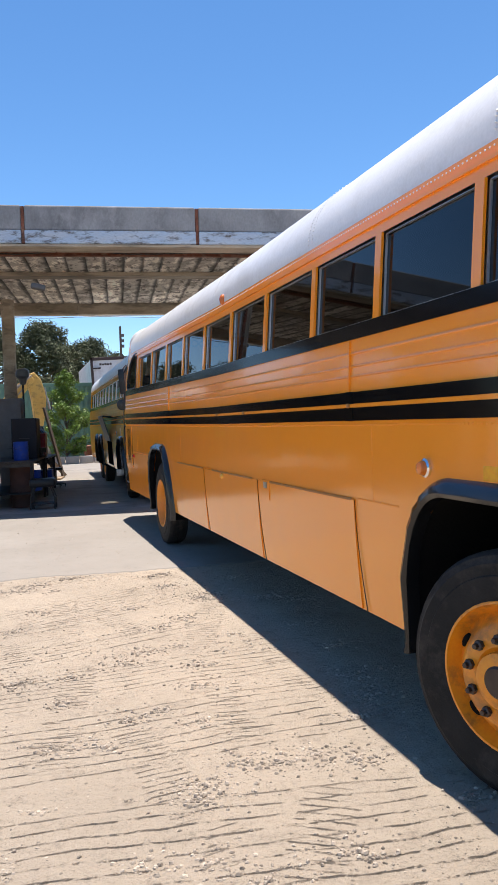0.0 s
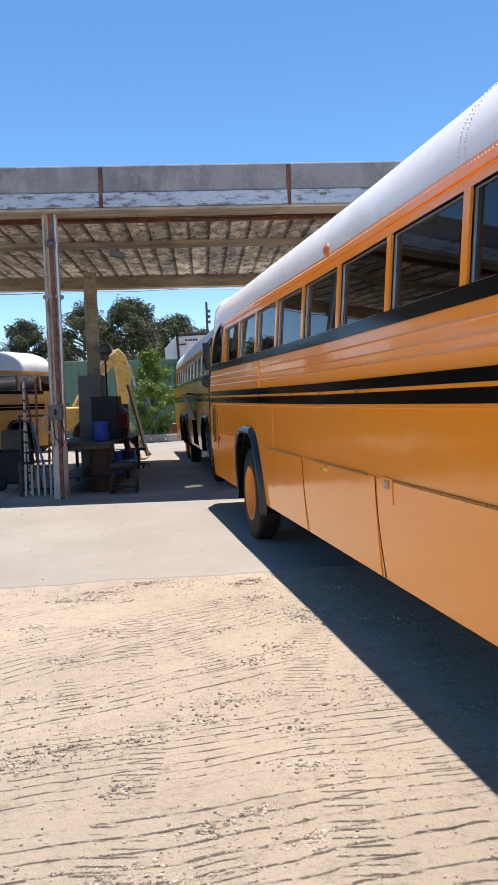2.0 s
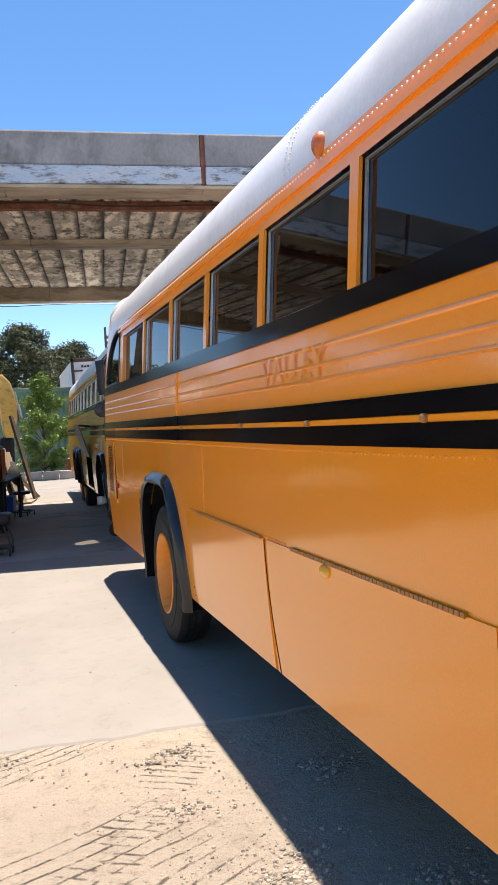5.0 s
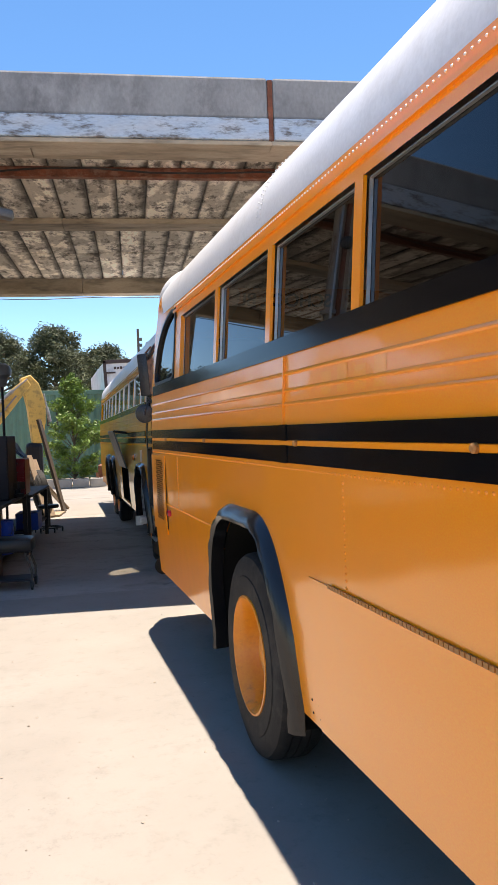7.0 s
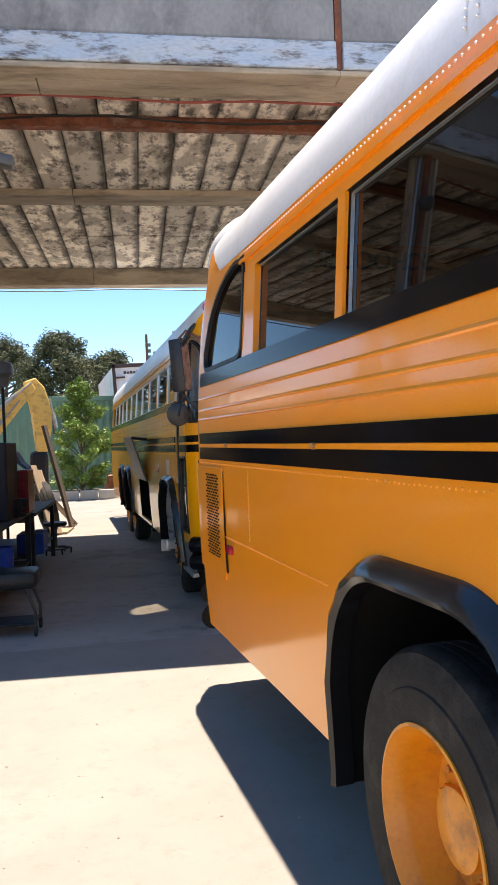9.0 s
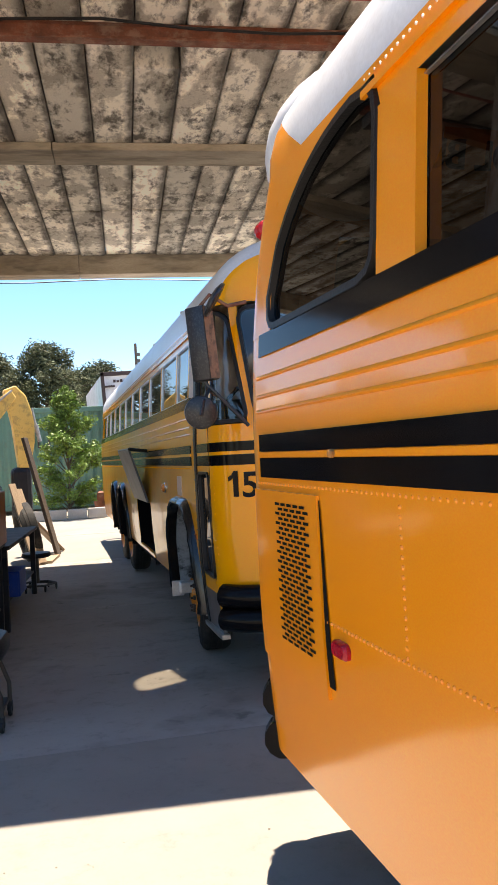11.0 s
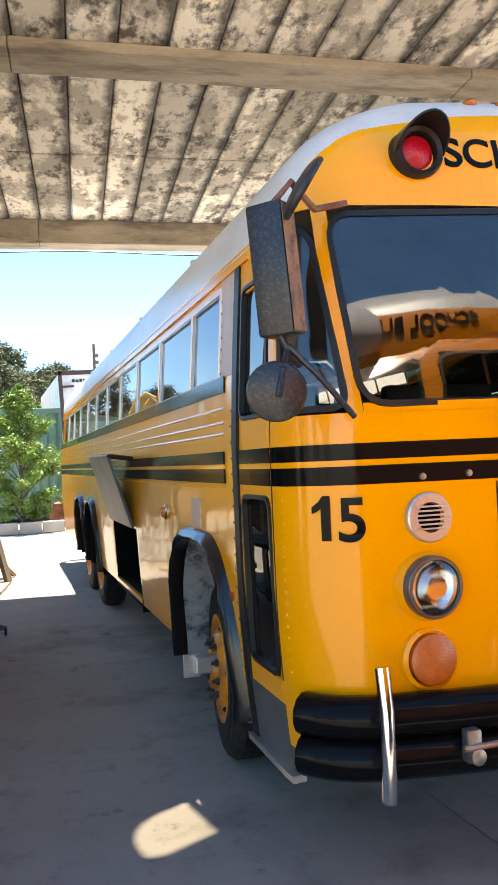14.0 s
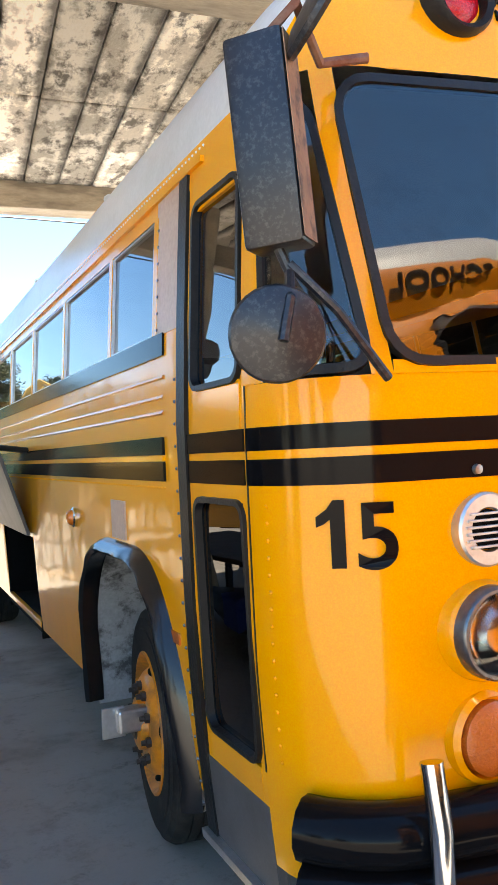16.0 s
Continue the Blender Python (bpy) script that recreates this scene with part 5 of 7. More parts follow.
    tube(bm, [(-W - 0.2, y0 + 0.03, 1.77), (-W, y0 + 0.03, 1.74)], 0.02, 8)
    tube(bm, [(-W - 0.2, y0 + 0.03, 1.77), (-W - 0.2, y1, 1.77)], 0.014, 8)
    part("flap_stay", bm, "rubber", flap, "black stay")
    marker_lamp(P, sh.at(A(18.15 - B_Y), 1.37), 0.04, "amber", "round amber side lamp")
    bm = bmesh.new()
    sh.strip(bm, A(17.42 - B_Y), A(17.22 - B_Y), 1.33, 1.49, 0.008, 0.012, 0.1, 2)
    part("fuel_hatch", bm, "pinkish", P, "small pale square hatch")
    bm = bmesh.new()
    sh.strip(bm, A(16.72 - B_Y), A(16.64 - B_Y), 1.02, 1.06, 0.006, 0.01, 0.1, 1)
    part("reflector", bm, "amber_old", P, "small red side reflector")
    # exposed front hub with a pale bracket
    y = 17.32 - B_Y
    bm = bmesh.new()
    box(bm, -W - 0.10, y + 0.06, 0.48, -W + 0.0, y + 0.075, 0.61, 0.004)
    box(bm, -W - 0.04, y + 0.02, 0.50, -W + 0.10, y + 0.10, 0.60, 0.012)
    part("hub_bracket", bm, "alu", P, "pale metal bracket on the hub")
    # steering wheel and driver's rail behind the windshield
    bm = bmesh.new()
    n = 28
    ring = [Vector((0.55 + 0.24 * math.cos(2 * math.pi * i / n), 0.75 + 0.12 * math.sin(2 * math.pi * i / n), 1.95 + 0.2 * math.sin(2 * math.pi * i / n))) for i in range(n + 1)]
    tube(bm, ring, 0.014, 6)
    tube(bm, [(0.55, 0.75, 1.95), (0.55, 0.45, 1.5)], 0.03, 8)
    part("steering_wheel", bm, "rubber", P, "black steering wheel", True)
    bm = bmesh.new()
    tube(bm, [(-0.62, 0.95, 1.05), (-0.62, 0.95, 2.05), (-0.72, 0.98, 2.15), (-0.86, 1.0, 2.15), (-0.95, 1.0, 2.05), (-0.95, 1.0, 1.1)], 0.018, 8)
    part("grab_rail", bm, "chrome", P, "bright grab rail", True)
    bm = bmesh.new()
    box(bm, -1.0, 0.35, 1.0 + up, 1.0, 0.62, 1.72 + up, 0.06)
    part("dashboard", bm, "interior", P)
    # white air box on the front of the roof
    for k in range(5):
        bm = bmesh.new()
        e = sh.roof_point(A(2.4 + 2.0 * k), 0.35)
        bmesh.ops.create_uvsphere(bm, u_segments=12, v_segments=6, radius=1.0, matrix=Matrix.Translation(e) @ Matrix.Diagonal((0.022, 0.05, 0.018, 1)))
        part("roof_fitting", bm, "roof", P, "", True)


M["darkring"] = mat("dull_dark_chrome", (0.22, 0.22, 0.23), 0.3, metal=0.9, second=(0.1, 0.1, 0.1), scale=9)
M["tan_rust"] = mat("tan_worn_rust", (0.34, 0.19, 0.11), 0.6, second=(0.14, 0.07, 0.045), scale=9, dirt=(0.03, 0.03, 0.03), dirt_amount=0.7, dirt_scale=14)
M["greyplate"] = mat("dark_grey_plate", (0.09, 0.09, 0.092), 0.45, second=(0.05, 0.05, 0.05), scale=5, grain=140)
M["pinkish"] = mat("faded_pale_panel", (0.6, 0.42, 0.32), 0.45, second=(0.5, 0.33, 0.22), scale=4)
M["scratched"] = mat("scuffed_black_metal", (0.012, 0.014, 0.019), 0.34, second=(0.02, 0.022, 0.027), scale=6, dirt=(0.3, 0.29, 0.27), dirt_amount=0.12, dirt_scale=70)
bus_b_details()

# ---- ground ----
g = bmesh.new()
bmesh.ops.create_grid(g, x_segments=60, y_segments=60, size=1.0)
for v in g.verts:
    sx = math.copysign(abs(v.co.x) ** 2.6 * 900, v.co.x)
    sy = math.copysign(abs(v.co.y) ** 2.6 * 900, v.co.y)
    v.co = Vector((sx + 1, sy + 6, -0.03 if (sy + 6) > 10.0 else 0.004 * math.sin(sx * 2.1) * math.cos(sy * 1.7)))
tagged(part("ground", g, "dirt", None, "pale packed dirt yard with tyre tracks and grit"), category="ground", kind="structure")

pave = thing("pavement", "pale dusty concrete yard slabs with thin joints", "pavement", kind="structure")
xs_p = [-16.0, -11.0, -6.2, -1.55, 3.05, 7.6, 12.0, 16.0]
ys_p = [9.12, 15.48, 19.9, 24.3, 29.2, 34.2]
rp = random.Random(8)
for i in range(len(xs_p) - 1):
    for j in range(len(ys_p) - 1):
        bm = bmesh.new()
        x0, x1, y0, y1 = xs_p[i] + 0.003, xs_p[i + 1] - 0.003, ys_p[j] + 0.003, ys_p[j + 1] - 0.003
        nx = 46 if j == 0 else 6
        skew = lambda x: -0.035 * (x - 1)
        lowv, topv, backv = [], [], []
        for k in range(nx + 1):
            x = x0 + (x1 - x0) * k / nx
            e = noise.noise((x * 1.3, 0, 3)) * 0.12 + noise.noise((x * 5, 1, 3)) * 0.04 if j == 0 else 0
            yy0 = y0 + e + skew(x)
            topv.append(bm.verts.new((x, yy0 + (0.02 if j == 0 else 0), 0.0)))
            lowv.append(bm.verts.new((x, yy0 - (0.05 if j == 0 else 0), -0.04)))
            backv.append(bm.verts.new((x, y1 + skew(x), 0.0)))
        lb = [bm.verts.new((v.co.x, v.co.y, -0.04)) for v in backv]
        for k in range(nx):
            bm.faces.new((topv[k], topv[k + 1], backv[k + 1], backv[k]))
            bm.faces.new((lowv[k], lowv[k + 1], topv[k + 1], topv[k]))
            bm.faces.new((backv[k], backv[k + 1], lb[k + 1], lb[k]))
        bm.faces.new((lowv[0], topv[0], backv[0], lb[0]))
        bm.faces.new((lowv[-1], topv[-1], backv[-1], lb[-1]))
        o = part("slab", bm, "shade_oilslab" if 1 <= j <= 2 else "slab", pave)
        o.location.z = rp.uniform(-0.002, 0.002)

# ---- canopy ----
CAN = pose(1.84, 15.27, 0, 0, 0, -6.4)
can = thing("canopy", "weathered concrete canopy on round columns", "canopy", CAN, kind="structure")
U0, U1, V1 = -13.0, 15.0, 9.1
# made-up roof hole that drops a sun patch on the floor
hole = CAN.inverted() @ Vector((1.80 + 0.07 * 5.2, 16.715 + 0.13 * 5.3, 0))
bm = bmesh.new()
rc = random.Random(3)
u = U0
while u < U1:
    wd = 0.415
    a, b = u + 0.003, u + wd - 0.003
    dz = rc.uniform(-0.012, 0.012)
    for v0, v1 in ((0.28, 4.28), (4.30, 6.40), (6.42, V1 - 0.35)):
        if a < hole.x + 0.01 < b + 0.0 and v0 < hole.y < v1:
            box(bm, a, v0, 5.12 + dz, b, hole.y - 0.27, 5.46, 0.012)
            box(bm, a, hole.y + 0.27, 5.12 + dz, b, v1, 5.46, 0.012)
        else:
            box(bm, a, v0, 5.12 + dz + rc.uniform(-0.004, 0.004), b, v1, 5.46, 0.022)
    u += wd
# unseen sheet added over the made-up roof hole to dim the sun patch
sheet = part("skylight_sheet", box(bmesh.new(), hole.x - 0.24, hole.y - 0.24, 5.502, hole.x + 0.24, hole.y + 0.24, 5.508), glass("sun_dimming_tint", (0.62, 0.6, 0.55)), can, "added unseen tinted sheet that dims the sun patch")
tagged(part("ceiling", bm, "concrete", None, "stained concrete plank ceiling of the canopy"), category="ceiling", kind="structure").matrix_world = CAN
bm = bmesh.new()
hx, hy = hole.x, hole.y
for x0, y0, x1, y1 in ((U0, 0.1, hx - 0.2, V1), (hx + 0.2, 0.1, U1, V1), (hx - 0.2, 0.1, hx + 0.2, hy - 0.27), (hx - 0.2, hy + 0.27, hx + 0.2, V1)):
    box(bm, x0, y0, 5.462, x1, y1, 5.50)
part("roof_deck", bm, "fascia", can)


# unseen plate added over the hole, its leaf-shaped cutout shapes the sun patch
bm = bmesh.new()
turn = CAN.inverted().to_3x3()
q0, q1, q2, qc = (turn @ Vector((x, y, 0)) for x, y in ((-0.14, -0.24), (0.19, -0.10), (0.13, 0.245), (-0.28, 0.14)))
cutout = [q0 * (1 - t) ** 2 + qc * 2 * t * (1 - t) + q2 * t * t for t in (k / 10 for k in range(11))] + [q1]
inner = [bm.verts.new((hole.x + q.x, hole.y + q.y, 5.512)) for q in cutout]
outer = [bm.verts.new((hole.x + q.x * 0.34 / q.length, hole.y + q.y * 0.42 / q.length, 5.512)) for q in cutout]
for k in range(len(cutout)):
    j = (k + 1) % len(cutout)
    bm.faces.new((inner[k], inner[j], outer[j], outer[k]))
part("tin_patch", bm, "rust", can, "added unseen plate that shapes the sun patch")


def beam(name, v0, v1, z0, z1, material, label):
    """One long beam along the canopy, cast in lengths."""
    bm = bmesh.new()
    u = U0
    while u < U1:
        box(bm, u, v0, z0, u + 4.0 - 0.006, v1, z1, 0.012)
        u += 4.0
    return part(name, bm, material, can, label)


beam("far_beam", V1 - 0.34, V1, 4.80, 5.20, "beam", "brown stained edge beam")
beam("middle_beam", 4.05, 4.50, 5.03, 5.118, "beam", "brown stained middle beam")
beam("front_beam", 0.22, 0.55, 4.80, 5.118, "beam", "stained front beam")
# fascia in lengths with rusty joints
uj = (CAN.inverted() @ Vector((3.40, 14.95, 0))).x
for k in range(-5, 5):
    a, b = uj + 3.13 * k + 0.03, uj + 3.13 * (k + 1) - 0.03
    bm = bmesh.new()
    box(bm, a, 0.0, 5.08, b, 0.2, 5.53, 0.03)
    part("fascia_panel", bm, "fascia", can, "grey weathered fascia panel")
    bm = bmesh.new()
    box(bm, a, -0.03, 4.84, b, 0.2, 5.076, 0.012)
    part("fascia_strip", bm, "bluestrip", can, "strip with peeling pale blue paint")
    bm = bmesh.new()
    box(bm, b + 0.002, 0.012, 4.845, b + 0.058, 0.19, 5.51, 0.005)
    part("fascia_joint", bm, "rust", can, "rusty fascia joint")
    bm = bmesh.new()
    box(bm, a - 0.03, -0.01, 4.785, b + 0.03, 0.2, 4.835, 0.01)
    part("fascia_ledge", bm, "beam", can, "tan wooden ledge")
bm = bmesh.new()
box(bm, U0, 1.68, 4.98, U1, 1.78, 5.0, 0.0)
box(bm, U0, 1.72, 5.0, U1, 1.74, 5.1, 0.0)
box(bm, U0, 1.68, 5.1, U1, 1.78, 5.106, 0.0)
part("steel_joist", bm, "rust", can, "rusty steel joist")
bm = bmesh.new()
tube(bm, [(U0 + 0.7 * i, 1.55 + 0.06 * math.sin(i * 1.3), 5.04 - 0.05 * math.sin(i * 0.9) ** 2) for i in range(40)], 0.012, 6)
part("cable", bm, "rubber", can, "black hanging cable")
M["red_cable"] = mat("faded_red_cable", (0.42, 0.10, 0.08), 0.6, second=(0.28, 0.08, 0.06), scale=6)
bm = bmesh.new()
tube(bm, [(U0 + 0.7 * i, 1.16 + 0.03 * math.sin(i * 1.7), 5.07 - 0.035 * math.sin(i * 1.1) ** 2) for i in range(40)], 0.012, 6)
part("cable", bm, "red_cable", can, "faded red cable along the canopy edge")
bm = bmesh.new()
tube(bm, [(U0 + 0.7 * i, V1 + 0.02, 4.79 - 0.04 * math.sin(i * 0.7) ** 2) for i in range(40)], 0.01, 6)
part("cable", bm, "rubber", can, "black hanging cable")


def column(x, y, r, ztop, material, label, rough_seed=0):
    ob = thing("column", label, "column", pose(x, y, 0), kind="structure")
    bm = bmesh.new()
    lathe(bm, [(r, -0.02)] + [(r * (1 + 0.01 * math.sin(k * 2.1 + rough_seed)), ztop * k / 8) for k in range(9)], (0, 0, 0), "Z", 28)
    part("shaft", bm, material, ob, "", True)
    return ob


M["old_white"] = mat("flaking_white_paint", (0.5, 0.46, 0.4), 0.7, second=(0.3, 0.22, 0.15), scale=2.5, grain=40, bump=0.3, dirt=(0.2, 0.08, 0.04), dirt_amount=0.8, dirt_scale=3, stretch=(2, 2, 0.7))
column(-0.12, 22.9, 0.17, 5.0, "beam", "plain round concrete column", 1)
c1 = column(-0.57, 15.85, 0.13, 4.80, "old_white", "rust-stained white column with conduits and cables", 2)
column(-9.5, 23.7, 0.17, 5.0, "beam", "plain round concrete column", 3)
column(10.5, 14.3, 0.13, 4.80, "old_white", "rust-stained white column", 4)
column(10.5, 21.6, 0.17, 5.0, "beam", "plain round concrete column", 5)
for dx, dy, r, mm in ((0.02, -0.17, 0.035, "rust"), (0.10, -0.15, 0.022, "alu"), (-0.09, -0.14, 0.02, "old_white")):
    bm = bmesh.new()
    tube(bm, [(dx, dy, 0.9 if r < 0.03 else 0.0), (dx + 0.01, dy, 2.4), (dx - 0.005, dy, 4.78)], r, 8)
    part("conduit", bm, mm, c1, "", True)
bm = bmesh.new()
for z in (1.6, 2.7, 3.4, 3.42):
    lathe(bm, [(0.175, z), (0.175, z + 0.03), (0.14, z + 0.03), (0.14, z)], (0.01, -0.02, 0), "Z", 20, True)
part("strap", bm, "steel", c1, "", True)
bm = bmesh.new()
bmesh.ops.create_uvsphere(bm, u_segments=14, v_segments=10, radius=0.08, matrix=Matrix.Translation((0.02, -0.24, 4.28)) @ Matrix.Diagonal((1, 1.3, 1, 1)))
box(bm, 0.1, -0.26, 4.2, 0.36, -0.1, 4.3, 0.03, Matrix.Rotation(radians(12), 4, "Y"))
part("flood_light", bm, "greyplate", c1, "grey flood light heads", True)

# ---- yard and workshop things ----
M.update(
    darksteel=mat("greasy_dark_steel", (0.07, 0.065, 0.06), 0.55, metal=0.5, second=(0.04, 0.035, 0.03), scale=8, spec=0.15),
    paint_c=mat("dull_faded_yellow_paint", (0.55, 0.27, 0.05), 0.5, second=(0.48, 0.25, 0.07), scale=1.0),
    blue=mat("blue_plastic", (0.012, 0.05, 0.28), 0.45, second=(0.02, 0.07, 0.33), scale=6, dirt=(0.1, 0.1, 0.11), dirt_amount=0.3, dirt_scale=8, spec=0.15),
    redbox=mat("dark_red_enamel", (0.17, 0.012, 0.016), 0.35, second=(0.1, 0.01, 0.012), scale=5, dirt=(0.05, 0.04, 0.04), dirt_amount=0.5, dirt_scale=6, spec=0.15),
    darkbox=mat("black_cabinet", (0.02, 0.02, 0.024), 0.5, scale=4, spec=0.15),
    whitebox=mat("grimy_white_enamel", (0.14, 0.135, 0.13), 0.6, second=(0.09, 0.085, 0.08), scale=3, dirt=(0.12, 0.1, 0.09), dirt_amount=0.6, dirt_scale=4, spec=0.15),
    bench=mat("greasy_bench_top", (0.05, 0.045, 0.042), 0.6, second=(0.03, 0.027, 0.025), scale=4, dirt=(0.12, 0.11, 0.1), dirt_amount=0.3, dirt_scale=5, spec=0.15),
    barrel=mat("rusty_brown_drum", (0.09, 0.045, 0.035), 0.7, second=(0.05, 0.03, 0.025), scale=5, bump=0.2, spec=0.15),
    wood=mat("weathered_plank", (0.30, 0.22, 0.145), 0.8, second=(0.2, 0.14, 0.09), scale=6, stretch=(8, 8, 0.8), bump=0.3, vary=0.25),
    darkwood=mat("dark_old_timber", (0.10, 0.075, 0.058), 0.85, second=(0.05, 0.04, 0.03), scale=6, stretch=(8, 8, 0.8), bump=0.3),
    digger=mat("faded_digger_yellow", (0.72, 0.47, 0.12), 0.5, second=(0.6, 0.38, 0.10), scale=3, dirt=(0.2, 0.12, 0.06), dirt_amount=0.5, dirt_scale=5),
    green=mat("faded_green_container_paint", (0.10, 0.205, 0.145), 0.6, second=(0.13, 0.24, 0.18), scale=1.2, dirt=(0.12, 0.1, 0.07), dirt_amount=0.3, dirt_scale=2),
    trailer=mat("white_trailer_panel", (0.72, 0.72, 0.74), 0.4, second=(0.6, 0.6, 0.62), scale=1, dirt=(0.4, 0.37, 0.33), dirt_amount=0.3),
    darkframe=mat("dark_brown_frame", (0.06, 0.035, 0.03), 0.6, scale=5),
    block=mat("pale_kerb_block", (0.46, 0.42, 0.37), 0.9, second=(0.36, 0.32, 0.28), scale=5, bump=0.3, vary=0.12),
    bark=mat("grey_brown_bark", (0.12, 0.09, 0.065), 0.9, scale=8, bump=0.5),
    pine=mat("dark_pine_foliage", (0.085, 0.10, 0.045), 0.75, second=(0.05, 0.062, 0.028), scale=0.6, mix=0.9, island=0.35),
    leaf=mat("fresh_green_leaves", (0.15, 0.24, 0.03), 0.5, second=(0.09, 0.16, 0.022), scale=1.5, mix=0.9, island=0.4),
    pebble=mat("grit", (0.35, 0.298, 0.238), 0.9, second=(0.20, 0.168, 0.135), scale=3, island=0.4),
    hose=mat("pale_hose", (0.45, 0.4, 0.33), 0.6, scale=6),
    bluepole=mat("blue_enamel_bar", (0.05, 0.13, 0.28), 0.5, scale=6),
    white_rod=mat("worn_white_rod", (0.5, 0.48, 0.44), 0.6, scale=9, dirt=(0.08, 0.05, 0.04), dirt_amount=0.8, dirt_scale=14),
)


def place(x, y, yaw=-6.4, z=0.0):
    return pose(x, y, z, 0, 0, yaw)


def workbench(x, y, w, d, h, label):
    """Right front corner at the origin of its place; runs back along y."""
    ob = thing("workbench", label, "workbench", place(x, y), "workbenches")
    bm = bmesh.new()
    box(bm, -w, 0, h - 0.04, 0, d, h, 0.006)
    part("top", bm, "bench", ob, "greasy worn bench top")
    for a in (-w + 0.06, -0.06):
        for b in (0.06, d - 0.06):
            bm = bmesh.new()
            box(bm, a - 0.03, b - 0.03, 0, a + 0.03, b + 0.03, h - 0.04, 0.006)
            part("leg", bm, "darkbox", ob)
    bm = bmesh.new()
    box(bm, -w + 0.05, 0.05, 0.28, -0.05, d - 0.05, 0.30)
    part("shelf", bm, "darkbox", ob)
    for b in (0.03, d - 0.05):
        bm = bmesh.new()
        box(bm, -w + 0.03, b, h - 0.12, -0.03, b + 0.02, h - 0.042)
        part("apron", bm, "darksteel", ob)
    return ob


def drum(name, x, y, z, r, h, material, label, category, hoops=3, yaw=0, open_top=False):
    ob = thing(name, label, category, place(x, y, yaw, z))
    bm = bmesh.new()
    prof = [(r * 0.97, 0.0), (r, 0.015)]
    for k in range(hoops):
        zz = h * (k + 1) / (hoops + 1)
        prof += [(r, zz - 0.02), (r * 1.03, zz), (r, zz + 0.02)]
    prof += [(r, h - 0.015), (r * 1.02, h), (r * 0.95, h)]
    prof += [(r * 0.94, h - 0.03 if not open_top else 0.03), (0.0, h - 0.03 if not open_top else 0.03)]
    lathe(bm, prof, (0, 0, 0), "Z", 28)
    part("body", bm, material, ob, "", True)
    bm = bmesh.new()
    if r < 0.2:
        tube(bm, [(-r, 0, h * 0.9), (-r * 0.8, -r * 0.7, h * 0.62), (0, -r * 1.04, h * 0.55), (r * 0.8, -r * 0.7, h * 0.62), (r, 0, h * 0.9)], 0.005, 6)
        part("handle", bm, "darksteel", ob, "wire handle")
    else:
        lathe(bm, [(0.03, h - 0.03), (0.03, h - 0.015), (0.0, h - 0.015)], (r * 0.6, 0, 0), "Z", 12)
        part("bung", bm, "darksteel", ob)
    return ob


def cabinet(name, x, y, z, w, d, h, material, label, category, doors=1, yaw=-6.4):
    ob = thing(name, label, category, place(x, y, yaw, z))
    bm = bmesh.new()
    box(bm, 0, 0, 0, w, d, h, 0.012)
    part("body", bm, material, ob)
    for k in range(doors):
        bm = bmesh.new()
        z0, z1 = h * k / doors + 0.015, h * (k + 1) / doors - 0.01
        box(bm, 0.015, -0.018, z0, w - 0.015, -0.002, z1, 0.006)
        dr = part("drawer" if doors > 1 else "door", bm, material, ob)
        bm = bmesh.new()
        tube(bm, [(w * 0.3, -0.02, (z0 + z1) / 2), (w * 0.3, -0.04, (z0 + z1) / 2), (w * 0.7, -0.04, (z0 + z1) / 2), (w * 0.7, -0.02, (z0 + z1) / 2)], 0.006, 6)
        part("handle", bm, "darksteel", dr)
    return ob


workbench(0.36, 16.2, 1.15, 2.6, 0.92, "long greasy workbench loaded with boxes")
workbench(0.68, 18.95, 1.0, 2.4, 0.86, "narrow dark workbench behind the first")
drum("oil_drum", 0.12, 16.75, 0.0, 0.23, 0.86, "barrel", "rusty brown oil drum under the bench", "drum")
drum("bucket", 0.12, 16.65, 0.92, 0.14, 0.36, "blue", "blue plastic bucket standing on the bench", "bucket", 2, open_top=True)
drum("bucket", 0.36, 16.9, 0.30, 0.13, 0.40, "blue", "blue plastic bucket on the bench shelf", "bucket", 2, open_top=True)
cabinet("steel_cabinet", -0.06, 17.3, 0.92, 0.50, 0.7, 0.82, "darkbox", "black steel cabinet on the workbench", "cabinet")
cabinet("tool_chest", 0.30, 18.25, 0.92, 0.32, 0.5, 0.50, "redbox", "dark red enamel tool chest on the bench", "tool chest", 4)
cabinet("fridge", -0.35, 18.7, 0.0, 0.5, 0.5, 2.2, "whitebox", "grimy white upright cabinet beside the column", "cabinet")
cabinet("crate", 0.42, 19.3, 0.302, 0.34, 0.5, 0.26, "blue", "blue plastic crate under the bench", "crate")

# bench vise
v = thing("bench_vise", "dark iron bench vise bolted to the bench", "vise", place(0.50, 17.75, 60, 0.92))
bm = bmesh.new()
box(bm, -0.09, -0.07, 0, 0.09, 0.07, 0.05, 0.01)
box(bm, -0.05, -0.05, 0.05, 0.05, 0.05, 0.13, 0.015)
part("base", bm, "darkbox", v)
for nm, a, b in (("jaw", -0.16, -0.03), ("jaw", 0.0, 0.16)):
    bm = bmesh.new()
    box(bm, a, -0.055, 0.10, b, 0.055, 0.20, 0.015)
    part(nm, bm, "darkbox", v)
bm = bmesh.new()
tube(bm, [(-0.16, 0, 0.13), (-0.26, 0, 0.13)], 0.014, 8)
tube(bm, [(-0.25, -0.1, 0.13), (-0.25, 0.1, 0.13)], 0.008, 8)
part("handle", bm, "darksteel", v)

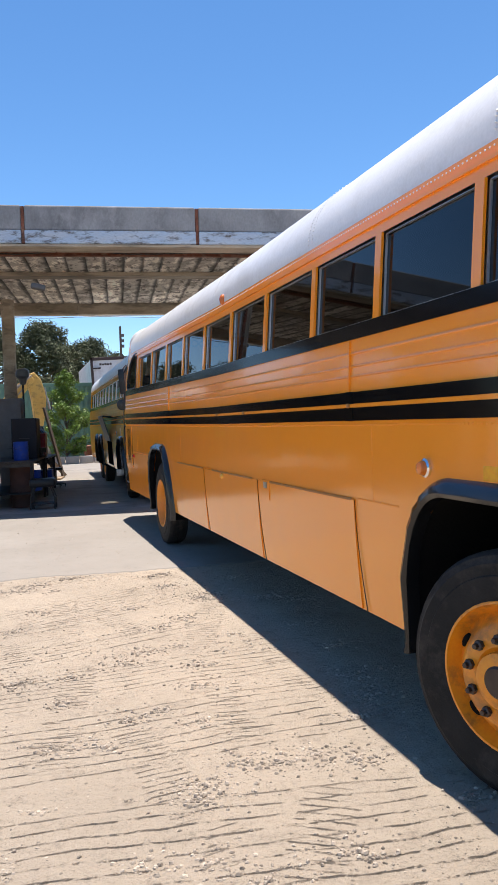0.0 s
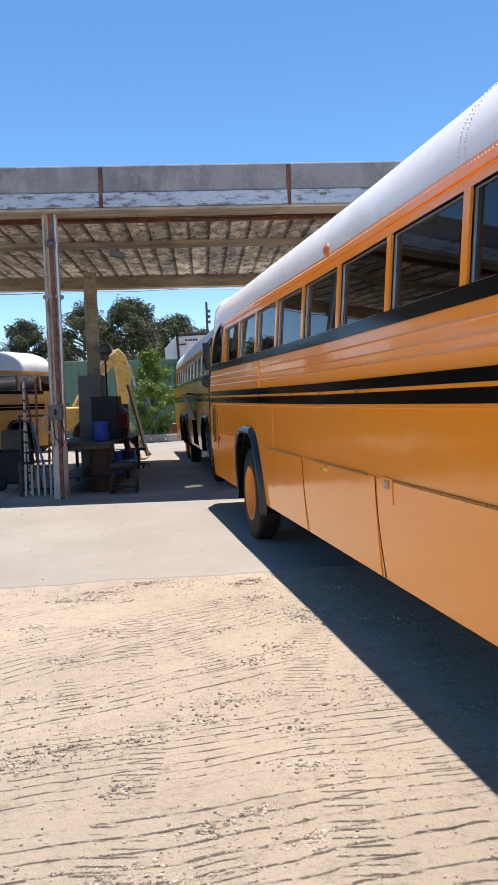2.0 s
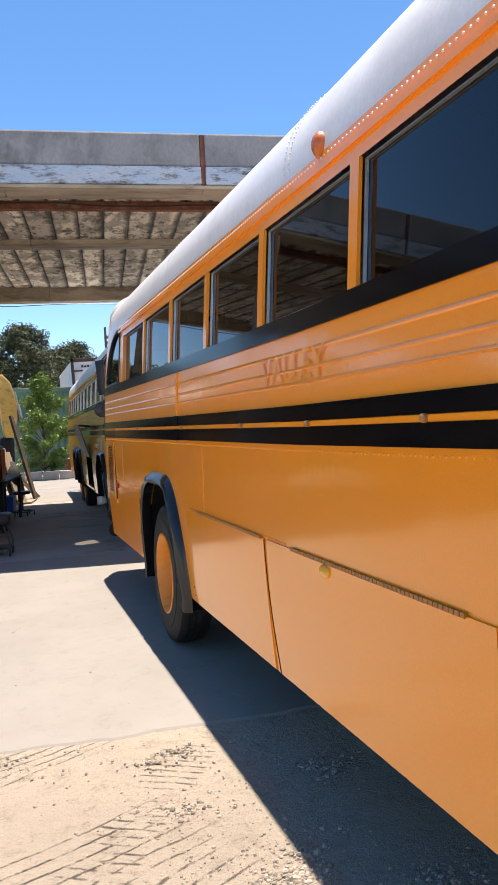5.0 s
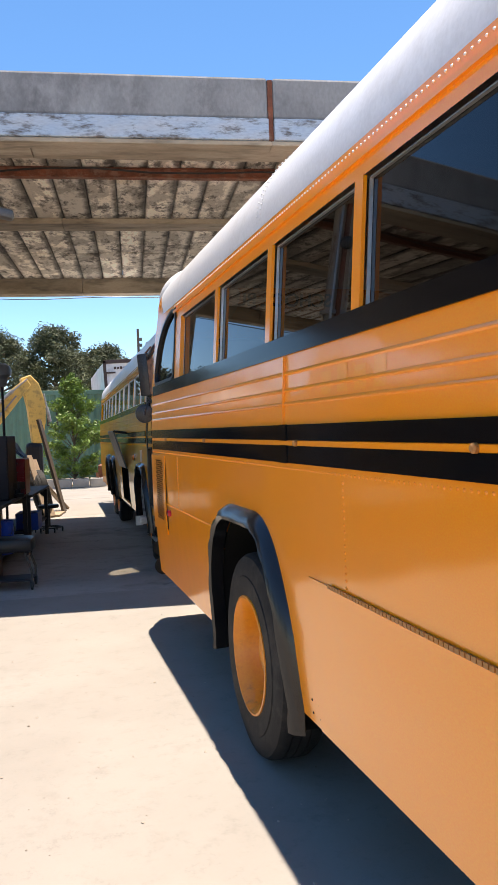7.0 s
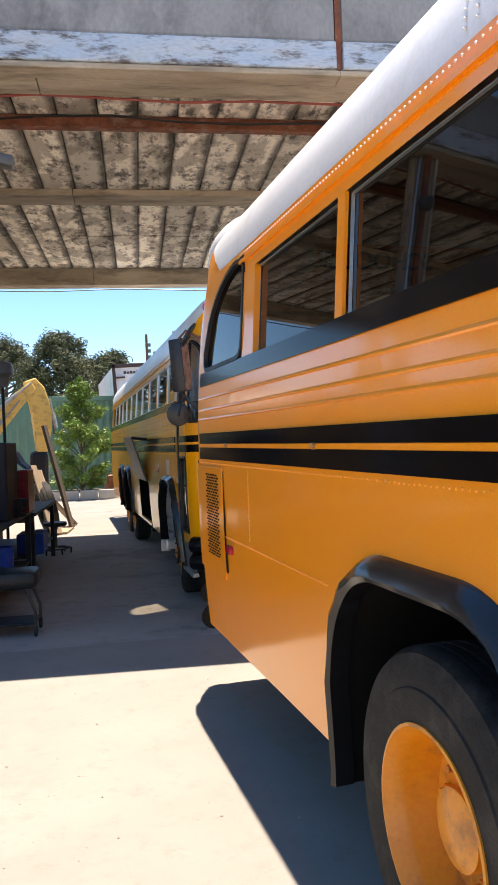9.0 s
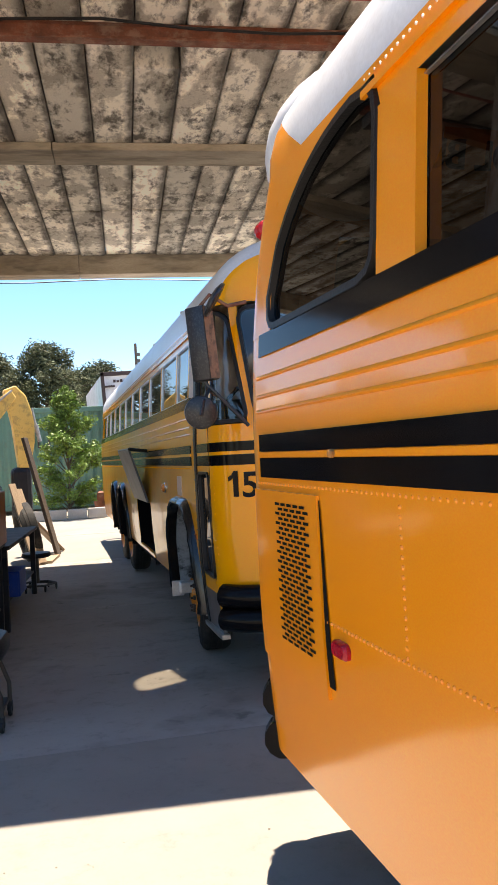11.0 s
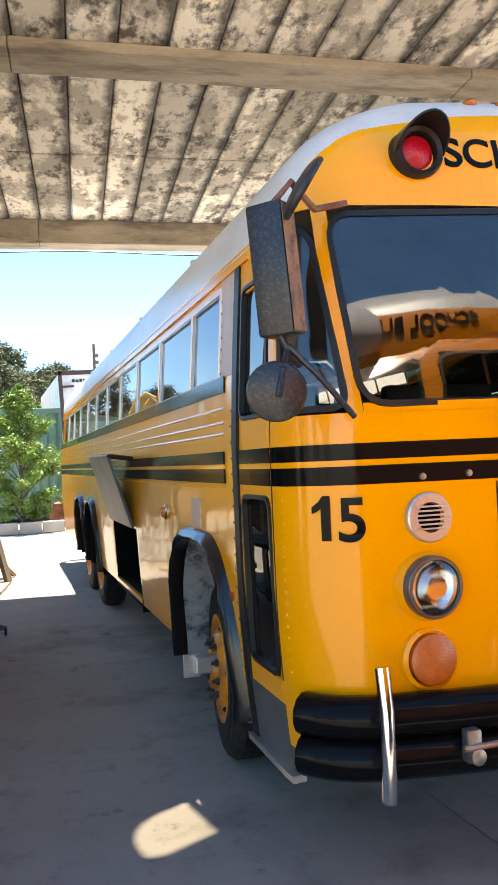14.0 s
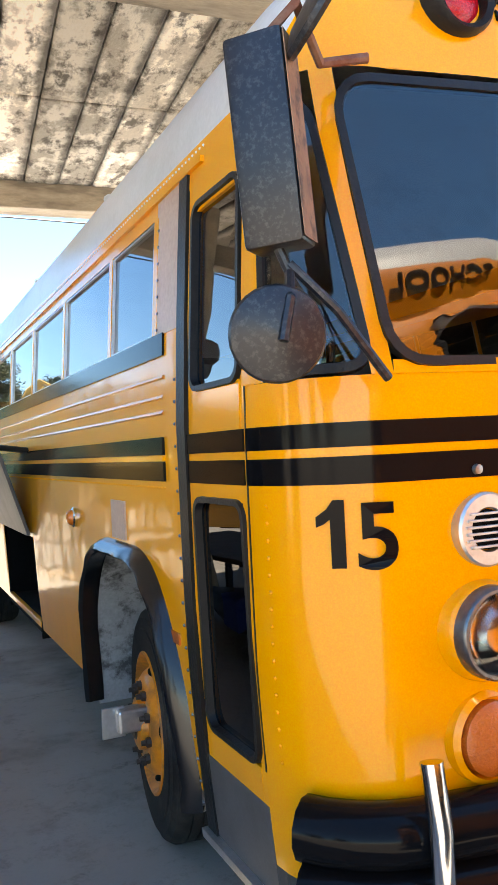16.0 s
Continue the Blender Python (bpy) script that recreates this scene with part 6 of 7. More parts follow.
# folded sheets on the tool chest
o = thing("folded_sheets", "bent dark sheets lying on the tool chest", "sheet", place(0.36, 18.4, -6.4, 1.422))
for k in range(4):
    bm = bmesh.new()
    pts = [(0.0 + 0.02 * k, 0.30 - 0.02 * k), (0.05 + 0.02 * k, 0.20), (0.13 + 0.015 * k, 0.08), (0.24, 0.0 + 0.008 * k)]
    for (x0, z0), (x1, z1) in zip(pts, pts[1:]):
        vs = [bm.verts.new(q) for q in ((x0, 0, z0), (x1, 0, z1), (x1, 0.4, z1), (x0, 0.4, z0), (x0 + 0.004, 0, z0 + 0.006), (x1 + 0.004, 0, z1 + 0.006), (x1 + 0.004, 0.4, z1 + 0.006), (x0 + 0.004, 0.4, z0 + 0.006))]
        for f in ((0, 1, 2, 3), (4, 5, 6, 7), (0, 1, 5, 4), (1, 2, 6, 5), (2, 3, 7, 6), (3, 0, 4, 7)):
            bm.faces.new([vs[i] for i in f])
    part("sheet", bm, "darkbox" if k % 2 else "bluepole", o)

# rolling mechanic's seat near the bench
c = thing("mechanics_seat", "black rolling mechanic's seat with a tray and casters", "seat", place(0.50, 16.15))
bm = bmesh.new()
box(bm, -0.24, -0.2, 0.42, 0.24, 0.2, 0.58, 0.05)
part("cushion", bm, "rubber", c, "worn black cushion", True)
for a in (-0.2, 0.2):
    bm = bmesh.new()
    tube(bm, [(a * 0.75, -0.16, 0.42), (a * 1.1, -0.17, 0.22), (a * 1.1, -0.17, 0.10)], 0.014, 8)
    part("leg", bm, "darksteel", c, "", True)
    bm = bmesh.new()
    tube(bm, [(a * 0.75, 0.16, 0.42), (a * 1.1, 0.17, 0.22), (a * 1.1, 0.17, 0.10)], 0.014, 8)
    part("leg", bm, "darksteel", c, "", True)
    for b in (-0.17, 0.17):
        bm = bmesh.new()
        lathe(bm, [(0.0, -0.012), (0.036, -0.012), (0.04, 0), (0.036, 0.012), (0, 0.012)], (a * 1.1, b, 0.04), "X", 16)
        box(bm, a * 1.1 - 0.018, b - 0.02, 0.035, a * 1.1 + 0.018, b + 0.02, 0.10, 0.004)
        part("caster", bm, "rubber", c, "", True)
bm = bmesh.new()
box(bm, -0.22, -0.18, 0.10, 0.22, 0.18, 0.125, 0.01)
part("tray", bm, "darkbox", c)

# stool on casters
st = thing("stool", "low round black stool on a caster ring", "stool", place(0.92, 21.5))
bm = bmesh.new()
lathe(bm, [(0.0, 0.44), (0.17, 0.44), (0.19, 0.46), (0.18, 0.50), (0, 0.51)], (0, 0, 0), "Z", 24)
part("seat", bm, "rubber", st, "", True)
bm = bmesh.new()
tube(bm, [(0, 0, 0.10), (0, 0, 0.45)], 0.03, 10)
part("post", bm, "darksteel", st, "", True)
bm = bmesh.new()
n = 6
ring = [(0.24 * math.cos(2 * math.pi * i / n), 0.24 * math.sin(2 * math.pi * i / n), 0.09) for i in range(n + 1)]
tube(bm, ring, 0.014, 8)
for i in range(3):
    tube(bm, [(0, 0, 0.11), ring[2 * i]], 0.012, 6)
part("base_ring", bm, "darksteel", st, "", True)
for i in range(n):
    bm = bmesh.new()
    lathe(bm, [(0.0, -0.01), (0.032, -0.01), (0.032, 0.01), (0, 0.01)], (ring[i][0], ring[i][1], 0.035), "X", 12)
    box(bm, ring[i][0] - 0.014, ring[i][1] - 0.014, 0.03, ring[i][0] + 0.014, ring[i][1] + 0.014, 0.09)
    part("caster", bm, "rubber", st)

# work lamp on a post
wl = thing("work_lamp", "grey domed work lamp on a thin post", "lamp", place(0.20, 21.6, 0, 0.0))
wl.scale = (1.06, 1.06, 1.06)
bm = bmesh.new()
tube(bm, [(0, 0, 0.0), (0.005, 0, 1.4), (0, 0, 2.52)], 0.022, 8)
part("post", bm, "darkbox", wl, "", True)
bm = bmesh.new()
lathe(bm, [(0.10, 2.64), (0.16, 2.70), (0.165, 2.78), (0.14, 2.86), (0.07, 2.90), (0, 2.905)], (0, 0, 0), "Z", 20)
part("dome", bm, "greyplate", wl, "grey dome", True)
bm = bmesh.new()
lathe(bm, [(0.03, 2.50), (0.06, 2.51), (0.085, 2.56), (0.10, 2.64)], (0, 0, 0), "Z", 20)
part("lens", bm, "whitebox", wl, "pale ribbed lens", True)
bm = bmesh.new()
lathe(bm, [(0.0, 0.0), (0.16, 0.0), (0.15, 0.03), (0.03, 0.05), (0, 0.05)], (0, 0, 0), "Z", 16)
part("foot", bm, "darkbox", wl)

# rack of bars and tools beside the column
rk = thing("tool_rack", "low rack of upright pale bars beside the column", "rack", place(-1.22, 16.35))
for k in range(6):
    bm = bmesh.new()
    box(bm, 0.11 * k - 0.02, -0.012, 0.0, 0.11 * k + 0.02, 0.012, 0.56, 0.006, Matrix.Rotation(radians(-4 + k), 4, "X"))
    part("bar", bm, "hose", rk)
bm = bmesh.new()
box(bm, -0.1, 0.03, 0.5, 0.68, 0.06, 0.54, 0.006)
box(bm, -0.1, 0.03, 0.1, 0.68, 0.06, 0.14, 0.006)
part("rail", bm, "darksteel", rk)
for a in (-0.12, 0.68):
    part("post", box(bmesh.new(), a, 0.02, 0.0, a + 0.04, 0.08, 0.6, 0.006), "darksteel", rk)
for x, y, h, lean, mm, nm in ((-1.26, 16.6, 2.05, 2, "white_rod", "rod"), (-1.18, 16.7, 2.0, -1, "white_rod", "rod"), (-1.02, 16.6, 2.1, 1, "rust", "rod"), (-0.98, 16.75, 2.1, -6, "darkwood", "rod"), (-0.72, 16.6, 2.0, 0, "white_rod", "rod"), (-0.86, 16.75, 1.6, 3, "rust", "rod"), (-0.78, 16.4, 1.35, -12, "bluepole", "rod"), (-0.50, 16.2, 1.1, -2, "hose", "rod")):
    ob = thing("steel_rod", {"white_rod": "notched worn white steel rod leaning upright", "rust": "rusty steel rod leaning upright", "darkwood": "dark wooden pole leaning upright", "bluepole": "blue painted bar leaning by the column", "hose": "pale bar leaning by the column"}[mm], "rod", pose(x, y, 0, 3, lean, 0))
    bm = bmesh.new()
    tube(bm, [(0, 0, 0.002), (0, 0, h)], 0.02, 6)
    part("shaft", bm, mm, ob)
    bm = bmesh.new()
    for k in range(9):
        box(bm, -0.026, -0.026, 0.2 + k * h / 11, 0.026, 0.026, 0.23 + k * h / 11)
    part("collars", bm, "darkbox" if mm == "white_rod" else mm, ob, kind="stuff")
ho = thing("hose_coil", "coiled pale hose hanging on the rods", "hose", pose(-0.72, 16.5, 1.28))
bm = bmesh.new()
pts = []
for i in range(90):
    a = 2 * math.pi * i / 22
    r = 0.17 + 0.02 * math.sin(i * 0.7)
    pts.append((r * math.cos(a), 0.012 * math.sin(i * 0.41) - 0.05, r * 1.05 * math.sin(a)))
tube(bm, pts, 0.011, 6)
part("coil", bm, "hose", ho, "", True)
rail = thing("rack_crossbar", "long horizontal steel crossbar holding the rods", "bar", pose(-1.35, 16.82, 1.42, 0, 0, -6))
bm = bmesh.new()
tube(bm, [(0, 0, 0), (0.75, 0, 0)], 0.018, 8)
tube(bm, [(0.02, 0.05, -1.42), (0.02, 0.0, 0.0)], 0.018, 8)
tube(bm, [(0.73, 0.05, -1.42), (0.73, 0.0, 0.0)], 0.018, 8)
part("bar", bm, "darksteel", rail)
# meter box and cables on the column
mb = thing("meter_box", "small grey switch box on the column", "switch box", pose(-0.60, 15.66, 1.35))
bm = bmesh.new()
box(bm, -0.10, -0.06, 0, 0.10, 0.01, 0.26, 0.012)
part("body", bm, "whitebox", mb)
bm = bmesh.new()
box(bm, -0.02, -0.08, 0.08, 0.02, -0.058, 0.18, 0.004)
part("switch", bm, "darkbox", mb)
bm = bmesh.new()
tube(bm, [(0.08, -0.04, 0.0), (0.16, -0.06, -0.3), (0.1, -0.05, -0.45), (-0.02, -0.04, -0.3), (-0.05, -0.04, 0.0)], 0.01, 6)
part("cable", bm, "rubber", mb, "", True)

# dark machine behind the rods
mc = thing("machine", "dark greasy workshop machine behind the rods", "machine", place(-1.9, 17.6))
bm = bmesh.new()
box(bm, 0, 0, 0.12, 0.62, 0.5, 0.75, 0.03)
part("body", bm, "darkbox", mc)
bm = bmesh.new()
box(bm, 0.1, 0.05, 0.75, 0.5, 0.45, 1.15, 0.04)
part("head", bm, "darksteel", mc)
for a in (0.08, 0.54):
    bm = bmesh.new()
    lathe(bm, [(0.0, -0.03), (0.10, -0.03), (0.12, -0.015), (0.12, 0.015), (0.10, 0.03), (0, 0.03)], (a, -0.04, 0.12), "Y", 20)
    part("wheel", bm, "darkbox", mc, "", True)

# leaning tyre and boards past the bench
ty = thing("loose_tyre", "large worn tyre leaning against boards", "tyre", pose(0.78, 24.7, 0.0, 0, 0, 10))
bm = bmesh.new()
lathe(bm, [(0.30, -0.10), (0.33, -0.135), (0.42, -0.14), (0.49, -0.12), (0.505, -0.06), (0.497, -0.055), (0.505, -0.05), (0.505, 0.0), (0.497, 0.005), (0.505, 0.01), (0.505, 0.06), (0.49, 0.12), (0.42, 0.14), (0.33, 0.135), (0.30, 0.10)], (0, 0, 0.0), "X", 40, True)
bmesh.ops.transform(bm, matrix=Matrix.Translation((0, 0, 0.52)) @ Matrix.Rotation(radians(-12), 4, "Y"), verts=bm.verts)
part("tread", bm, "tyre", ty, "", True)


def plank(p0, p1, w, t, material, label):
    shift = Vector((-0.14, 0, 0))
    p0, p1 = Vector(p0) + shift, Vector(p1) + shift
    ob = thing("plank", label, "plank", Matrix.Translation(p0) @ (p1 - p0).to_track_quat("Z", "Y").to_matrix().to_4x4(), "leaning boards")
    bm = bmesh.new()
    box(bm, -w / 2, -t / 2, 0, w / 2, t / 2, (p1 - p0).length, 0.006)
    part("board", bm, material, ob)
    return ob


plank((1.42, 25.2, 0.03), (0.93, 25.4, 2.15), 0.17, 0.06, "darkwood", "dark old timber leaning upright")
plank((1.50, 26.0, 0.03), (0.75, 25.6, 0.95), 0.22, 0.045, "wood", "weathered board leaning on the tyre")
plank((1.14, 24.2, 0.03), (0.78, 24.8, 1.25), 0.16, 0.04, "wood", "pale board leaning on the tyre")
plank((1.05, 24.0, 0.03), (0.70, 24.6, 1.35), 0.12, 0.04, "wood", "pale board leaning on the tyre")
plank((1.2, 24.3, 0.025), (1.36, 25.3, 0.025), 0.2, 0.045, "wood", "short board lying on the ground")


# backhoe digger: boom, stick, body
dg = thing("backhoe", "faded yellow backhoe digger with folded boom", "digger", pose(-0.15, 30.0, 0, 0, 0, 8))


def slab_poly(bm, pts, y0, y1):
    a = [bm.verts.new((x, y0, z)) for x, z in pts]
    b = [bm.verts.new((x, y1, z)) for x, z in pts]
    bm.faces.new(a)
    bm.faces.new(b)
    for i in range(len(pts)):
        j = (i + 1) % len(pts)
        bm.faces.new((a[i], a[j], b[j], b[i]))
    bmesh.ops.bevel(bm, geom=bm.edges[:], offset=0.02, segments=1, affect="EDGES")
    return bm


part("stick", slab_poly(bmesh.new(), [(0.45, 3.45), (0.72, 3.55), (0.95, 3.30), (1.12, 2.75), (1.10, 2.2), (0.98, 1.6), (0.72, 1.6), (0.62, 2.6)], -0.2, 0.2), "digger", dg, "yellow digger stick")
part("boom", slab_poly(bmesh.new(), [(0.6, 3.45), (0.72, 3.25), (0.25, 2.65), (-0.6, 1.6), (-0.95, 1.55), (-0.35, 2.6), (0.2, 3.15)], -0.28, -0.21), "digger", dg, "yellow digger boom")
part("boom", slab_poly(bmesh.new(), [(0.6, 3.45), (0.72, 3.25), (0.25, 2.65), (-0.6, 1.6), (-0.95, 1.55), (-0.35, 2.6), (0.2, 3.15)], 0.21, 0.28), "digger", dg, "yellow digger boom")
for x0, z0, x1, z1, r in ((0.62, 3.42, -0.2, 2.75, 0.05), (0.3, 2.95, -0.5, 2.0, 0.045), (1.05, 3.0, 1.2, 2.2, 0.05)):
    bm = bmesh.new()
    tube(bm, [(x0, -0.33, z0), (x0 * 0.5 + x1 * 0.5, -0.33, z0 * 0.5 + z1 * 0.5)], r * 0.5, 8)
    tube(bm, [(x0 * 0.5 + x1 * 0.5, -0.33, z0 * 0.5 + z1 * 0.5), (x1, -0.33, z1)], r, 8)
    part("ram", bm, "steel", dg, "hydraulic ram", True)
bm = bmesh.new()
for k in range(3):
    box(bm, -0.42 + 0.09 * k, -0.30, 2.05 + 0.13 * k, -0.38 + 0.09 * k, -0.282, 2.2 + 0.13 * k)
part("marking", bm, "black", dg, "dark painted marking")
bm = bmesh.new()
box(bm, -2.6, 0.3, 0.7, -0.2, 1.9, 1.55, 0.06)
part("chassis", bm, "digger", dg)
bm = bmesh.new()
box(bm, 0.55, -0.25, 0.3, 1.0, 0.25, 1.62, 0.12)
part("bucket", bm, "darkbox", dg, "dark steel bucket")
bm = bmesh.new()
box(bm, -0.7, -0.25, 0.5, 0.0, 0.3, 1.7, 0.05)
part("swing_post", bm, "darkbox", dg)
for a in (-2.2, -0.4):
    bm = bmesh.new()
    lathe(bm, [(0.25, -0.15), (0.5, -0.18), (0.55, -0.1), (0.55, 0.1), (0.5, 0.18), (0.25, 0.15), (0, 0.1)], (a, 0.3, 0.55), "Y", 24)
    part("wheel", bm, "tyre", dg, "", True)

# green container
ct = thing("shipping_container", "faded green corrugated shipping container", "container", pose(-6.2, 39.2, 0, 0, 0, 0.5))
bm = bmesh.new()
n = int(11.6 / 0.28)
cols = []
for i in range(n * 4 + 1):
    x = 11.6 * i / (n * 4)
    off = (0.0, 0.0, 0.045, 0.045)[i % 4]
    cols.append([bm.verts.new((x, off, z)) for z in (0.25, 3.5)])
for a, b in zip(cols, cols[1:]):
    bm.faces.new((a[0], b[0], b[1], a[1]))
part("wall", bm, "green", ct)
for z0, z1 in ((0.1, 0.27), (3.48, 3.66)):
    bm = bmesh.new()
    box(bm, -0.05, -0.04, z0, 11.65, 0.08, z1, 0.015)
    part("rail", bm, "green", ct)
bm = bmesh.new()
box(bm, -0.05, 0.06, 0.12, 11.65, 2.4, 3.6)
part("body", bm, "green", ct)
bm = bmesh.new()
for x0, z0, x1, z1 in ((7.25, 2.25, 7.30, 3.05), (7.62, 2.25, 7.67, 3.05), (7.25, 3.0, 7.67, 3.05), (7.25, 2.25, 7.67, 2.30)):
    box(bm, x0, -0.09, z0, x1, -0.03, z1)
part("bracket", bm, "darkframe", ct, "dark steel bracket frame")

# white trailer
tr = thing("trailer", "white box trailer with dark rear frame and hinges", "trailer", pose(3.55, 38.6, 0, 0, -2.5, 0))
bm = bmesh.new()
box(bm, 0, 0.06, 1.0, 2.5, 9, 4.75, 0.02)
part("box", bm, "trailer", tr)
bm = bmesh.new()
for x0, z0, x1, z1 in ((-0.05, 1.0, 0.07, 4.8), (2.43, 1.0, 2.55, 4.8), (-0.05, 4.66, 2.55, 4.8), (-0.05, 0.95, 2.55, 1.1)):
    box(bm, x0, -0.02, z0, x1, 0.08, z1, 0.01)
part("frame", bm, "darkframe", tr, "dark brown frame")
for z in (1.6, 2.4, 3.3, 4.25):
    bm = bmesh.new()
    box(bm, 0.02, -0.06, z, 0.42, -0.005, z + 0.07, 0.01)
    part("hinge", bm, "darkframe", tr)
bm = bmesh.new()
for k in range(5):
    box(bm, 0.38 + 0.12 * k, 0.03, 4.42, 0.47 + 0.12 * k, 0.056, 4.52 - 0.02 * (k % 2))
part("marking", bm, "darkframe", tr, "small dark unreadable marking")
for a in (0.5, 2.0):
    bm = bmesh.new()
    lathe(bm, [(0.25, -0.14), (0.48, -0.15), (0.5, -0.1), (0.5, 0.1), (0.48, 0.15), (0, 0.1)], (a, 1.2, 0.5), "X", 24)
    part("wheel", bm, "tyre", tr, "", True)
bm = bmesh.new()
box(bm, 0.2, 0.2, 0.5, 2.3, 8, 1.0)
part("chassis", bm, "darkbox", tr)


# ---- plants ----
def leaf_cloud(bm, clumps, per, size, rng, flat=0.5, long=1.6):
    for c, r in clumps:
        for _ in range(per):
            d = Vector((rng.gauss(0, 1), rng.gauss(0, 1), rng.gauss(0, 0.8)))
            d = d.normalized() * r * rng.random() ** 0.45
            p = Vector(c) + d
            u = Vector((rng.gauss(0, 1), rng.gauss(0, 1), rng.gauss(0, 0.7))).normalized()
            w = u.cross(Vector((rng.gauss(0, 1), rng.gauss(0, 1), rng.gauss(0, 1)))).normalized()
            s = size * rng.uniform(0.6, 1.3)
            a = [bm.verts.new(p + q) for q in (-u * s * long * 0.5, w * s * 0.4, u * s * long * 0.5, -w * s * 0.4)]
            bm.faces.new(a)


def conifer(name, label, seed, h, spread, m, material="pine", group="background trees"):
    rng = random.Random(seed)
    ob = thing(name, label, "tree", m, group)
    bm = bmesh.new()
    tube(bm, [(0, 0, -0.1), (0.1, 0, h * 0.3), (-0.05, 0.1, h * 0.6), (0, 0, h * 0.92)], 0.2, 8, [0.022 * h, 0.018 * h, 0.011 * h, 0.003 * h])
    clumps = []
    for k in range(46):
        z = h * (0.18 + 0.8 * (k / 46) ** 0.9)
        a = rng.uniform(0, 2 * math.pi)
        wide = spread * (1 - (z / h) ** 2.2 * 0.82) * rng.uniform(0.55, 1.1)
        e = Vector((wide * math.cos(a), wide * math.sin(a), z + wide * 0.22))
        tube(bm, [(0, 0, z - wide * 0.15), e * 0.5 + Vector((0, 0, z * 0.5)), e], 0.03, 5, [0.009 * h, 0.006 * h, 0.002 * h])
        for q in (0.55, 0.8, 1.0):
            p = Vector((e.x * q, e.y * q, z + (e.z - z) * q))
            clumps.append((p + Vector((rng.uniform(-0.3, 0.3), rng.uniform(-0.3, 0.3), rng.uniform(-0.1, 0.3))), h * rng.uniform(0.05, 0.10)))
    part("trunk", bm, "bark", ob, "", True)
    bm = bmesh.new()
    leaf_cloud(bm, clumps, 170, 0.0115 * h, rng, long=2.6)
    part("crown", bm, material, ob, "dark green needle crown", kind="stuff")
    return ob


t1 = conifer("pine_tree", "broad dark green pine tree behind the yard", 11, 10.2, 4.6, pose(2.0, 70, 0))
t2 = conifer("pine_tree", "broad dark green pine tree behind the yard", 12, 9.0, 4.4, pose(5.6, 72, 0))
t3 = conifer("pine_tree", "broad dark green pine tree behind the yard", 13, 9.4, 4.2, pose(-1.9, 68, 0))
for src, x, y, k, r in ((t2, 8.2, 74, 0.88, 40), (t3, 11.5, 76, 0.85, 80), (t1, -7.0, 72, 0.86, 200), (t2, -11.0, 70, 0.95, 120), (t3, -15.5, 72, 0.95, 10), (t1, 15.5, 74, 0.9, 300), (t2, -4.6, 78, 0.80, 77), (t1, 3.8, 78, 0.9, 99), (t3, 20, 72, 0.95, 55),
                        (t1, -30, 58, 1.0, 33), (t2, -34, 46, 1.0, 66), (t3, -36, 33, 1.1, 99), (t1, -36, 22, 1.0, 130), (t2, -38, 11, 1.05, 170), (t3, -36, 0, 1.0, 210), (t2, -35, -12, 1.1, 250), (t1, -24, 66, 1.0, 150)):
    o = copy_thing(src, pose(x, y, 0, 0, 0, r))
    o.scale = (k, k, k)

# young leafy tree in the planter
rng = random.Random(5)
bush = thing("young_tree", "bright green leafy young tree in a block planter", "tree", pose(1.9, 35.2, 0))
bm = bmesh.new()
clumps = []
for k in range(70):
    z = 0.25 + 3.45 * (k / 70) ** 0.9
    a = rng.uniform(0, 2 * math.pi)
    wide = 1.3 * (1 - (z / 3.95) ** 1.7) * rng.uniform(0.45, 1.15) + 0.06
    e = Vector((wide * math.cos(a), wide * math.sin(a), z + 0.3 * wide))
    tube(bm, [(0.02 * math.sin(k), 0.02 * math.cos(k), max(0, z - 0.5 * wide)), (e.x * 0.5, e.y * 0.5, z), e], 0.01, 5, [0.02, 0.012, 0.004])
    for q in (0.5, 0.8, 1.02):
        clumps.append((Vector((e.x * q, e.y * q, z + (e.z - z) * q)), rng.uniform(0.12, 0.24)))
tube(bm, [(0, 0, 0), (0.03, 0, 1.4), (-0.02, 0.02, 2.6), (0.0, 0, 3.75)], 0.05, 8, [0.05, 0.04, 0.025, 0.008])
part("trunk", bm, "bark", bush, "", True)
for k in range(10):
    clumps.append((Vector((rng.uniform(-0.06, 0.06), rng.uniform(-0.06, 0.06), 3.5 + 0.05 * k)), 0.11))
bm = bmesh.new()
leaf_cloud(bm, clumps, 95, 0.052, rng, long=2.4)
part("crown", bm, "leaf", bush, "bright green leaves", kind="stuff")
for k in range(6):
    ob = tagged(part("kerb_block", box(bmesh.new(), -0.28, -0.1, 0, 0.28, 0.1, 0.3, 0.02), "block"), "pale concrete block edging the planter", "block", "planter edging")
    ob.matrix_world = pose(0.9 + 0.59 * k, 34.4 + (0.05 if k % 2 else 0), 0, 0, 0, rng.uniform(-4, 4))
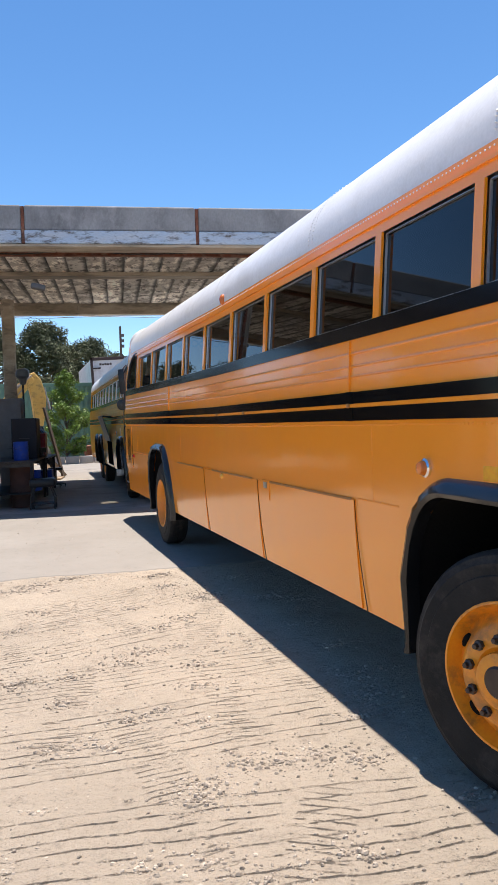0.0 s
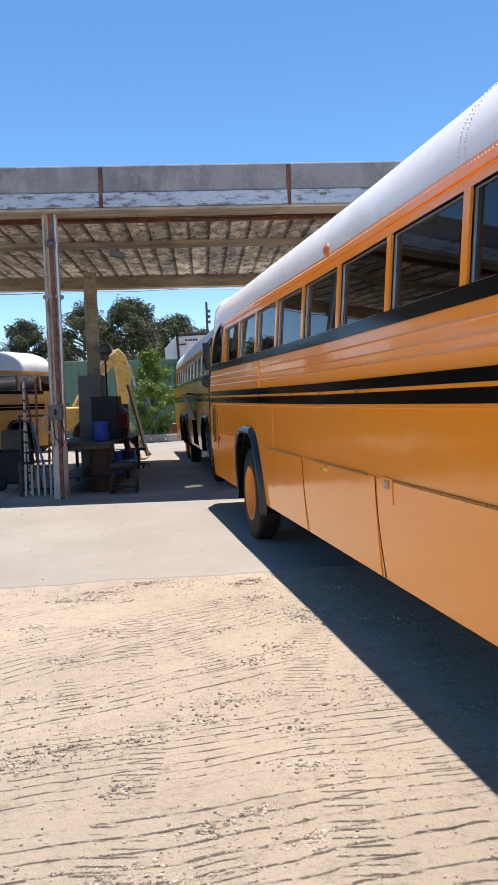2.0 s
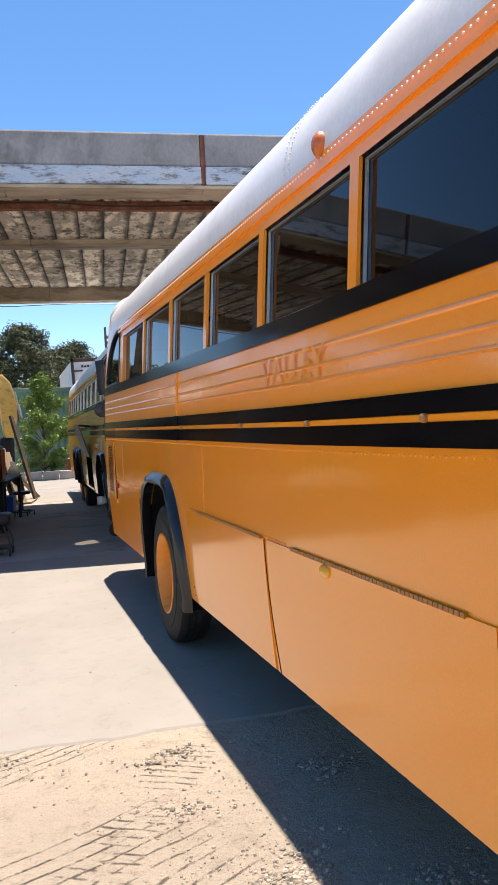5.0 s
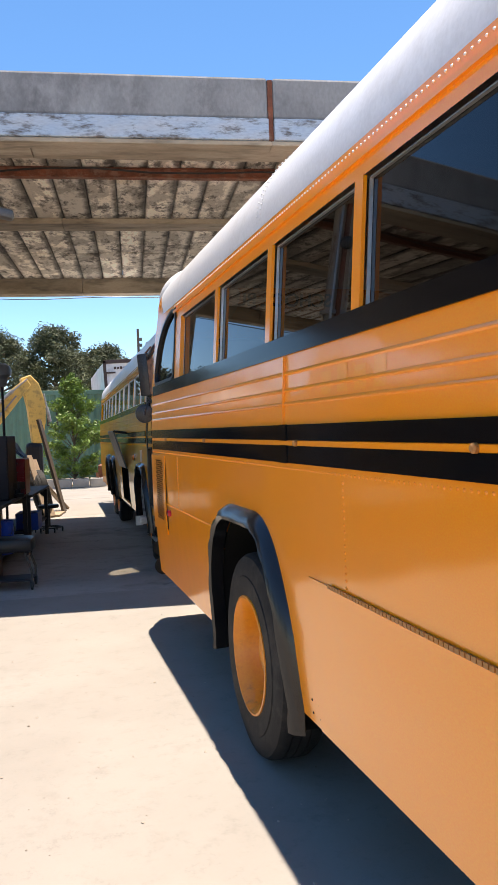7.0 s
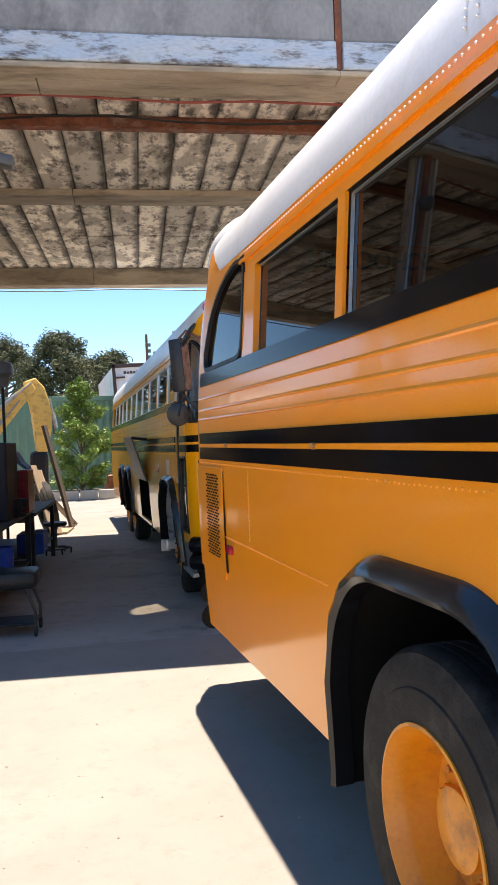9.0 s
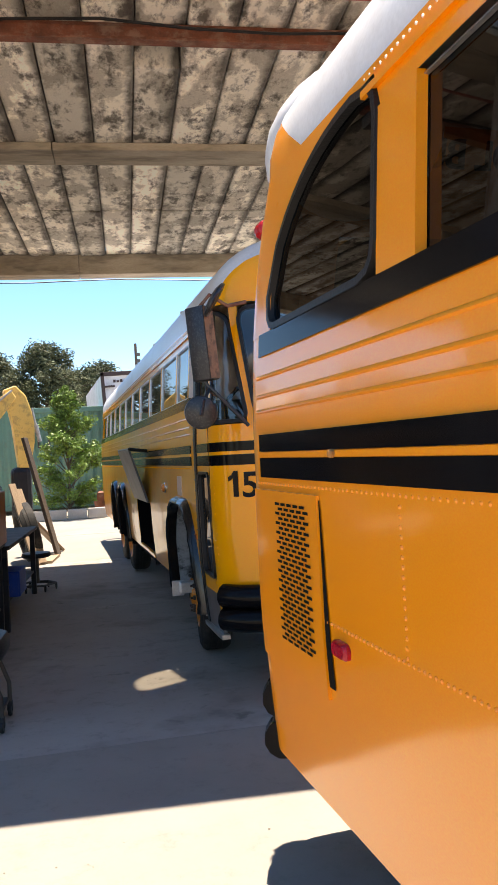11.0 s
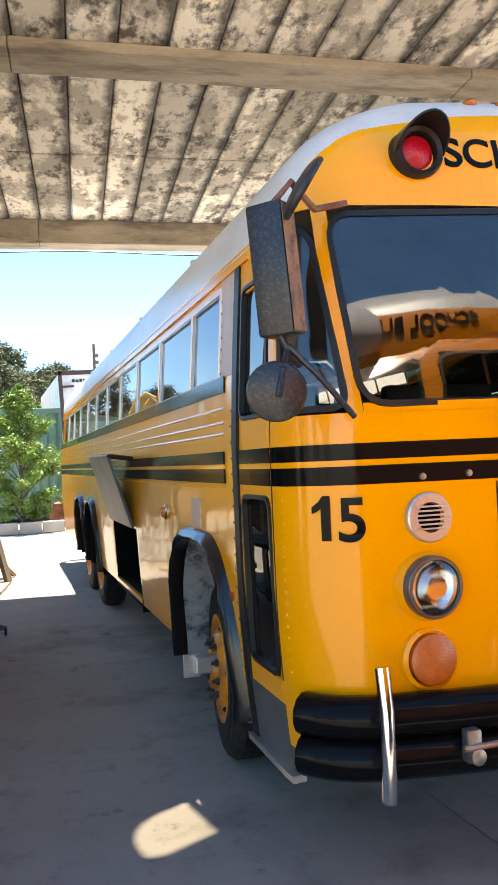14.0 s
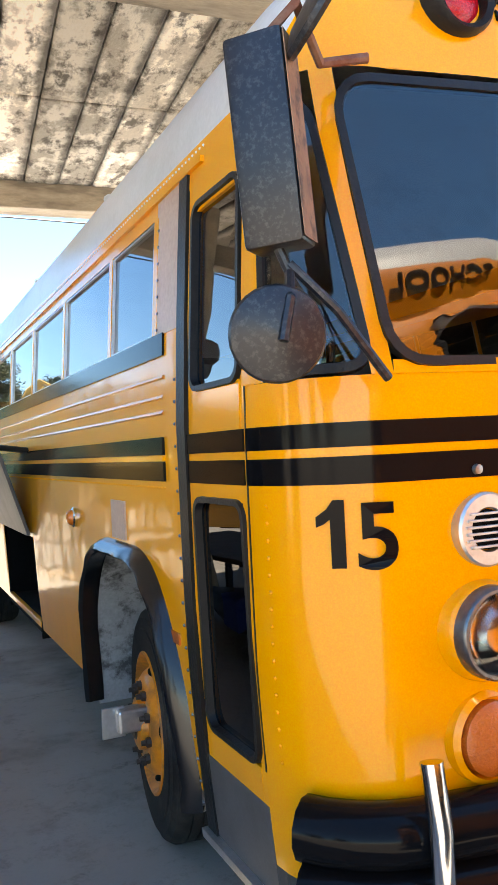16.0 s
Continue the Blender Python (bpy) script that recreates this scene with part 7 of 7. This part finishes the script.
# debris by the far bus
db = thing("hand_truck", "small dark hand truck standing by the planter", "hand truck", pose(3.62, 33.6, 0, 0, 0, 20))
bm = bmesh.new()
for a in (-0.2, 0.2):
    tube(bm, [(a, 0, 0.1), (a, 0.15, 0.6), (a, 0.25, 1.0)], 0.02, 6)
for z in (0.2, 0.45, 0.7, 0.95):
    tube(bm, [(-0.2, 0.1 + 0.2 * (z - 0.4), z), (0.2, 0.1 + 0.2 * (z - 0.4), z)], 0.016, 6)
box(bm, -0.24, -0.2, 0.03, 0.24, 0.02, 0.05)
part("frame", bm, "steel", db)
for a in (-0.24, 0.24):
    bm = bmesh.new()
    lathe(bm, [(0, -0.03), (0.1, -0.03), (0.12, 0), (0.1, 0.03), (0, 0.03)], (a, 0.08, 0.12), "X", 16)
    part("wheel", bm, "rubber", db, "", True)
for k, (x, y, w, h) in enumerate(((3.4, 36.6, 0.9, 0.8), (4.3, 36.9, 1.1, 1.1), (3.8, 36.2, 0.7, 0.5))):
    ob = thing("scrap_heap", "dark heap of scrap metal below the trailer", "scrap", pose(x, y, 0, 0, 0, 30 * k))
    bm = bmesh.new()
    r2 = random.Random(k)
    for _ in range(9):
        box(bm, -w / 2 * r2.random(), -0.2, 0, w / 2 * r2.random() + 0.1, 0.2, h * r2.uniform(0.3, 1), 0.02, pose(r2.uniform(-0.2, 0.2), r2.uniform(-0.2, 0.2), 0, r2.uniform(-15, 15), r2.uniform(-15, 15), r2.uniform(0, 180)))
    part("scrap", bm, "rust" if k != 1 else "darkbox", ob)
pl = thing("utility_pole", "thin dark utility pole with fittings beyond the yard", "utility pole", pose(7.4, 60, 0))
bm = bmesh.new()
tube(bm, [(0, 0, 0), (-0.05, 0, 9.0)], 0.09, 8, [0.12, 0.08])
part("pole", bm, "darkwood", pl)
for z in (7.4, 7.8, 8.2):
    bm = bmesh.new()
    box(bm, -0.02, -0.06, z, 0.22, 0.06, z + 0.22, 0.02)
    part("fitting", bm, "greyplate", pl)

# parked bus beyond the workbenches, its side turned to the yard
arch_c = [(1.9, 0.6, 1.2, 0.42, 0.42, 0.06, -1.17, False), (7.6, 0.6, 1.2, 0.42, 0.42, 0.06, -1.17, True)]
bus_c, sc = bus("school_bus", "faded yellow school bus with white roof parked beyond the benches", pose(-2.15, 26.6, 0, 0, 0, 146), 10.5, arch_c, [0.95 + 0.9 * k for k in range(10)], "paint_c", 0.0, "window_dark", detail=False)
front_glass(bus_c, sc, 0.0, "paint_c", "window_dark")

# ---- grit on the dirt ----
rng = random.Random(21)
verts, faces = [], []


def stone(x, y, size):
    """A chipped stone: an uneven ring, a smaller ring and a cap."""
    b, n = len(verts), 5
    turn = rng.uniform(0, 6.28)
    flat = rng.uniform(0.45, 0.9)
    for r, z in ((1.0, -0.3), (0.95, 0.35), (0.55, 1.0)):
        for k in range(n):
            a = turn + 2 * math.pi * k / n
            q = size * r * rng.uniform(0.7, 1.25)
            verts.append((x + q * math.cos(a), y + q * math.sin(a) * 0.85, size * flat * z * rng.uniform(0.85, 1.15)))
    for o in (0, n):
        for k in range(n):
            j = (k + 1) % n
            faces.append((b + o + k, b + o + j, b + o + n + j, b + o + n + k))
    faces.append(tuple(b + 2 * n + k for k in range(n)))


# loose patches kicked up by tyres, thinning out towards their edges
heaps = [(rng.uniform(-0.4, 2.2), 2.6 + 6.4 * rng.random(), rng.uniform(0.05, 0.15)) for _ in range(70)]
heaps += [(1.25, 4.2, 0.13), (0.9, 4.1, 0.14), (1.6, 4.1, 0.13), (0.3, 4.7, 0.12), (1.2, 5.7, 0.12), (2.35, 7.15, 0.16), (1.67, 6.1, 0.14), (0.1, 5.75, 0.1)]
for hx, hy, hr in heaps:
    for _ in range(int(1300 * hr)):
        d = abs(rng.gauss(0, 1))
        a = rng.uniform(0, 6.28)
        stone(hx + 1.5 * hr * d * math.cos(a), hy + hr * d * math.sin(a), (0.003 + 0.011 * rng.random() ** 3) * max(0.5, 1.2 - 0.3 * d))
for _ in range(13000):
    y = 0.8 + 8.3 * rng.random() ** 0.8
    x = -1.6 + 4.2 * rng.random()
    if noise.noise((x * 0.9, y * 0.9, 7)) + rng.uniform(-0.4, 0.4) > 0.0:
        stone(x, y, 0.0022 + 0.007 * rng.random() ** 4)
for _ in range(260):
    stone(-1.5 + 5 * rng.random(), 9.3 + 5.0 * rng.random(), 0.003 + 0.006 * rng.random() ** 3)
me = bpy.data.meshes.new("grit")
me.from_pydata(verts, [], faces)
me.materials.append(M["pebble"])
tagged(new("grit", me), "loose grit and small stones scattered on dirt", "gravel", kind="stuff")
